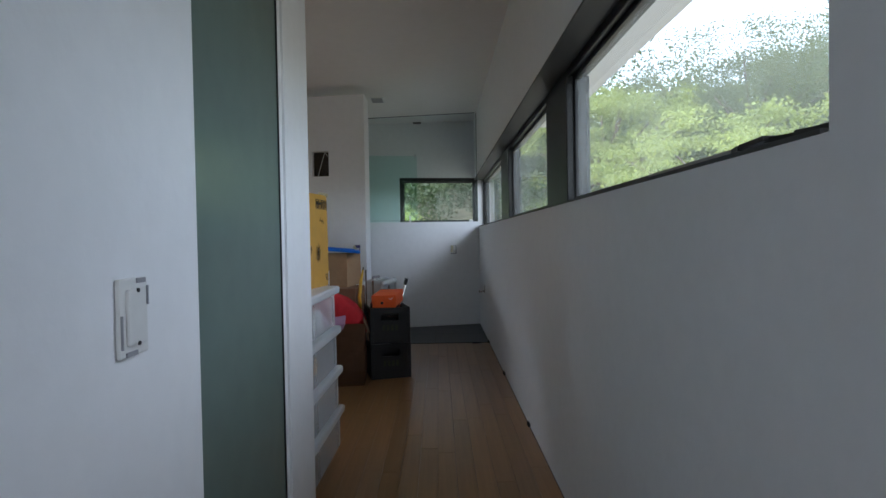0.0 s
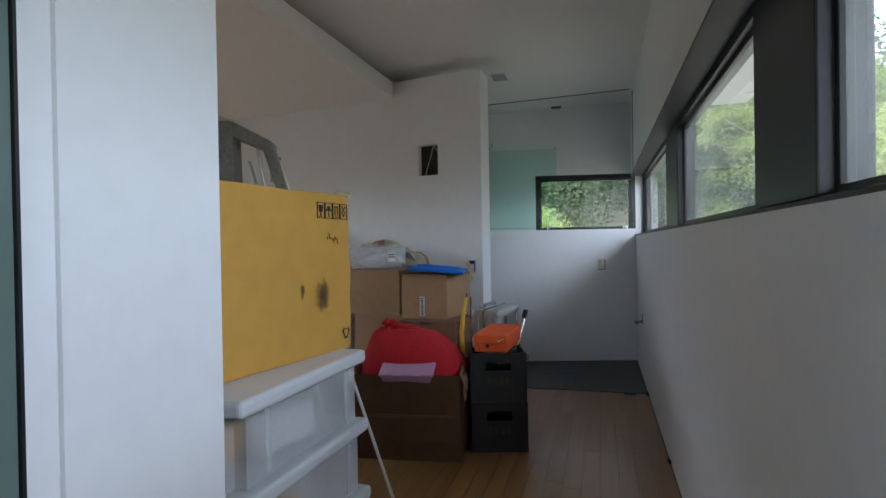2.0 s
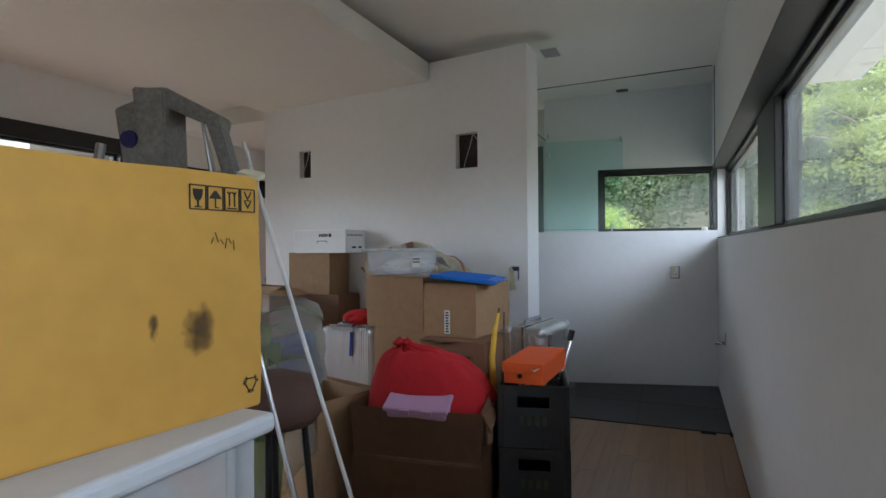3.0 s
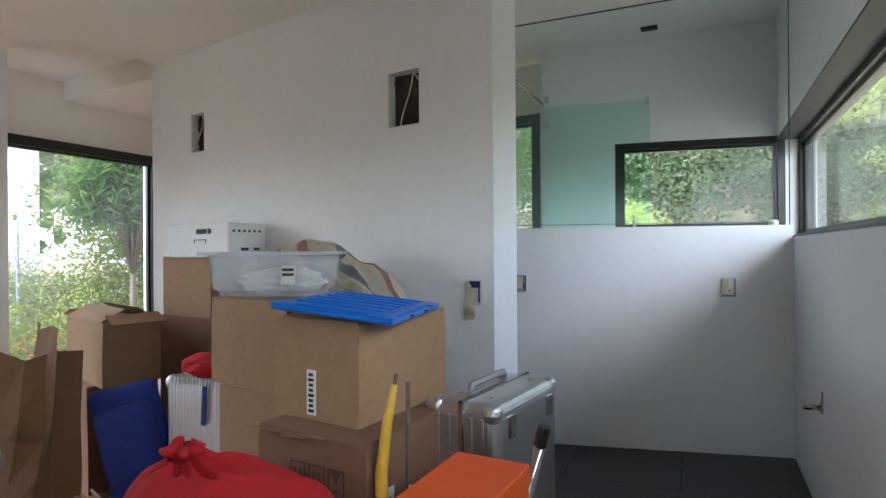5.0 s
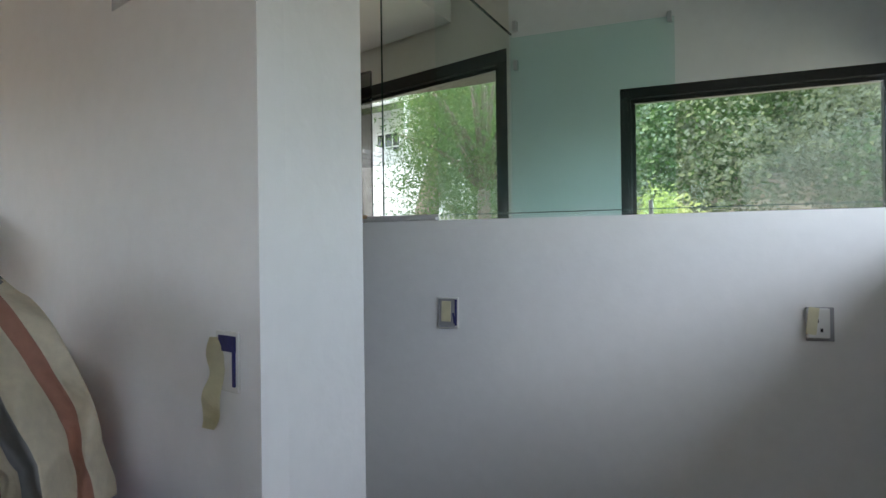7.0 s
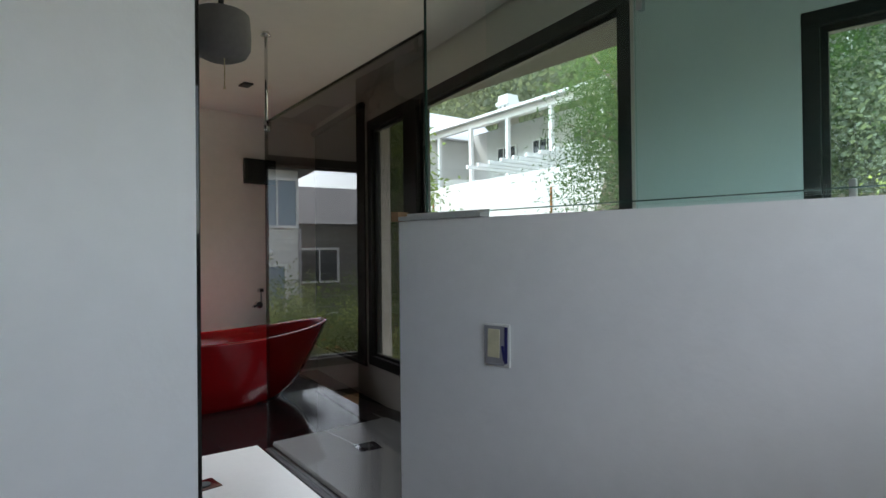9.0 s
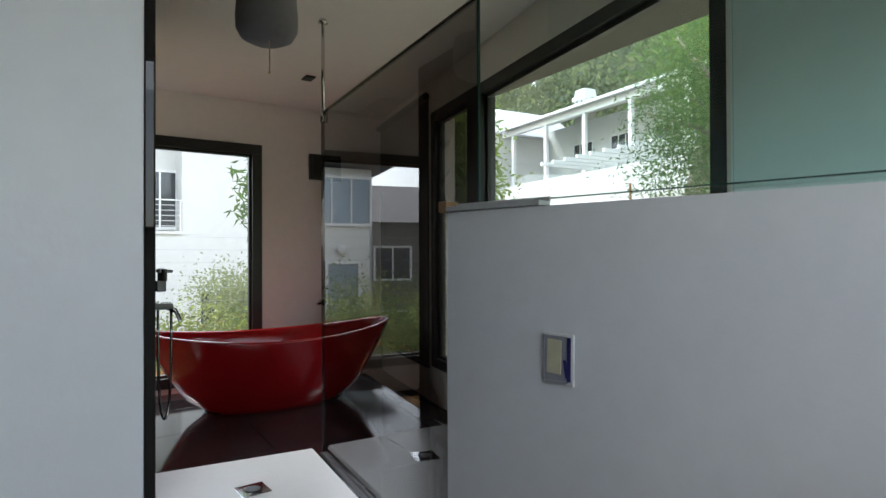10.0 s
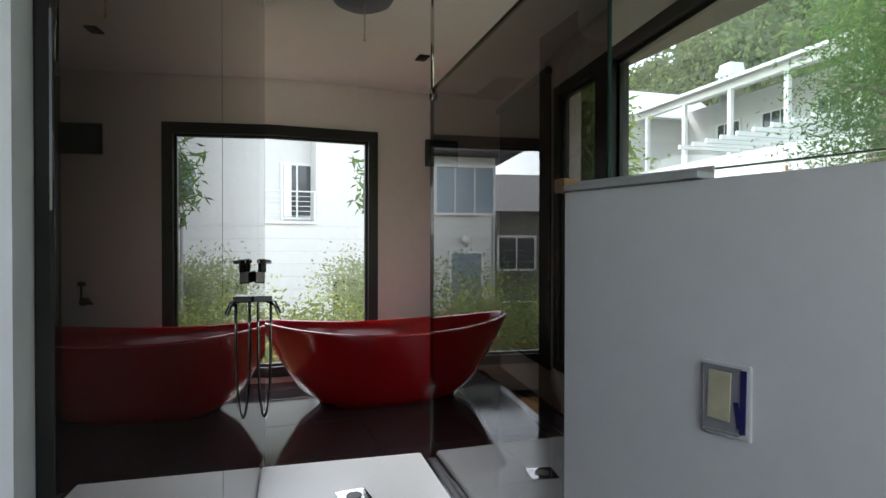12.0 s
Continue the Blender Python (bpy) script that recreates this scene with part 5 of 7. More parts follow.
# clear tub on a box
def plastic_tub(at, size, rz, label, mat, inside=()):
    t = thing("storage_tub", at, label, "storage tub", rz)
    w, d, h = size
    bm = bmesh.new()
    lo = [bm.verts.new((sx * w * 0.465, sy * d * 0.46, 0)) for sx, sy in ((-1, -1), (1, -1), (1, 1), (-1, 1))]
    hi = [bm.verts.new((sx * w * 0.5, sy * d * 0.5, h)) for sx, sy in ((-1, -1), (1, -1), (1, 1), (-1, 1))]
    bm.faces.new(lo[::-1])
    for i in range(4):
        bm.faces.new((lo[i], lo[(i + 1) % 4], hi[(i + 1) % 4], hi[i]))
    bmesh.ops.bevel(bm, geom=[e for e in bm.edges if not e.is_boundary], offset=0.025, segments=3, affect="EDGES")
    bmesh.ops.solidify(bm, geom=bm.faces[:], thickness=0.003)
    part("tub", bm, M[mat], t)
    bm = bmesh.new()
    for c, s in (((0, -d / 2, h), (w + 0.05, 0.03, 0.014)), ((0, d / 2, h), (w + 0.05, 0.03, 0.014)), ((-w / 2, 0, h), (0.03, d - 0.03, 0.014)), ((w / 2, 0, h), (0.03, d - 0.03, 0.014))):
        box(bm, c, s, bevel=0.004)
    part("rim", bm, M["lip"] if mat == "clear" else M[mat], t)
    return t


tub = plastic_tub((-1.50, 5.50, 1.078), (0.44, 0.30, 0.165), 18, "milky clear plastic tub on a cardboard box", "clear")
bm = bmesh.new()
box(bm, (0.11, -0.151, 0.085), (0.055, 0.003, 0.07), rx=-8)
part("label", bm, M["white"], tub, "small white printed label")
bm = bmesh.new()
for i in range(3):
    box(bm, (0.11, -0.1535, 0.068 + i * 0.018), (0.045, 0.002, 0.010), rx=-8)
part("label_print", bm, M["ink"], tub)
blob("folded_cloth", (-1.47, 5.51, 1.084), 18, (0.17, 0.11, 0.05), "pale cloth lying in a plastic tub", "cloth", "white", 0.2, None, 6)
plastic_tub((-1.385, 5.980, 0.36), (0.46, 0.27, 0.31), -8, "blue plastic storage tub behind cardboard boxes", "blue")
carton("carton", (-1.445, 5.985, 0.0), (0.42, 0.26, 0.352), -8, "cardboard box under a blue tub", "card_dark")
blob("orange_bag", (-1.46, 5.98, 0.50), 0, (0.17, 0.11, 0.16), "orange red patterned bag inside a blue tub", "bag", "orange_cloth", 0.2, None, 14)
# blue lid, tilted over the box
t = thing("tub_lid", (-0.935, 5.25, 1.052), "blue ribbed plastic tub lid lying on a box", "lid", 9)
t.matrix_world = t.matrix_world @ pose(0, 0, 0.018, 0, 6, 0)
part("plate", rounded((0, 0, 0.004), (0.38, 0.45, 0.018), 0.008, 2), M["blue"], t)
for sx in (-1, 1):
    for sy in (-1, 1):
        part("corner_pad", rounded((sx * 0.15, sy * 0.185, 0.012), (0.08, 0.08, 0.012), 0.005, 2), M["blue"], t)
for y in (-0.06, 0.08):
    part("catch_slot", rounded((0.187, y, 0.005), (0.008, 0.035, 0.010), 0.002, 1), M["navy"], t)
part("raised_rim", rounded((0, 0, 0.016), (0.34, 0.41, 0.008), 0.003, 2), M["blue"], t)
for i in range(6):
    part("rib", rounded((0, -0.155 + i * 0.062, 0.022), (0.28, 0.018, 0.008), 0.003, 2), M["blue"], t)
# white equipment box
t = thing("white_box", (-2.53, 6.165, 1.228), "white printed cardboard carton with handle slot", "cardboard box", -8)
part("body", rounded((0, 0, 0.085), (0.56, 0.25, 0.19), 0.003, 1), M["white_card"], t)
for k in range(5):
    bm = bmesh.new()
    box(bm, (0.005 + k * 0.020, -0.1265, 0.135), (0.014, 0.002, 0.026), ry=8)
    part("print_bar", bm, M["ink"], t, "dark unreadable print")
bm = bmesh.new()
lathe(bm, [(0.0, 0), (0.016, 0), (0.016, 0.002), (0, 0.002)], 18, m=pose(0.118, -0.1255, 0.135, 90, 0, 0))
part("print_disc", bm, M["ink"], t, "dark round mark")
bm = bmesh.new()
for c, w in (((0.03, 0.088), (0.11, 0.005)), ((-0.023, 0.078), (0.004, 0.022)), ((0.083, 0.078), (0.004, 0.022))):
    box(bm, (c[0], -0.1265, c[1]), (w[0], 0.002, w[1]))
part("handle_slot", bm, M["ink"], t, "die-cut handle slot")
for k in range(6):
    bm = bmesh.new()
    box(bm, (0.2815, -0.09 + k * 0.034, 0.135), (0.002, 0.016, 0.014))
    part("print_mark", bm, M["ink"], t, "small printed symbol")
for y, wd in ((-0.02, 0.05), (0.06, 0.04)):
    bm = bmesh.new()
    box(bm, (0.2815, y, 0.035), (0.002, wd, 0.016))
    part("barcode", bm, M["ink"], t, "dark barcode")

# striped bedding spilling over the boxes
def bedding():
    t = thing("striped_duvet", (-1.51, 5.98, 0.83), "crumpled striped cotton duvet in cream and grey", "duvet", 0)
    spine = [Vector(p) for p in ((-0.45, -0.03, 0.24), (-0.30, -0.07, 0.33), (-0.10, -0.08, 0.36), (0.08, -0.06, 0.31), (0.21, -0.03, 0.21), (0.29, 0.0, 0.08), (0.33, 0.01, -0.06))]
    nx, ny = 132, 72

    def at(u):
        f = u * (len(spine) - 1)
        i = min(int(f), len(spine) - 2)
        a, b = spine[max(i - 1, 0)], spine[min(i + 2, len(spine) - 1)]
        w = f - i
        p, q = spine[i], spine[i + 1]
        return 0.5 * (2 * p + (q - a) * w + (2 * a - 5 * p + 4 * q - b) * w * w + (3 * p - a - 3 * q + b) * w ** 3)
    P = {}
    for i in range(nx + 1):
        u = i / nx
        c, tan = at(u), (at(min(u + 0.02, 1)) - at(max(u - 0.02, 0))).normalized()
        up = Vector((0, -1, 0)).cross(tan).normalized()
        up = up if up.z > 0 or up.x > 0 else -up
        front = tan.cross(up).normalized()
        front = front if front.y < 0 else -front
        swell = 0.75 + 0.45 * math.sin(min(1, u * 1.15) * math.pi) ** 0.7 + 0.12 * (u > 0.7) * (u - 0.7) / 0.3
        for j in range(ny + 1):
            v = j / ny
            ang = (-0.62 + 1.55 * v) * math.pi * 0.62
            ru, rf = 0.075 * swell, 0.155 * swell
            crease = (0.014 * math.sin(15 * v + 4 * math.sin(5 * u)) + 0.085 * (0.22 - abs(noise.noise(Vector((u * 4.2, v * 3.5, 3)))))
                      + 0.034 * noise.noise(Vector((u * 9, v * 6, 7))) + 0.035 * (0.25 - abs(noise.noise(Vector((u * 11 + 3 * v, v * 7 - 2 * u, 11))))) + 0.014 * math.sin(26 * v + 9 * u) * max(0, u - 0.35))
            q = c + up * (math.sin(ang) * ru + crease) + front * (math.cos(ang) * rf + crease * 0.7)
            q.z = min(q.z, 0.50)
            P[i, j] = (q.x, min(q.y, 0.13 - 0.15 * (q.x - 0.2)), q.z)
    groups = {}
    for i in range(nx):
        for j in range(ny):
            k = int((j if i > 62 else i * 0.9 + 0.45 * j if i > 30 else j + 9) // 4.6) % 8
            mat = "grey_cloth" if k in (1, 2) else "rose_cloth" if k == 5 else "cream"
            groups.setdefault(mat, []).append((i, j))
    for mat, cells in groups.items():
        bm, vs = bmesh.new(), {}
        for i, j in cells:
            f = []
            for a, b in ((i, j), (i + 1, j), (i + 1, j + 1), (i, j + 1)):
                if (a, b) not in vs:
                    vs[a, b] = bm.verts.new(P[a, b])
                f.append(vs[a, b])
            bm.faces.new(f)
        bmesh.ops.solidify(bm, geom=bm.faces[:], thickness=0.006)
        part("cloth_stripe", bm, M[mat], t, {"cream": "cream stripe", "grey_cloth": "grey stripe", "rose_cloth": "dusty rose stripe"}[mat], True)
bedding()

# plastic drawer tower and the yellow carton on it
def drawers():
    t = thing("drawer_tower", (-0.81, 2.715, 0), "milky clear plastic drawer tower full of things", "drawer unit", -1.5)
    w, d = 0.48, 0.59
    rnd = random.Random(5)
    for sx in (-1, 1):
        for sy in (-1, 1):
            bm = bmesh.new()
            tube(bm, [(sx * 0.18, sy * 0.25, 0.0), (sx * 0.18, sy * 0.25, 0.09)], 0.02, 10)
            part("castor", bm, M["black"], t)
    for i in range(4):
        z = 0.09 + i * 0.2125
        f = 0.004 * (3 - i)
        bm = bmesh.new()
        k = 0.004
        ww, dd = w + 2 * f, d + 2 * f
        prism(bm, [(-ww / 2, -dd / 2), (ww / 2, -dd / 2), (ww / 2, dd / 2), (-ww / 2, dd / 2)], z, z + 0.165)
        bm.normal_update()
        bmesh.ops.delete(bm, geom=[f for f in bm.faces if f.normal.z > 0.9], context="FACES_ONLY")
        bmesh.ops.bevel(bm, geom=[e for e in bm.edges if abs(e.verts[0].co.z - e.verts[1].co.z) > 0.1], offset=0.03, segments=4, affect="EDGES")
        dr = part("drawer", bm, M["milky"], t)
        for y in (-dd * 0.32, dd * 0.34):
            bm = bmesh.new()
            box(bm, (ww / 2 + 0.003, y, z + 0.085), (0.006, 0.02, 0.15), bevel=0.002)
            part("stiffener", bm, M["clear"], dr)
        part("lip", rounded((0.006, 0, z + 0.183), (ww + 0.03, dd + 0.026, 0.040), 0.012, 3), M["lip"], t, "thick milky plastic edge")
        for c in range(5):
            bm = rounded((rnd.uniform(-0.1, 0.15), rnd.uniform(-0.22, 0.22), z + 0.055), (rnd.uniform(0.11, 0.17), rnd.uniform(0.12, 0.24), rnd.uniform(0.07, 0.10)), 0.015, 2)
            bmesh.ops.rotate(bm, verts=bm.verts, cent=(0.1, 0, z + 0.05), matrix=Matrix.Rotation(rnd.uniform(-0.4, 0.4), 3, "Z"))
            part("packed_item", bm, M[rnd.choice(("white", "yellow", "blue", "white", "rose_cloth", "lamp", "tape"))], dr)
drawers()


def yellow_carton():
    t = thing("yellow_carton", (-0.861, 2.805, 0.931), "large yellow shipping carton with handling marks", "cardboard box", -9.6)
    w, d, h = 0.42, 0.565, 0.480
    bm = bmesh.new()
    box(bm, (0, 0, h / 2), (w, d, h))
    bmesh.ops.subdivide_edges(bm, edges=bm.edges[:], cuts=5, use_grid_fill=True)
    rnd = random.Random(2)
    for v in bm.verts:
        f = 1 + 0.010 * math.sin(v.co.z / h * math.pi)
        v.co.x, v.co.y = v.co.x * f, v.co.y * f
        v.co += Vector([rnd.uniform(-1, 1) * 0.002 for _ in range(3)])
    bmesh.ops.bevel(bm, geom=[e for e in bm.edges if e.calc_face_angle(0) > 1.0], offset=0.004, segments=2, affect="EDGES")
    part("body", bm, M["yellow"], t)
    x = w / 2 + 0.0035
    bm = bmesh.new()
    def bar(y, z, sy, sz, r=0):
        box(bm, (x, y, z), (0.0018, sy, sz), rx=r)
    for i in range(4):
        y, z, s = 0.135 + i * 0.038, h - 0.052, 0.017
        for dy, dz, a, b in ((0, s * 1.35, 2 * s, 0.0022), (0, -s * 1.35, 2 * s, 0.0022), (s, 0, 0.0022, 2.7 * s), (-s, 0, 0.0022, 2.7 * s)):
            bar(y + dy, z + dz, a, b)
        if i == 0:
            for k in range(7):
                bar(y, z + 0.014 - k * 0.003, 0.020 * math.sqrt(max(0.05, 1 - (k / 7) ** 2)), 0.0032)
            bar(y, z - 0.011, 0.003, 0.014), bar(y, z - 0.018, 0.014, 0.0025)
        elif i == 1:
            for k in range(6):
                bar(y, z + 0.013 - k * 0.0025, 0.006 + 0.004 * k, 0.0028)
            bar(y, z - 0.008, 0.002, 0.02), bar(y + 0.003, z - 0.018, 0.007, 0.002)
        elif i == 2:
            for dy in (-0.006, 0.006):
                bar(y + dy, z, 0.0025, 0.028), bar(y + dy - 0.002, z + 0.012, 0.002, 0.008, 35), bar(y + dy + 0.002, z + 0.012, 0.002, 0.008, -35)
            bar(y, z - 0.018, 0.022, 0.0025)
        else:
            for dz in (0.010, -0.008):
                for dy, r in ((-0.004, 30), (0.004, -30)):
                    bar(y + dy, z + dz, 0.002, 0.018, r)
            bar(y, z, 0.012, 0.002)
    part("handling_marks", bm, M["ink"], t, "black printed handling symbols")
    bm = bmesh.new()
    for k in range(3):
        a = math.radians(120 * k)
        cy, cz = 0.252 + 0.011 * math.sin(a), 0.05 + 0.011 * math.cos(a)
        for o in (-0.0045, 0.0045):
            bar(cy + o * math.cos(a), cz - o * math.sin(a), 0.022, 0.002, -math.degrees(a))
        bar(cy + 0.011 * math.cos(a), cz - 0.011 * math.sin(a), 0.002, 0.009, -math.degrees(a))
        bar(cy - 0.011 * math.cos(a), cz + 0.011 * math.sin(a), 0.002, 0.009, -math.degrees(a))
    part("recycling_mark", bm, M["ink"], t, "printed recycling arrows")
    bm = bmesh.new()
    for k, (y, z) in enumerate(((0.165, 0.345), (0.175, 0.352), (0.187, 0.343), (0.196, 0.340), (0.205, 0.345), (0.214, 0.337))):
        bar(y, z, 0.0015, 0.02 if k % 2 else 0.012, (-25, 20, 40, -10, 30, 5)[k])
    part("scribble", bm, M["scrawl"], t, "faint pen scribble")
    # worn black scuff on the face
    for y, z, a, b in ((0.135, 0.175, 0.10, 0.15), (0.045, 0.19, 0.03, 0.08)):
        bm = bmesh.new()
        box(bm, (x, y, z), (0.001, a, b))
        part("scuff", bm, M["smudge"], t, "dark worn scuff")
    bm = bmesh.new()
    box(bm, (w / 2 - 0.02, d / 2 - 0.005, h + 0.006), (0.05, 0.03, 0.012), rx=20, ry=12, rz=20)
    part("torn_corner", bm, M["tape"], t, "torn pale corner")
M["scrawl"] = material("scuffed_print", (0.17, 0.11, 0.04), 0.8, vary=0.4, bump=0)
yellow_carton()

# stepladder behind the carton
t = thing("stepladder", (-1.32, 3.506, 0), "paint-stained aluminium stepladder behind a carton", "ladder", 19.8)


def slab(outline, y0, y1):
    """A plate whose outline (x, z) is carried from y0 to y1."""
    bm = bmesh.new()
    prism(bm, outline, 0, 1)
    for v in bm.verts:
        v.co = Vector((v.co.x, y0 + (y1 - y0) * v.co.z, v.co.y))
    bmesh.ops.recalc_face_normals(bm, faces=bm.faces[:])
    bmesh.ops.bevel(bm, geom=bm.edges[:], offset=0.006, segments=2, affect="EDGES")
    return bm


part("head_side", slab([(-0.197, 1.722), (-0.15, 1.40), (-0.085, 1.40), (-0.108, 1.755)][::-1], -0.06, 0.06), M["zinc"], t)
part("head_front", slab([(-0.12, 1.783), (-0.07, 1.36), (0.0, 1.36), (-0.012, 1.775)][::-1], -0.09, 0.05), M["zinc"], t)
part("head_cap", slab([(-0.075, 1.785), (-0.075, 1.745), (0.135, 1.655), (0.142, 1.70), (-0.02, 1.785)], -0.07, 0.07), M["zinc"], t)
part("front_leg", slab([(0.10, 1.68), (0.190, 1.40), (0.222, 1.40), (0.142, 1.70)], -0.05, 0.02), M["zinc"], t)
bm = bmesh.new()
tube(bm, [(0.068, 0.0, 1.70), (0.11, 0.0, 1.45)], 0.007, 8)
part("brace", bm, M["alu"], t)
bm = bmesh.new()
lathe(bm, [(0.0, 0), (0.03, 0), (0.026, 0.010), (0.0, 0.012)], 16, m=pose(-0.145, -0.061, 1.62, 90, 0, 0))
part("hinge_cap", bm, M["indigo"], t, "blue plastic hinge cap")
for y in (-0.09, 0.07):
    bm = bmesh.new()
    x = 0.0 if y > 0 else -0.13
    inv = t.matrix_world.inverted()
    tube(bm, [inv @ Vector((-1.297 + x, 3.75 + y * 0.3, 1.66)), inv @ Vector((-0.738 + x, 3.75 + y, 0.0))], 0.008, 8)
    part("leg", bm, M["white"] if y > 0 else M["alu"], t)
for y in (-0.09, 0.07):
    bm = bmesh.new()
    tube(bm, [(-0.22, y, 1.60), (-0.34, y - 0.22, 0.0)], 0.016, 8)
    part("leg", bm, M["zinc"], t)
for k in range(4):
    bm = bmesh.new()
    box(bm, (-0.14, -0.05, 0.3 + 0.3 * k), (0.34 - 0.03 * k, 0.07, 0.02), bevel=0.004)
    part("tread", bm, M["zinc"], t)

# fan, wrapped plant, brown stool seat in the corner of the store room
def fan():
    t = thing("pedestal_fan", (-2.55, 4.66, 0), "grey pedestal fan with a wire guard", "fan", 55)
    bm = bmesh.new()
    lathe(bm, [(0.0, 0), (0.20, 0), (0.19, 0.025), (0.03, 0.05), (0.016, 0.08), (0.016, 0.85), (0.0, 0.86)], 24)
    part("stand", bm, M["lamp"], t, smooth=True)
    bm = bmesh.new()
    tube(bm, [(0, 0.10, 0.96), (0, -0.02, 0.96), (0, -0.06, 0.96)], [0.05, 0.065, 0.04], 16)
    part("motor", bm, M["black"], t, smooth=True)
    for k in range(4):
        a = math.radians(90 * k + 20)
        bm = bmesh.new()
        pts = [(0.04, -0.3), (0.13, -0.55), (0.23, -0.42), (0.245, 0.1), (0.2, 0.45), (0.08, 0.5)]
        f = bm.faces.new([bm.verts.new((r * math.cos(a + o), -0.09 + 0.02 * o, 0.96 + r * math.sin(a + o))) for r, o in pts])
        bmesh.ops.solidify(bm, geom=[f], thickness=0.004)
        part("blade", bm, M["lamp"], t)
    bm = bmesh.new()
    for r, y in ((0.30, -0.08), (0.298, -0.06), (0.2, -0.15), (0.1, -0.17)):
        tube(bm, [(r * math.cos(a), y, 0.96 + r * math.sin(a)) for a in [i * math.tau / 40 for i in range(41)]], 0.0035, 5)
    for k in range(48):
        a = k * math.tau / 48
        tube(bm, [(r * math.cos(a), y, 0.96 + r * math.sin(a)) for r, y in ((0.04, -0.175), (0.2, -0.15), (0.30, -0.08))], 0.0013, 4)
    part("guard", bm, M["black"], t, "thin black wire guard")
    bm = bmesh.new()
    lathe(bm, [(0.0, 0), (0.035, 0), (0.03, 0.012), (0, 0.014)], 18, m=pose(0, -0.17, 0.96, 90, 0, 0))
    part("badge", bm, M["white"], t)
fan()


def leaf_blade(bm, base, way, length, width, droop=0.3):
    way = Vector(way).normalized()
    side = way.cross(Vector((0, 0, 1))).normalized()
    prev = None
    for i in range(7):
        u = i / 6
        c = Vector(base) + way * length * u + Vector((0, 0, -droop * length * u * u))
        w = width * math.sin(math.pi * (0.08 + 0.92 * u)) + 0.002
        row = [bm.verts.new(c - side * w), bm.verts.new(c + Vector((0, 0, -0.15 * w))), bm.verts.new(c + side * w)]
        if prev:
            bm.faces.new((prev[0], prev[1], row[1], row[0])), bm.faces.new((prev[1], prev[2], row[2], row[1]))
        prev = row


t = thing("wrapped_plant", (-1.62, 4.18, 0.0), "green potted plant wrapped in clear plastic", "plant")
bm = bmesh.new()
lathe(bm, [(0.0, 0.0), (0.11, 0.0), (0.14, 0.36), (0.145, 0.40), (0.13, 0.40), (0.12, 0.37), (0.0, 0.37)], 24)
part("pot", bm, M["leaf_light"], t, "green pot", True)
for k in range(5):
    bm = bmesh.new()
    a = k * 1.26
    tube(bm, [(0.03 * math.cos(a), 0.03 * math.sin(a), 0.36), (0.035 * math.cos(a), 0.035 * math.sin(a), 0.65), (0.08 * math.cos(a), 0.08 * math.sin(a), 0.88)], [0.032, 0.028, 0.016], 10)
    part("stem", bm, M["leaf_light"], t, smooth=True)
for k in range(9):
    a, z = k * 2.4, 0.55 + 0.05 * k
    bm = bmesh.new()
    leaf_blade(bm, (0.05 * math.cos(a), 0.05 * math.sin(a), z), (math.cos(a), math.sin(a), 0.6), 0.34, 0.06, 0.6)
    part("leaf", bm, M["leaf"], t, "dark green leaf", True)
bm = bmesh.new()
rnd = random.Random(9)
lathe(bm, [(0.17, 0.08), (0.20, 0.2), (0.24, 0.33), (0.27, 0.45), (0.29, 0.56), (0.31, 0.66), (0.325, 0.76), (0.33, 0.85), (0.32, 0.93), (0.30, 0.99), (0.25, 1.02)], 64)
bmesh.ops.delete(bm, geom=[f for f in bm.faces if len(f.verts) > 4], context="FACES")
for v in bm.verts:
    n1 = noise.noise(v.co * 5) * 0.09 + abs(noise.noise(v.co * 9)) * 0.07 - 0.02
    v.co += Vector((v.co.x, v.co.y, 0)).normalized() * n1
part("plastic_wrap", bm, M["wrap"], t, "crumpled clear plastic sheet")
t = thing("round_stool", (-1.27, 3.88, 0), "dark brown padded round stool", "stool")
bm = bmesh.new()
lathe(bm, [(0.0, 0.58), (0.17, 0.58), (0.20, 0.62), (0.20, 0.68), (0.16, 0.745), (0.08, 0.77), (0.0, 0.775)], 32)
part("seat", bm, M["brown"], t, smooth=True)
for k in range(4):
    bm = bmesh.new()
    a = k * math.pi / 2 + 0.6
    tube(bm, [(0.12 * math.cos(a), 0.12 * math.sin(a), 0.6), (0.17 * math.cos(a), 0.17 * math.sin(a), 0.0)], 0.014, 8)
    part("leg", bm, M["frame"], t)


# ---------- outdoors ----------
def rise(x, y):
    """Height of the garden and the hill."""
    north, east, west = max(0.0, y - 10.5), max(0.0, x - 3.0), max(0.0, -7.5 - x)
    steep = min(1.0, max(0.0, (x + 9.0) / 4.0)) * (1 - 0.55 * min(1.0, max(0.0, (x - 1.5) / 6.0)))
    slope = 0.34 * min(north, 6) + 0.30 * max(0, min(north - 6, 70))
    gentle = 0.13 * min(north, 15) + 0.30 * max(0, min(north - 15, 60))
    h = -0.55 + steep * slope + (1 - steep) * min(gentle, 1e3) * (1 if x < 0 else 0.5)
    h += 0.05 * max(0, min(east - 3, 60)) - 0.07 * min(west, 14) * (1 if y < 12 else 0.3)
    h += 0.30 * max(0, min(north - 28, 50)) * min(1.0, max(0.0, (2.0 - x) / 8.0))
    far = math.hypot(x, y)
    return h + 0.25 * math.sin(x * 0.31) * math.cos(y * 0.27) * min(1, max(0, (far - 9) / 12)) if far < 300 else h


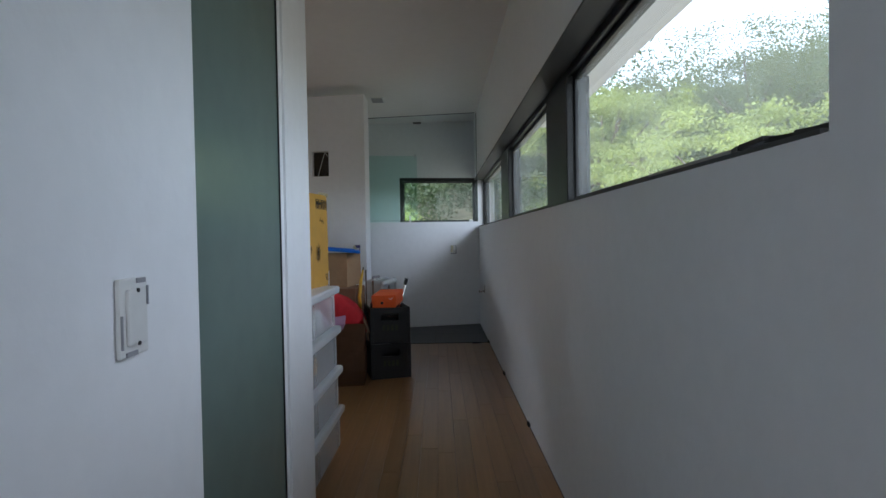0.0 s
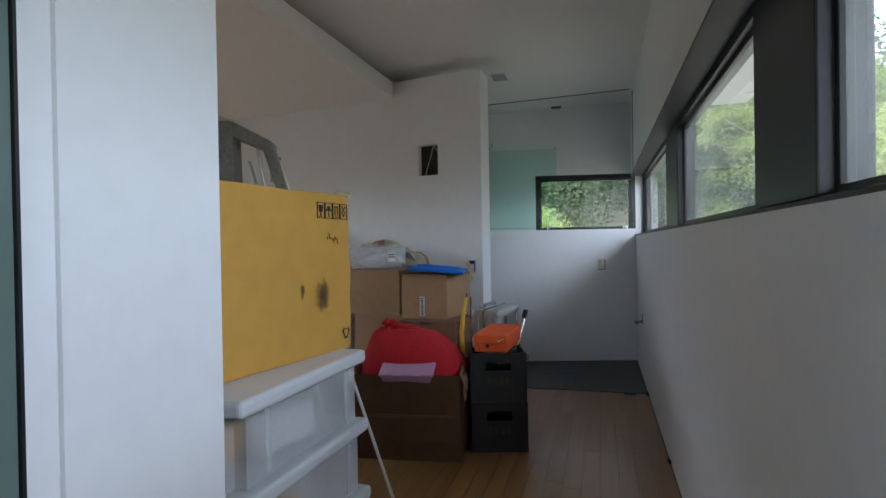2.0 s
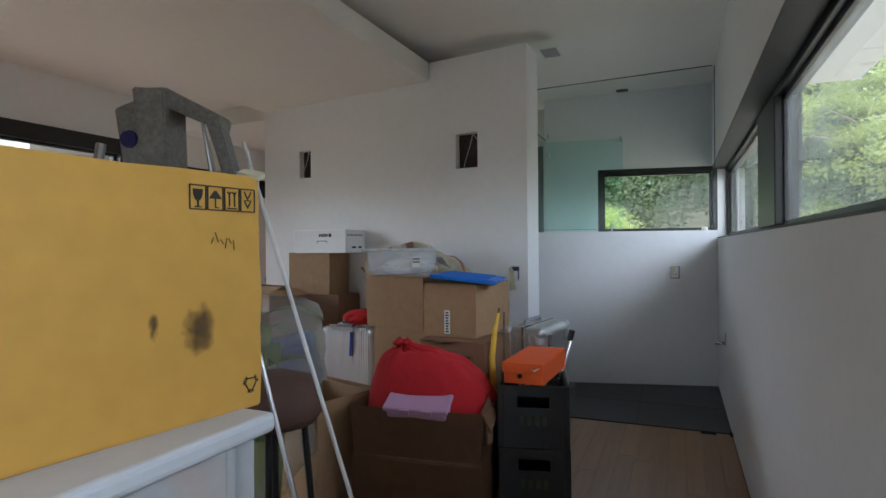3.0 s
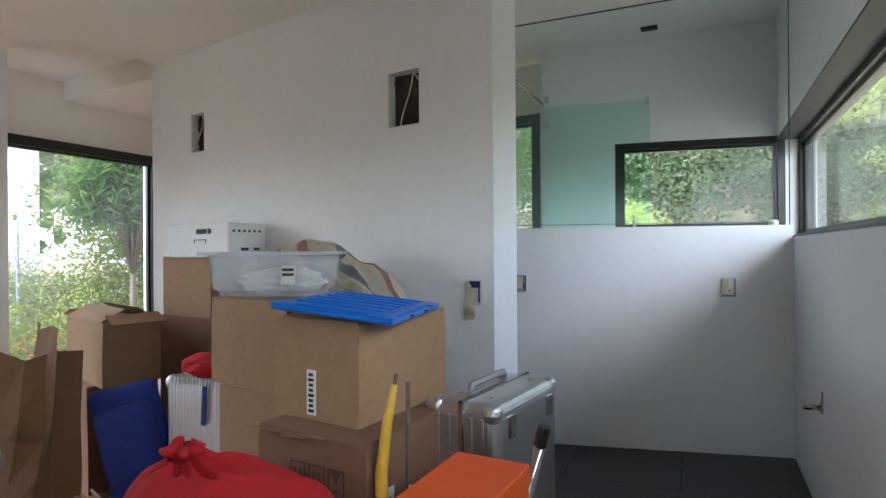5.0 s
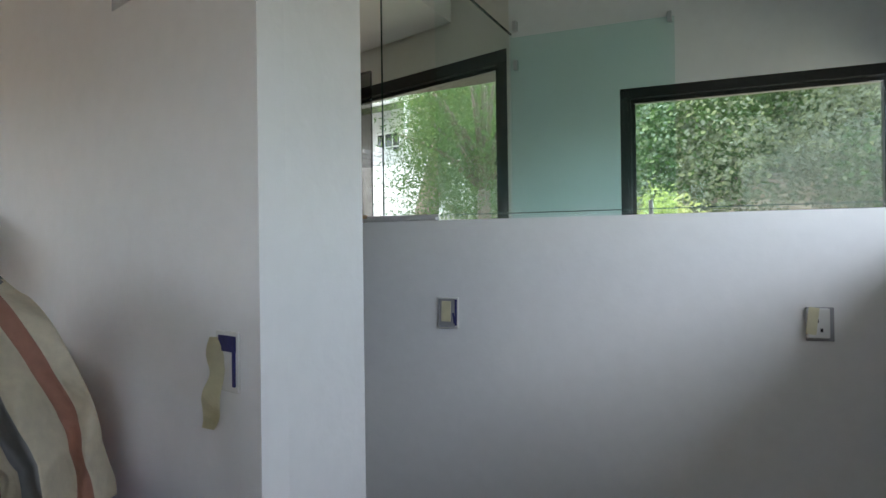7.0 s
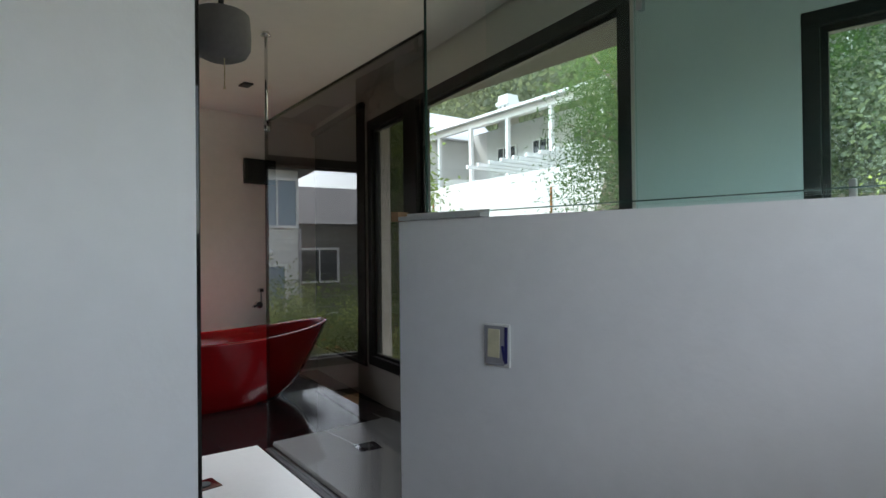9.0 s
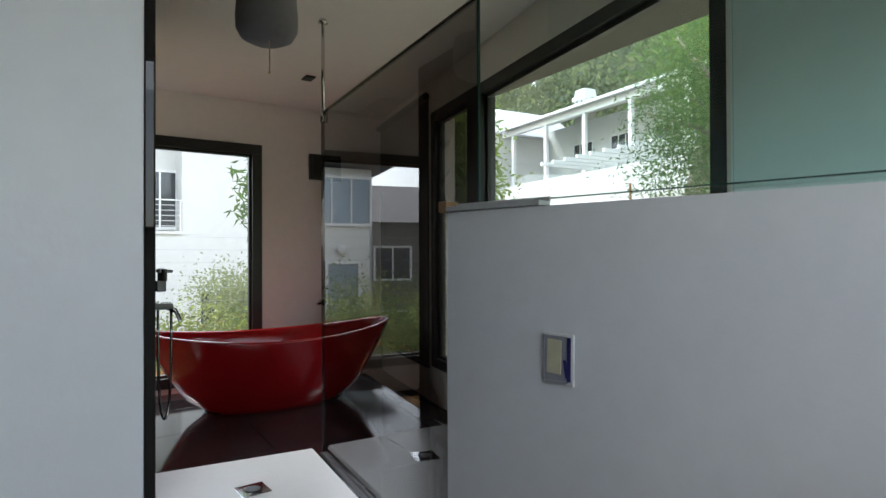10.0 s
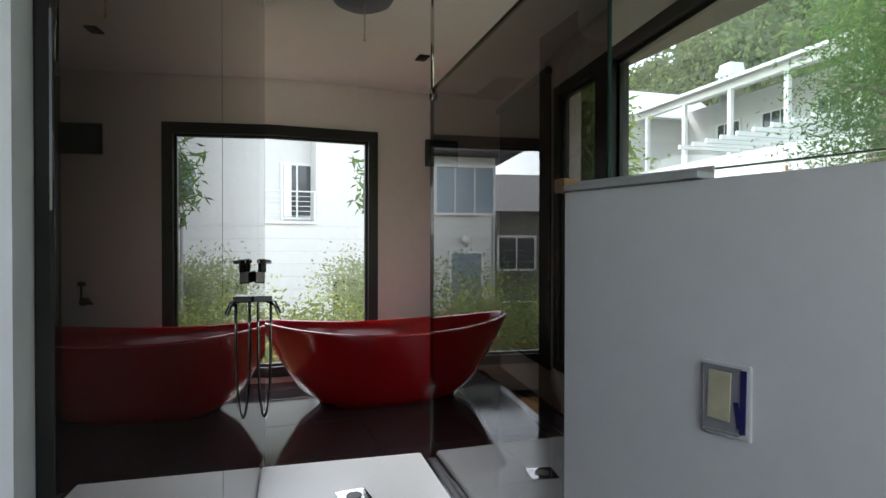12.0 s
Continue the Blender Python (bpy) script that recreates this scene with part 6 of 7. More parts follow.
bm = bmesh.new()
ticks = sorted({round(sg * (abs(k) ** 2.1) * 0.11, 2) for k in range(0, 62) for sg in (-1, 1)})
grid = {}
for i, x in enumerate(ticks):
    for j, y in enumerate(ticks):
        grid[i, j] = bm.verts.new((x - 2, y + 4, rise(x - 2, y + 4)))
for i in range(len(ticks) - 1):
    for j in range(len(ticks) - 1):
        bm.faces.new((grid[i, j], grid[i + 1, j], grid[i + 1, j + 1], grid[i, j + 1]))
for v in [v for v in bm.verts if -5.6 < v.co.x < 1.2 and -3.2 < v.co.y < 9.3]:
    v.co.z = -0.6
solid("ground", bm, M["soil"], "garden ground rising to a wooded hill", "ground", "structure", smooth=True)


def leaf_mesh(name, centres, normals_seed, size, mat, long=1.8, curl=0.25):
    """Many small leaves, each a bent quad pair, at the given centres."""
    rng = np.random.default_rng(normals_seed)
    n = len(centres)
    c = np.asarray(centres, float)
    d = rng.normal(size=(n, 3)) * (1, 1, 0.7)
    d[:, 2] -= 0.35
    d /= np.linalg.norm(d, axis=1)[:, None]
    r = rng.normal(size=(n, 3))
    s = np.cross(d, r)
    s /= np.linalg.norm(s, axis=1)[:, None] + 1e-9
    nn = np.cross(d, s)
    L = size * rng.uniform(0.6, 1.3, n)[:, None]
    W = L / long * 0.5
    a, b = c - d * L / 2, c + d * L / 2
    p, q, mid = c + s * W + nn * L * curl * 0.3, c - s * W + nn * L * curl * 0.3, c
    verts = np.stack([a, p, b, q], 1).reshape(-1, 3)
    faces = [(4 * i, 4 * i + 1, 4 * i + 2, 4 * i + 3) for i in range(n)]
    me = bpy.data.meshes.new(name)
    me.from_pydata(verts.tolist(), [], faces)
    me.materials.append(mat)
    return me


def clumps(rng, centre, radii, count, per, spread):
    """Leaf centres in uneven clumps near the skin of an ellipsoid crown."""
    u = rng.normal(size=(count, 3))
    u /= np.linalg.norm(u, axis=1)[:, None]
    k = u * np.asarray(radii) * rng.uniform(0.45, 1.08, count)[:, None] + np.asarray(centre)
    pts = k[:, None, :] + rng.normal(size=(count, per, 3)) * np.asarray(spread)
    return pts.reshape(-1, 3), k


def tree(name, base, height, crown, label, mat, seed, count=90, per=60, leaf=0.16, spread=(0.35, 0.35, 0.22), lean=(0, 0), trunk=0.14, weep=0.0, long=2.2):
    t = thing(name, base, label, "tree")
    rng = np.random.default_rng(seed)
    cc = np.array((lean[0], lean[1], height - crown[2] * 0.8))
    pts, k = clumps(rng, cc, crown, count, int(per * 2.2), spread)
    if weep:
        pts[:, 2] -= rng.uniform(0, weep, len(pts)) * np.clip(np.linalg.norm((pts - cc)[:, :2], axis=1) / max(crown[0], 0.1), 0.2, 1.2)
    bm = bmesh.new()
    fork = Vector((lean[0] * 0.6, lean[1] * 0.6, height * 0.45))
    tube(bm, [(0, 0, -0.3), (lean[0] * 0.2, lean[1] * 0.2, height * 0.2), fork], [trunk * 1.25, trunk, trunk * 0.75], 10)
    part("trunk", bm, M["bark"], t, smooth=True)
    bm = bmesh.new()
    for i in range(0, count, max(1, count // 16)):
        e = Vector(k[i])
        midp = fork.lerp(e, 0.5) + Vector((0, 0, 0.12 * height * 0.3))
        tube(bm, [fork, midp, e], [trunk * 0.5, trunk * 0.28, trunk * 0.08], 6)
    part("limbs", bm, M["bark"], t, smooth=True)
    ob = new("crown", leaf_mesh("crown", pts, seed + 1, leaf * 0.62, M[mat], long))
    ob.parent = t
    return t


# east: pale green canopy outside the ribbon window
tree("tree", (5.6, 10.6, rise(5.6, 10.6)), 3.9, (2.6, 2.6, 1.3), "broad pale green garden tree", "leaf_light", 1, 150, 70, 0.16, (0.19, 0.19, 0.07))
tree("tree", (4.4, 14.8, rise(4.4, 14.8)), 4.4, (2.2, 2.2, 1.5), "pale green tree further along the slope", "leaf_light", 2, 110, 60, 0.17, (0.2, 0.2, 0.09))
tree("tree", (9.5, 17.0, rise(9.5, 17)), 6.0, (3.4, 3.2, 2.2), "hazy grey green tree on the slope", "leaf_grey", 3, 150, 140, 0.15, (0.3, 0.3, 0.2))
tree("tree", (13.0, 13.0, rise(13, 13)), 5.5, (3.4, 3.2, 2.2), "grey green tree beyond the garden", "leaf_grey", 4, 150, 140, 0.15, (0.3, 0.3, 0.2))
tree("tree", (4.2, 21.0, rise(4.2, 21)), 6.5, (3.2, 3.2, 2.6), "dark green tree on the hillside", "leaf", 5, 110, 60, 0.26, (0.5, 0.5, 0.4))
tree("tree", (15.0, 24.0, rise(15, 24)), 6.0, (4.2, 4.2, 2.4), "tall hazy tree on the hill", "leaf_grey", 6, 150, 140, 0.20, (0.38, 0.38, 0.28))
# north: weeping trees before the hill
tree("weeping_tree", (-5.95, 15.2, rise(-5.95, 15.2)), 5.8, (1.05, 1.15, 1.6), "weeping light green tree with a leaning trunk", "leaf_olive", 7, 130, 120, 0.10, (0.17, 0.17, 0.25), (1.25, -0.4), 0.24, 2.6, 4.0)
tree("weeping_tree", (-3.2, 12.4, rise(-3.2, 12.4)), 4.3, (1.4, 1.2, 1.3), "weeping willow with hanging thin leaves", "leaf_dark", 8, 110, 110, 0.11, (0.18, 0.18, 0.25), (0, 0), 0.12, 2.2, 4.0)
tree("tree", (-0.9, 12.6, rise(-0.9, 12.6)), 1.6, (0.5, 0.5, 0.5), "small bright green shrub tree", "leaf_light", 9, 40, 50, 0.10, (0.12, 0.12, 0.12), trunk=0.04)
# west: trees round the bath window
tree("tree", (-8.6, 11.2, rise(-8.6, 11.2)), 4.0, (1.7, 1.7, 1.5), "leafy green garden tree by the fence", "leaf", 10, 110, 70, 0.17, (0.28, 0.28, 0.22))
tree("tree", (-11.0, 9.6, rise(-11, 9.6)), 1.7, (1.3, 1.3, 0.7), "grey green olive-like shrub", "leaf_grey", 11, 90, 60, 0.13, (0.25, 0.25, 0.2), trunk=0.06)
tree("tree", (-6.75, 8.75, rise(-6.7, 8.7)), 3.3, (0.75, 0.75, 0.65), "slim tree with long drooping leaves", "leaf_dark", 12, 46, 60, 0.30, (0.16, 0.16, 0.16), trunk=0.05, weep=0.35, long=5.0)
tree("bamboo", (-5.15, 9.75, rise(-5.1, 9.75)), 3.9, (0.42, 0.36, 1.5), "leafy bamboo beside the bathroom window", "leaf", 13, 80, 60, 0.24, (0.12, 0.12, 0.28), trunk=0.05, weep=0.6, long=5.0)


def shrubs(name, spots, label, mat, seed, leaf, per, spread, high):
    rng = np.random.default_rng(seed)
    pts = []
    for x, y, h in spots:
        z = rise(x, y)
        u = rng.uniform(0, 1, per)
        off = rng.normal(size=(per, 2)) * spread * (0.4 + 0.6 * np.sqrt(u))[:, None]
        pts.append(np.stack([x + off[:, 0], y + off[:, 1], z + h * u * rng.uniform(0.6, 1.0, per)], 1))
    ob = new(name, leaf_mesh(name, np.concatenate(pts), seed, leaf, M[mat], 2.4))
    return tagged(ob, label, "shrub", kind="stuff")


rnd = random.Random(21)
shrubs("shrub_bed", [(rnd.uniform(-9.2, -6.1), rnd.uniform(2.0, 12.5), rnd.uniform(0.65, 1.35)) for _ in range(230)], "yellow green garden shrubs below the window", "leaf_olive", 31, 0.085, 300, 0.22, 1)
shrubs("shrub_bed", [(rnd.uniform(-9.0, -7.0), rnd.uniform(3.0, 11.5), rnd.uniform(1.2, 1.75)) for _ in range(46)], "thin tall green stems among the shrubs", "leaf_light", 37, 0.06, 150, 0.10, 1)
shrubs("shrub_bed", [(rnd.uniform(-8.0, -5.9), rnd.uniform(2.0, 12.5), rnd.uniform(0.5, 1.05)) for _ in range(90)], "rusty low plants among the shrubs", "leaf_red", 32, 0.07, 200, 0.22, 1)
shrubs("shrub_bed", [(rnd.uniform(-10.5, -7.0), rnd.uniform(1.0, 12.5), rnd.uniform(0.5, 1.2)) for _ in range(90)], "green shrubs along the fence", "leaf", 33, 0.07, 320, 0.25, 1)
shrubs("shrub_bed", [(rnd.uniform(-10.6, -8.8), rnd.uniform(9.3, 12.5), rnd.uniform(1.5, 2.6)) for _ in range(30)], "tall green shrubs in the garden corner", "leaf_olive", 38, 0.09, 500, 0.33, 1)
shrubs("shrub_bed", [(rnd.uniform(-6.5, -2.0), rnd.uniform(9.6, 11.5), rnd.uniform(0.6, 1.4)) for _ in range(40)], "bright shrubs outside the north window", "leaf_light", 34, 0.08, 130, 0.22, 1)
shrubs("shrub_bed", [(rnd.uniform(-28, -8), rnd.uniform(25.5, 27.2), rnd.uniform(1.0, 2.4)) for _ in range(26)], "roses and shrubs before the veranda", "leaf_light", 35, 0.16, 130, 0.6, 1)

shrubs("shrub_bed", [(rnd.uniform(-14.5, -11.5), rnd.uniform(-1.0, 6.2), rnd.uniform(1.2, 2.4)) for _ in range(60)], "green shrubs before the neighbouring house", "leaf", 36, 0.10, 170, 0.3, 1)


def woods(name, x0, x1, y0, y1, count, mat, seed, size, high, leaves=150):
    rng = np.random.default_rng(seed)
    pts = []
    for _ in range(count):
        x, y = rng.uniform(x0, x1), rng.uniform(y0, y1)
        h, r = high * rng.uniform(0.6, 1.25), high * rng.uniform(0.26, 0.46)
        z, n = rise(x, y), leaves
        u = rng.normal(size=(n, 3))
        u /= np.linalg.norm(u, axis=1)[:, None]
        pts.append(np.array((x, y, z + h * 0.55)) + u * np.array((r, r, h * 0.5)) * rng.uniform(0.7, 1.08, n)[:, None])
    ob = new(name, leaf_mesh(name, np.concatenate(pts), seed, size, M[mat], 1.5))
    return tagged(ob, "dense green wood covering the hillside", "wood", kind="stuff")


# some hillside woods carry the air's haze in their leaf colour
woods("far_woods", -6, 4, 16.5, 34, 80, "leaf_dark", 41, 0.11, 3.4, 1900)
woods("far_woods", -5, 4, 15.5, 30, 40, "leaf_haze_tint", 46, 0.09, 3.0, 1900)
woods("far_woods", 4, 14, 16.5, 34, 60, "leaf", 47, 0.10, 3.4, 1900)
woods("far_woods", 4, 16, 15.5, 30, 45, "leaf_grey", 42, 0.09, 3.0, 1900)
woods("far_woods", -75, 0, 41, 100, 420, "leaf_haze_tint", 43, 0.6, 8, 260)
woods("far_woods", 18, 70, 20, 80, 150, "leaf_grey", 44, 0.8, 6)
woods("far_woods", -50, -22, 2, 16, 40, "leaf_dark", 45, 0.8, 5)


def far_window(parent, c, w, h, axis, pane="dark_pane", bars=(2, 3)):
    """A framed window on a facade; axis: the way along the wall, 'x' or 'y'."""
    win = new("window")
    win.parent = parent
    win.matrix_local = pose(*c, 0, 0, 0 if axis == "x" else 90)
    bm = bmesh.new()
    box(bm, (0, 0.0, 0), (w, 0.05, h))
    part("pane", bm, M[pane], win)
    bm = bmesh.new()
    for x in (-w / 2, w / 2):
        box(bm, (x, -0.03, 0), (0.08, 0.1, h + 0.08))
    for z in (-h / 2, h / 2):
        box(bm, (0, -0.03, z), (w - 0.08, 0.1, 0.08))
    for i in range(1, bars[0]):
        box(bm, (-w / 2 + w * i / bars[0], -0.03, 0), (0.05, 0.07, h - 0.08))
    for i in range(1, bars[1]):
        box(bm, (0, -0.035, -h / 2 + h * i / bars[1]), (w - 0.08, 0.06, 0.05))
    part("frame", bm, M["white"], win)
    return win


# white veranda house up the slope
def veranda_house():
    t = thing("veranda_house", (-25.6, 28.1, 0), "white colonial house with a long posted veranda", "house", -4.8)
    F, E, n = 5.25, 8.45, 9
    bm = bmesh.new()
    box(bm, (13.5, 3.6, (F + E) / 2 + 0.2), (33, 0.3, E - F + 0.6))
    part("wall", bm, M["render"], t)
    bm = bmesh.new()
    prism(bm, [(-0.6, -0.2), (28, -0.2), (28, 3.5), (-0.6, 3.5)], F - 0.4, F)
    part("veranda_floor", bm, M["render"], t)
    for i in range(n):
        bm = bmesh.new()
        box(bm, (3.0 * i, 0, (F + E) / 2), (0.2, 0.2, E - F), bevel=0.02)
        part("post", bm, M["white"], t)
    bm = bmesh.new()
    box(bm, (13.0, 0, E - 0.08), (28.0, 0.24, 0.32))
    part("beam", bm, M["white"], t)
    bm = bmesh.new()
    rows = [(-0.6, E + 0.15), (3.6, E + 1.15), (6.5, E + 2.3), (6.7, E + 2.2), (3.7, E + 0.95), (-0.6, E + 0.02)]
    lo, hi = [bm.verts.new((-0.9, y, z)) for y, z in rows], [bm.verts.new((29, y, z)) for y, z in rows]
    bm.faces.new(lo), bm.faces.new(hi[::-1])
    for i in range(6):
        bm.faces.new((lo[i], lo[(i + 1) % 6], hi[(i + 1) % 6], hi[i]))
    rf = part("roof", bm, M["pale_roof"], t)
    bm = bmesh.new()
    box(bm, (1.5, 4.2, E + 1.4), (0.9, 0.9, 2.0))
    box(bm, (1.5, 4.2, E + 2.1), (1.1, 1.1, 0.22))
    box(bm, (1.5, 4.2, E + 2.45), (0.85, 0.85, 0.35))
    ch = part("chimney", bm, M["render"], rf)
    bm = bmesh.new()
    for x in (1.3, 1.7):
        box(bm, (x, 3.74, E + 1.8), (0.14, 0.03, 0.26))
    part("flue_openings", bm, M["dark_pane"], ch)
    for i in range(8):
        far_window(t, (2.2 + 3.0 * i, 3.42, F + 1.7), 1.6, 1.5, "x", bars=(3, 2))
    # gabled wing
    bm = bmesh.new()
    prism(bm, [(-6.8, -1.8), (-1.2, -1.8), (-1.2, 6), (-6.8, 6)], 2.6, E)
    v = [bm.verts.new(p) for p in ((-6.8, -1.8, E), (-1.2, -1.8, E), (-4.0, -1.8, E + 2.2), (-6.8, 6, E), (-1.2, 6, E), (-4.0, 6, E + 2.2))]
    for f in ((0, 1, 2), (3, 5, 4), (0, 2, 5, 3), (1, 4, 5, 2)):
        bm.faces.new([v[i] for i in f])
    part("gable_wing", bm, M["render"], t)
    for sx in (-1, 1):
        bm = bmesh.new()
        box(bm, (-4.0 + sx * 1.5, 2.0, E + 1.2), (3.7, 8.4, 0.14), ry=sx * 38)
        part("wing_roof", bm, M["pale_roof"], rf)
    for x in (-5.5, -2.8):
        far_window(t, (x, -1.83, F + 1.1), 1.1, 1.6, "x")
    far_window(t, (9.5, -1.2, 3.9), 1.9, 1.5, "x", bars=(4, 3))
    bm = bmesh.new()
    prism(bm, [(7.6, -1.15), (20, -1.15), (20, 0.2), (7.6, 0.2)], 2.4, F - 0.42)
    part("lower_wall", bm, M["render"], t)
    for k in range(9):
        bm = bmesh.new()
        box(bm, (7.5 + k * 0.75, -2.4, F - 0.05), (0.12, 3.0, 0.16))
        part("pergola_beam", bm, M["white"], t)
    bm = bmesh.new()
    prism(bm, [(-9, -5.4), (24, -5.4), (24, -5.0), (-9, -5.0)], 0.4, F - 1.15)
    part("retaining_wall", bm, M["render"], t, "cream garden wall")
    for k in range(5):
        bm = bmesh.new()
        box(bm, (-7 + k * 7, -5.43, 2.9), (0.06, 0.05, 1.3))
        part("wall_stain", bm, M["leaf_red"], t, "rusty streak")
veranda_house()


# white two-storey house west of the bath window
def west_house():
    t = thing("white_house", (-18, 0, 0), "white rendered two-storey house with balcony", "house")
    g = -1.9
    bm = bmesh.new()
    prism(bm, [(-6, 5.51), (-1.2, 5.51), (-1.2, 9.0), (0.0, 9.0), (0.0, 14.0), (-6, 14.0)], 1.862, 6.2)
    prism(bm, [(-6, 5.51), (0.0, 5.51), (0.0, 14.0), (-6, 14.0)], g, 1.86)
    prism(bm, [(-6, 2.75), (0.4, 2.75), (0.4, 5.5), (-6, 5.5)], g, 4.0)
    part("wall", bm, M["render"], t)
    bm = bmesh.new()
    box(bm, (-0.54, 7.26, 1.905), (1.28, 3.46, 0.085))
    bal = part("balcony", bm, M["render"], t)
    bm = bmesh.new()
    for y in (5.85, 6.9, 8.0, 8.95):
        tube(bm, [(0.05, y, 1.94), (0.05, y, 2.85)], 0.022, 6)
    for z in (2.1, 2.25, 2.4, 2.55, 2.7, 2.85):
        tube(bm, [(0.05, 5.8, z), (0.05, 9.0, z)], 0.022 if z > 2.8 else 0.009, 6)
    part("railing", bm, M["white"], bal)
    for c, w, h, pane, bars in (((-1.17, 8.55, 2.95), 0.95, 1.75, "dark_pane", (2, 1)),
                                ((0.03, 11.7, 3.15), 1.5, 1.05, "blue_pane", (1, 1)), ((0.43, 3.75, 2.95), 1.9, 1.5, "blue_pane", (3, 1)),
                                ((0.43, 3.7, -0.3), 1.05, 2.6, "blue_pane", (1, 2)), ((0.03, 9.9, -0.4), 0.9, 1.2, "dark_pane", (2, 1))):
        far_window(t, c, w, h, "y", pane, bars)
    bm = bmesh.new()
    box(bm, (0.012, 7.2, 0.75), (0.03, 0.32, 0.36), bevel=0.01)
    part("meter_box", bm, M["lamp"], t, "small grey wall box")
    bm = bmesh.new()
    box(bm, (-1.08, 8.25, 2.95), (0.04, 0.24, 1.65))
    part("curtain", bm, M["tray"], t, "white curtain")
    bm = bmesh.new()
    box(bm, (-2.9, 9.9, 6.3), (7.0, 8.9, 0.2))
    box(bm, (-2.5, 3.9, 4.08), (7.4, 3.6, 0.16), ry=-1.5)
    part("roof", bm, M["roof"], t)
    bm = bmesh.new()
    bmesh.ops.create_uvsphere(bm, u_segments=16, v_segments=10, radius=0.16, matrix=Matrix.Translation((0.55, 3.75, 1.40)))
    part("globe_lamp", bm, M["white"], t, "white globe wall lamp", True)
west_house()


def dark_house(base, rz, label):
    t = thing("neighbour_house", base, label, "house", rz)
    bm = bmesh.new()
    box(bm, (0, 0, 1.5), (7, 9, 6))
    part("wall", bm, M["eave"], t)
    bm = bmesh.new()
    v = [bm.verts.new(p) for p in ((-4.2, -5.2, 4.5), (4.2, -5.2, 4.5), (4.2, 5.2, 4.5), (-4.2, 5.2, 4.5), (0, -5.2, 6.4), (0, 5.2, 6.4))]
    for f in ((0, 1, 4), (2, 3, 5), (0, 4, 5, 3), (1, 2, 5, 4), (0, 3, 2, 1)):
        bm.faces.new([v[i] for i in f])
    part("roof", bm, M["roof"], t)
    for y in (-2.6, 0.4, 3.0):
        far_window(t, (3.53, y, 2.9), 1.5, 1.3, "y", "dark_pane", (2, 1))
        far_window(t, (3.53, y, 0.2), 1.5, 1.6, "y", "dark_pane", (2, 1))
dark_house((-24.6, -2.4, -2.0), 3, "dark brown neighbouring house with a pitched roof")
dark_house((-19, -17.5, -1.4), 14, "far dark house behind the garden")

# electric fence on the garden's edge
t = thing("wire_fence", (-9.6, 0, 0), "electric garden fence of thin wires on poles", "fence")
for y in (1.5, 5.2, 8.9, 12.6):
    bm = bmesh.new()
    z = rise(-9.6, y)
    tube(bm, [(0, y, z), (0, y, 1.75)], 0.022, 8)
    for k in range(7):
        tube(bm, [(0, y, 0.35 + k * 0.2), (0.06, y, 0.35 + k * 0.2)], 0.018, 6)
    part("post", bm, M["lamp"], t)
for k in range(7):
    bm = bmesh.new()
    tube(bm, [(0.055, y, 0.35 + k * 0.2 - 0.02 * math.sin(y)) for y in (1.5, 5.2, 8.9, 12.6)], 0.002, 5)
    part("wire", bm, M["lamp"], t)
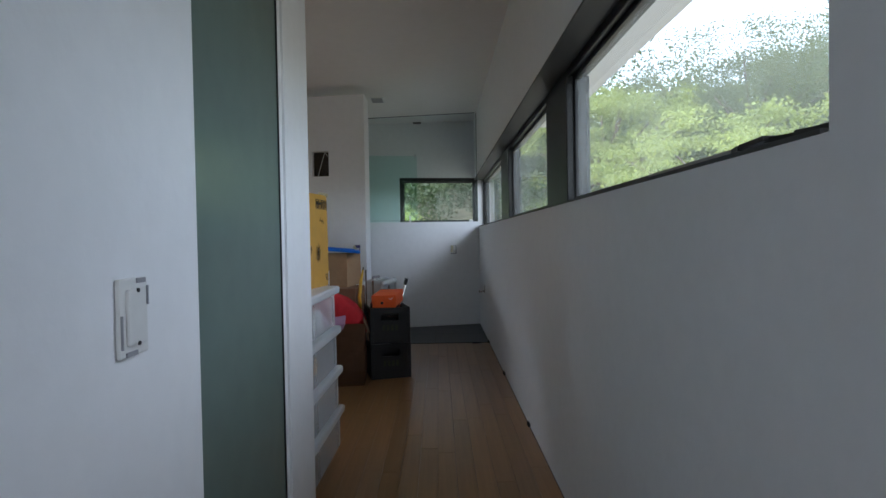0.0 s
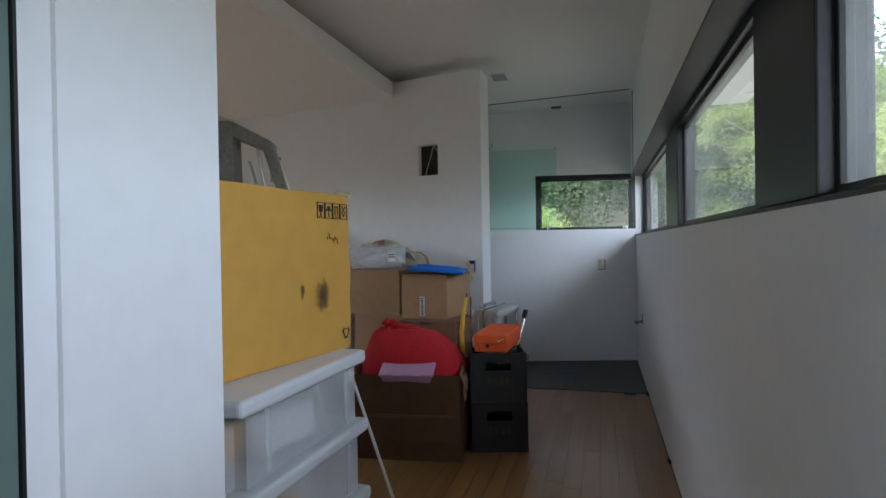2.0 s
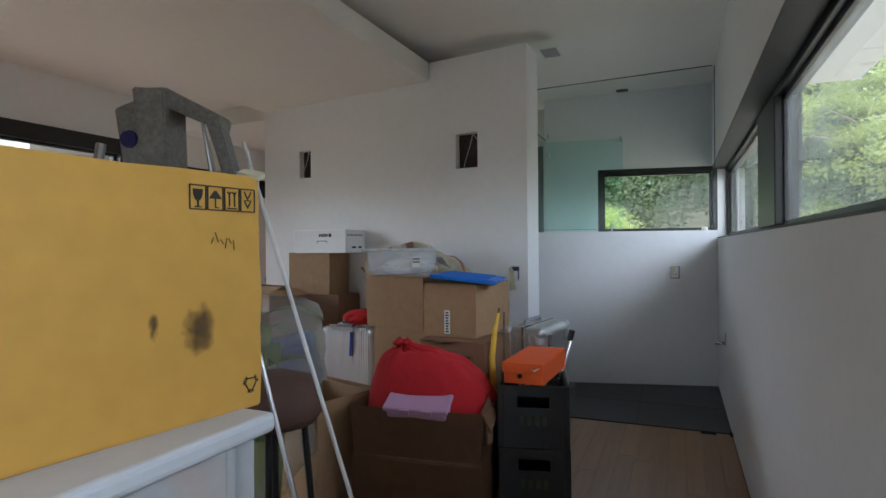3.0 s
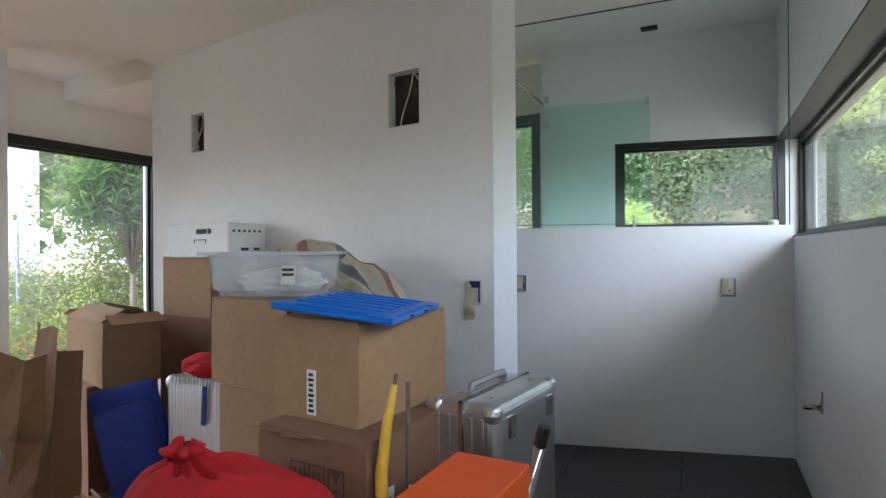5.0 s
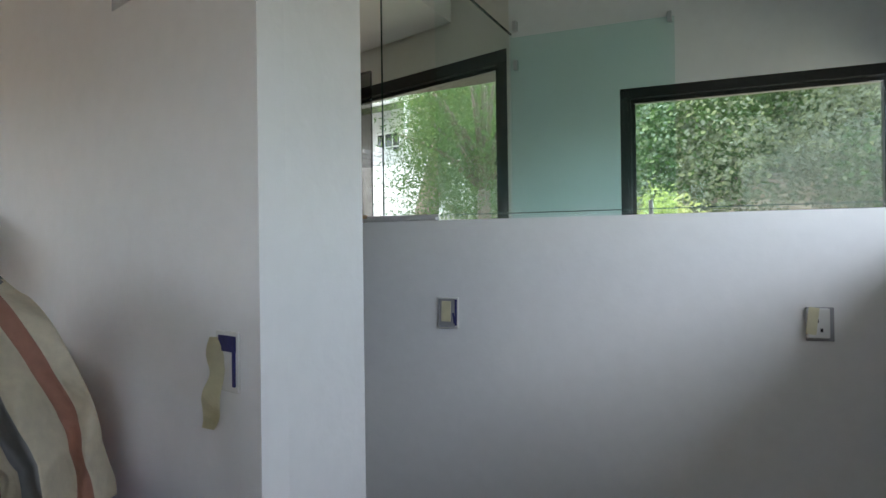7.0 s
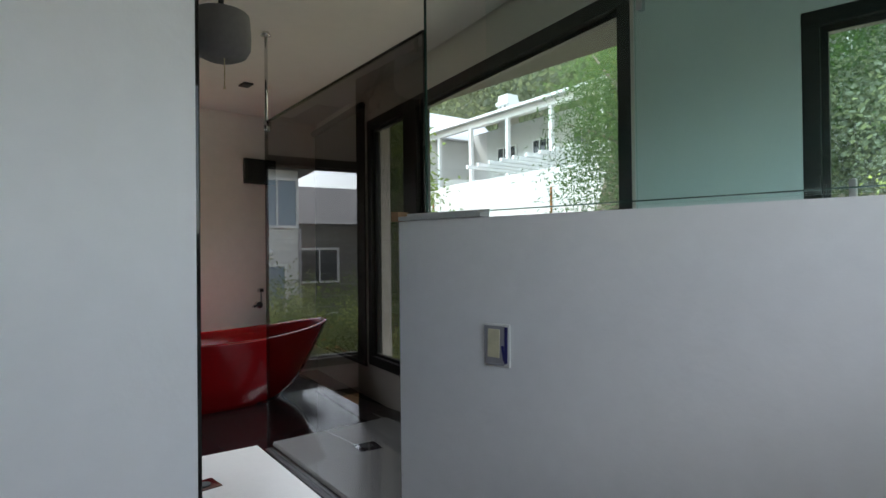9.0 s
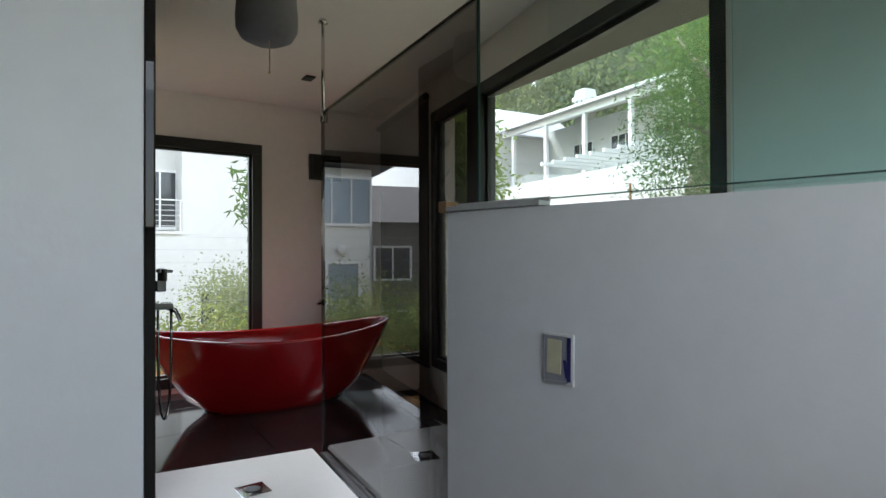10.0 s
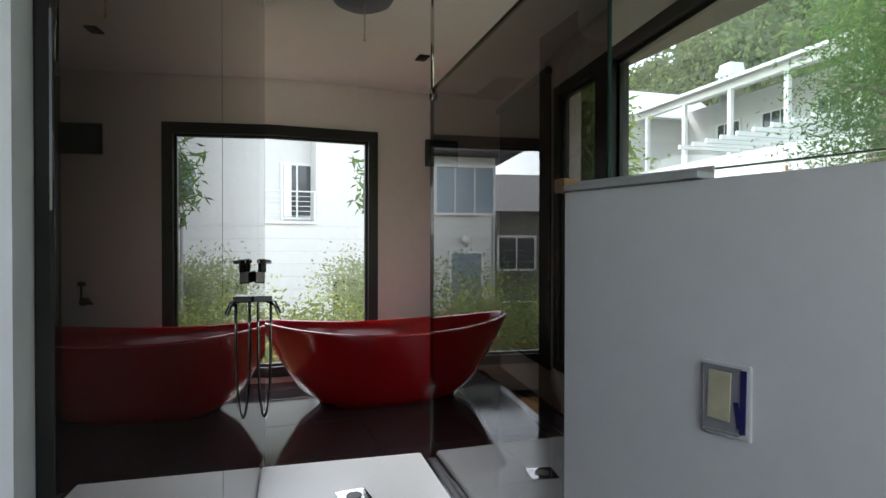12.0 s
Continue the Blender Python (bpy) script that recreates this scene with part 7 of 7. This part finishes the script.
# palisade further on
t = thing("palisade_fence", (-12.5, 0, 0), "grey steel palisade fence behind shrubs", "fence")
for k in range(26):
    bm = bmesh.new()
    y = -6.0 + k * 0.28
    prism(bm, [(-0.01, y - 0.035), (0.01, y - 0.035), (0.01, y + 0.035), (-0.01, y + 0.035)], rise(-12.5, y), 0.95)
    part("pale", bm, M["lamp"], t)
for z in (-0.5, 0.6):
    bm = bmesh.new()
    box(bm, (-0.03, -2.4, z), (0.03, 7.4, 0.05))
    part("rail", bm, M["lamp"], t)


# ---------- floor pieces ----------
planks = new("floor_planks")
tagged(planks, "warm brown glossy bamboo plank floor", "floor", kind="structure")
bm = bmesh.new()
PW, PL = 0.094, 1.25
box(bm, (0, 0, -0.01), (PW - 0.0012, PL - 0.0012, 0.02), bevel=0.0008)
plank_mesh = mesh_of("plank", bm, M["wood"])
rnd = random.Random(3)
for i in range(36):
    x = WR - 0.004 - PW / 2 - i * PW
    if x < -2.75:
        break
    y = -0.6 - rnd.uniform(0, PL)
    while y < 6.26:
        y1 = min(y + PL, 6.262)
        if y1 - y > 0.05:
            p = new("plank", plank_mesh)
            p.matrix_world = Matrix.Translation((x, (y + y1) / 2, 0)) @ Matrix.Diagonal((1, (y1 - y) / PL, 1, 1))
            p.parent = planks
        y += PL
bm = bmesh.new()
box(bm, (-3.7, 4.3, -0.01), (1.95, 4.4, 0.02))
box(bm, (0.0, -1.55, -0.0105), (1.04, 2.1, 0.02))
part("plain_boards", bm, M["wood"], planks)

slates = new("floor_tiles")
tagged(slates, "dark grey slate floor tiles by the half wall", "floor", kind="structure")
bm = bmesh.new()
box(bm, (0, 0, -0.01), (0.596, 0.596, 0.02), bevel=0.002)
tile_mesh = mesh_of("tile", bm, M["slate"])
for i in range(4):
    for j in range(4):
        p = new("tile", tile_mesh)
        p.matrix_world = Matrix.Translation((WR - 0.302 - i * 0.6, 6.57 + j * 0.6, 0.004))
        p.parent = slates
marbles = new("bath_tiles")
tagged(marbles, "polished black bathroom floor tiles", "floor", kind="structure")
bm = bmesh.new()
box(bm, (0, 0, -0.01), (0.597, 0.597, 0.02), bevel=0.0015)
mt = mesh_of("tile", bm, M["marble"])
for i in range(6):
    for j in range(4):
        x, y = -1.72 - i * 0.6, 6.97 + j * 0.6
        if x < -4.75 or y > 8.02 - 0.178 * (x + 1.12):
            continue
        p = new("tile", mt)
        p.matrix_world = pose(x, y, STEP, 0, 0, 0)
        p.parent = marbles
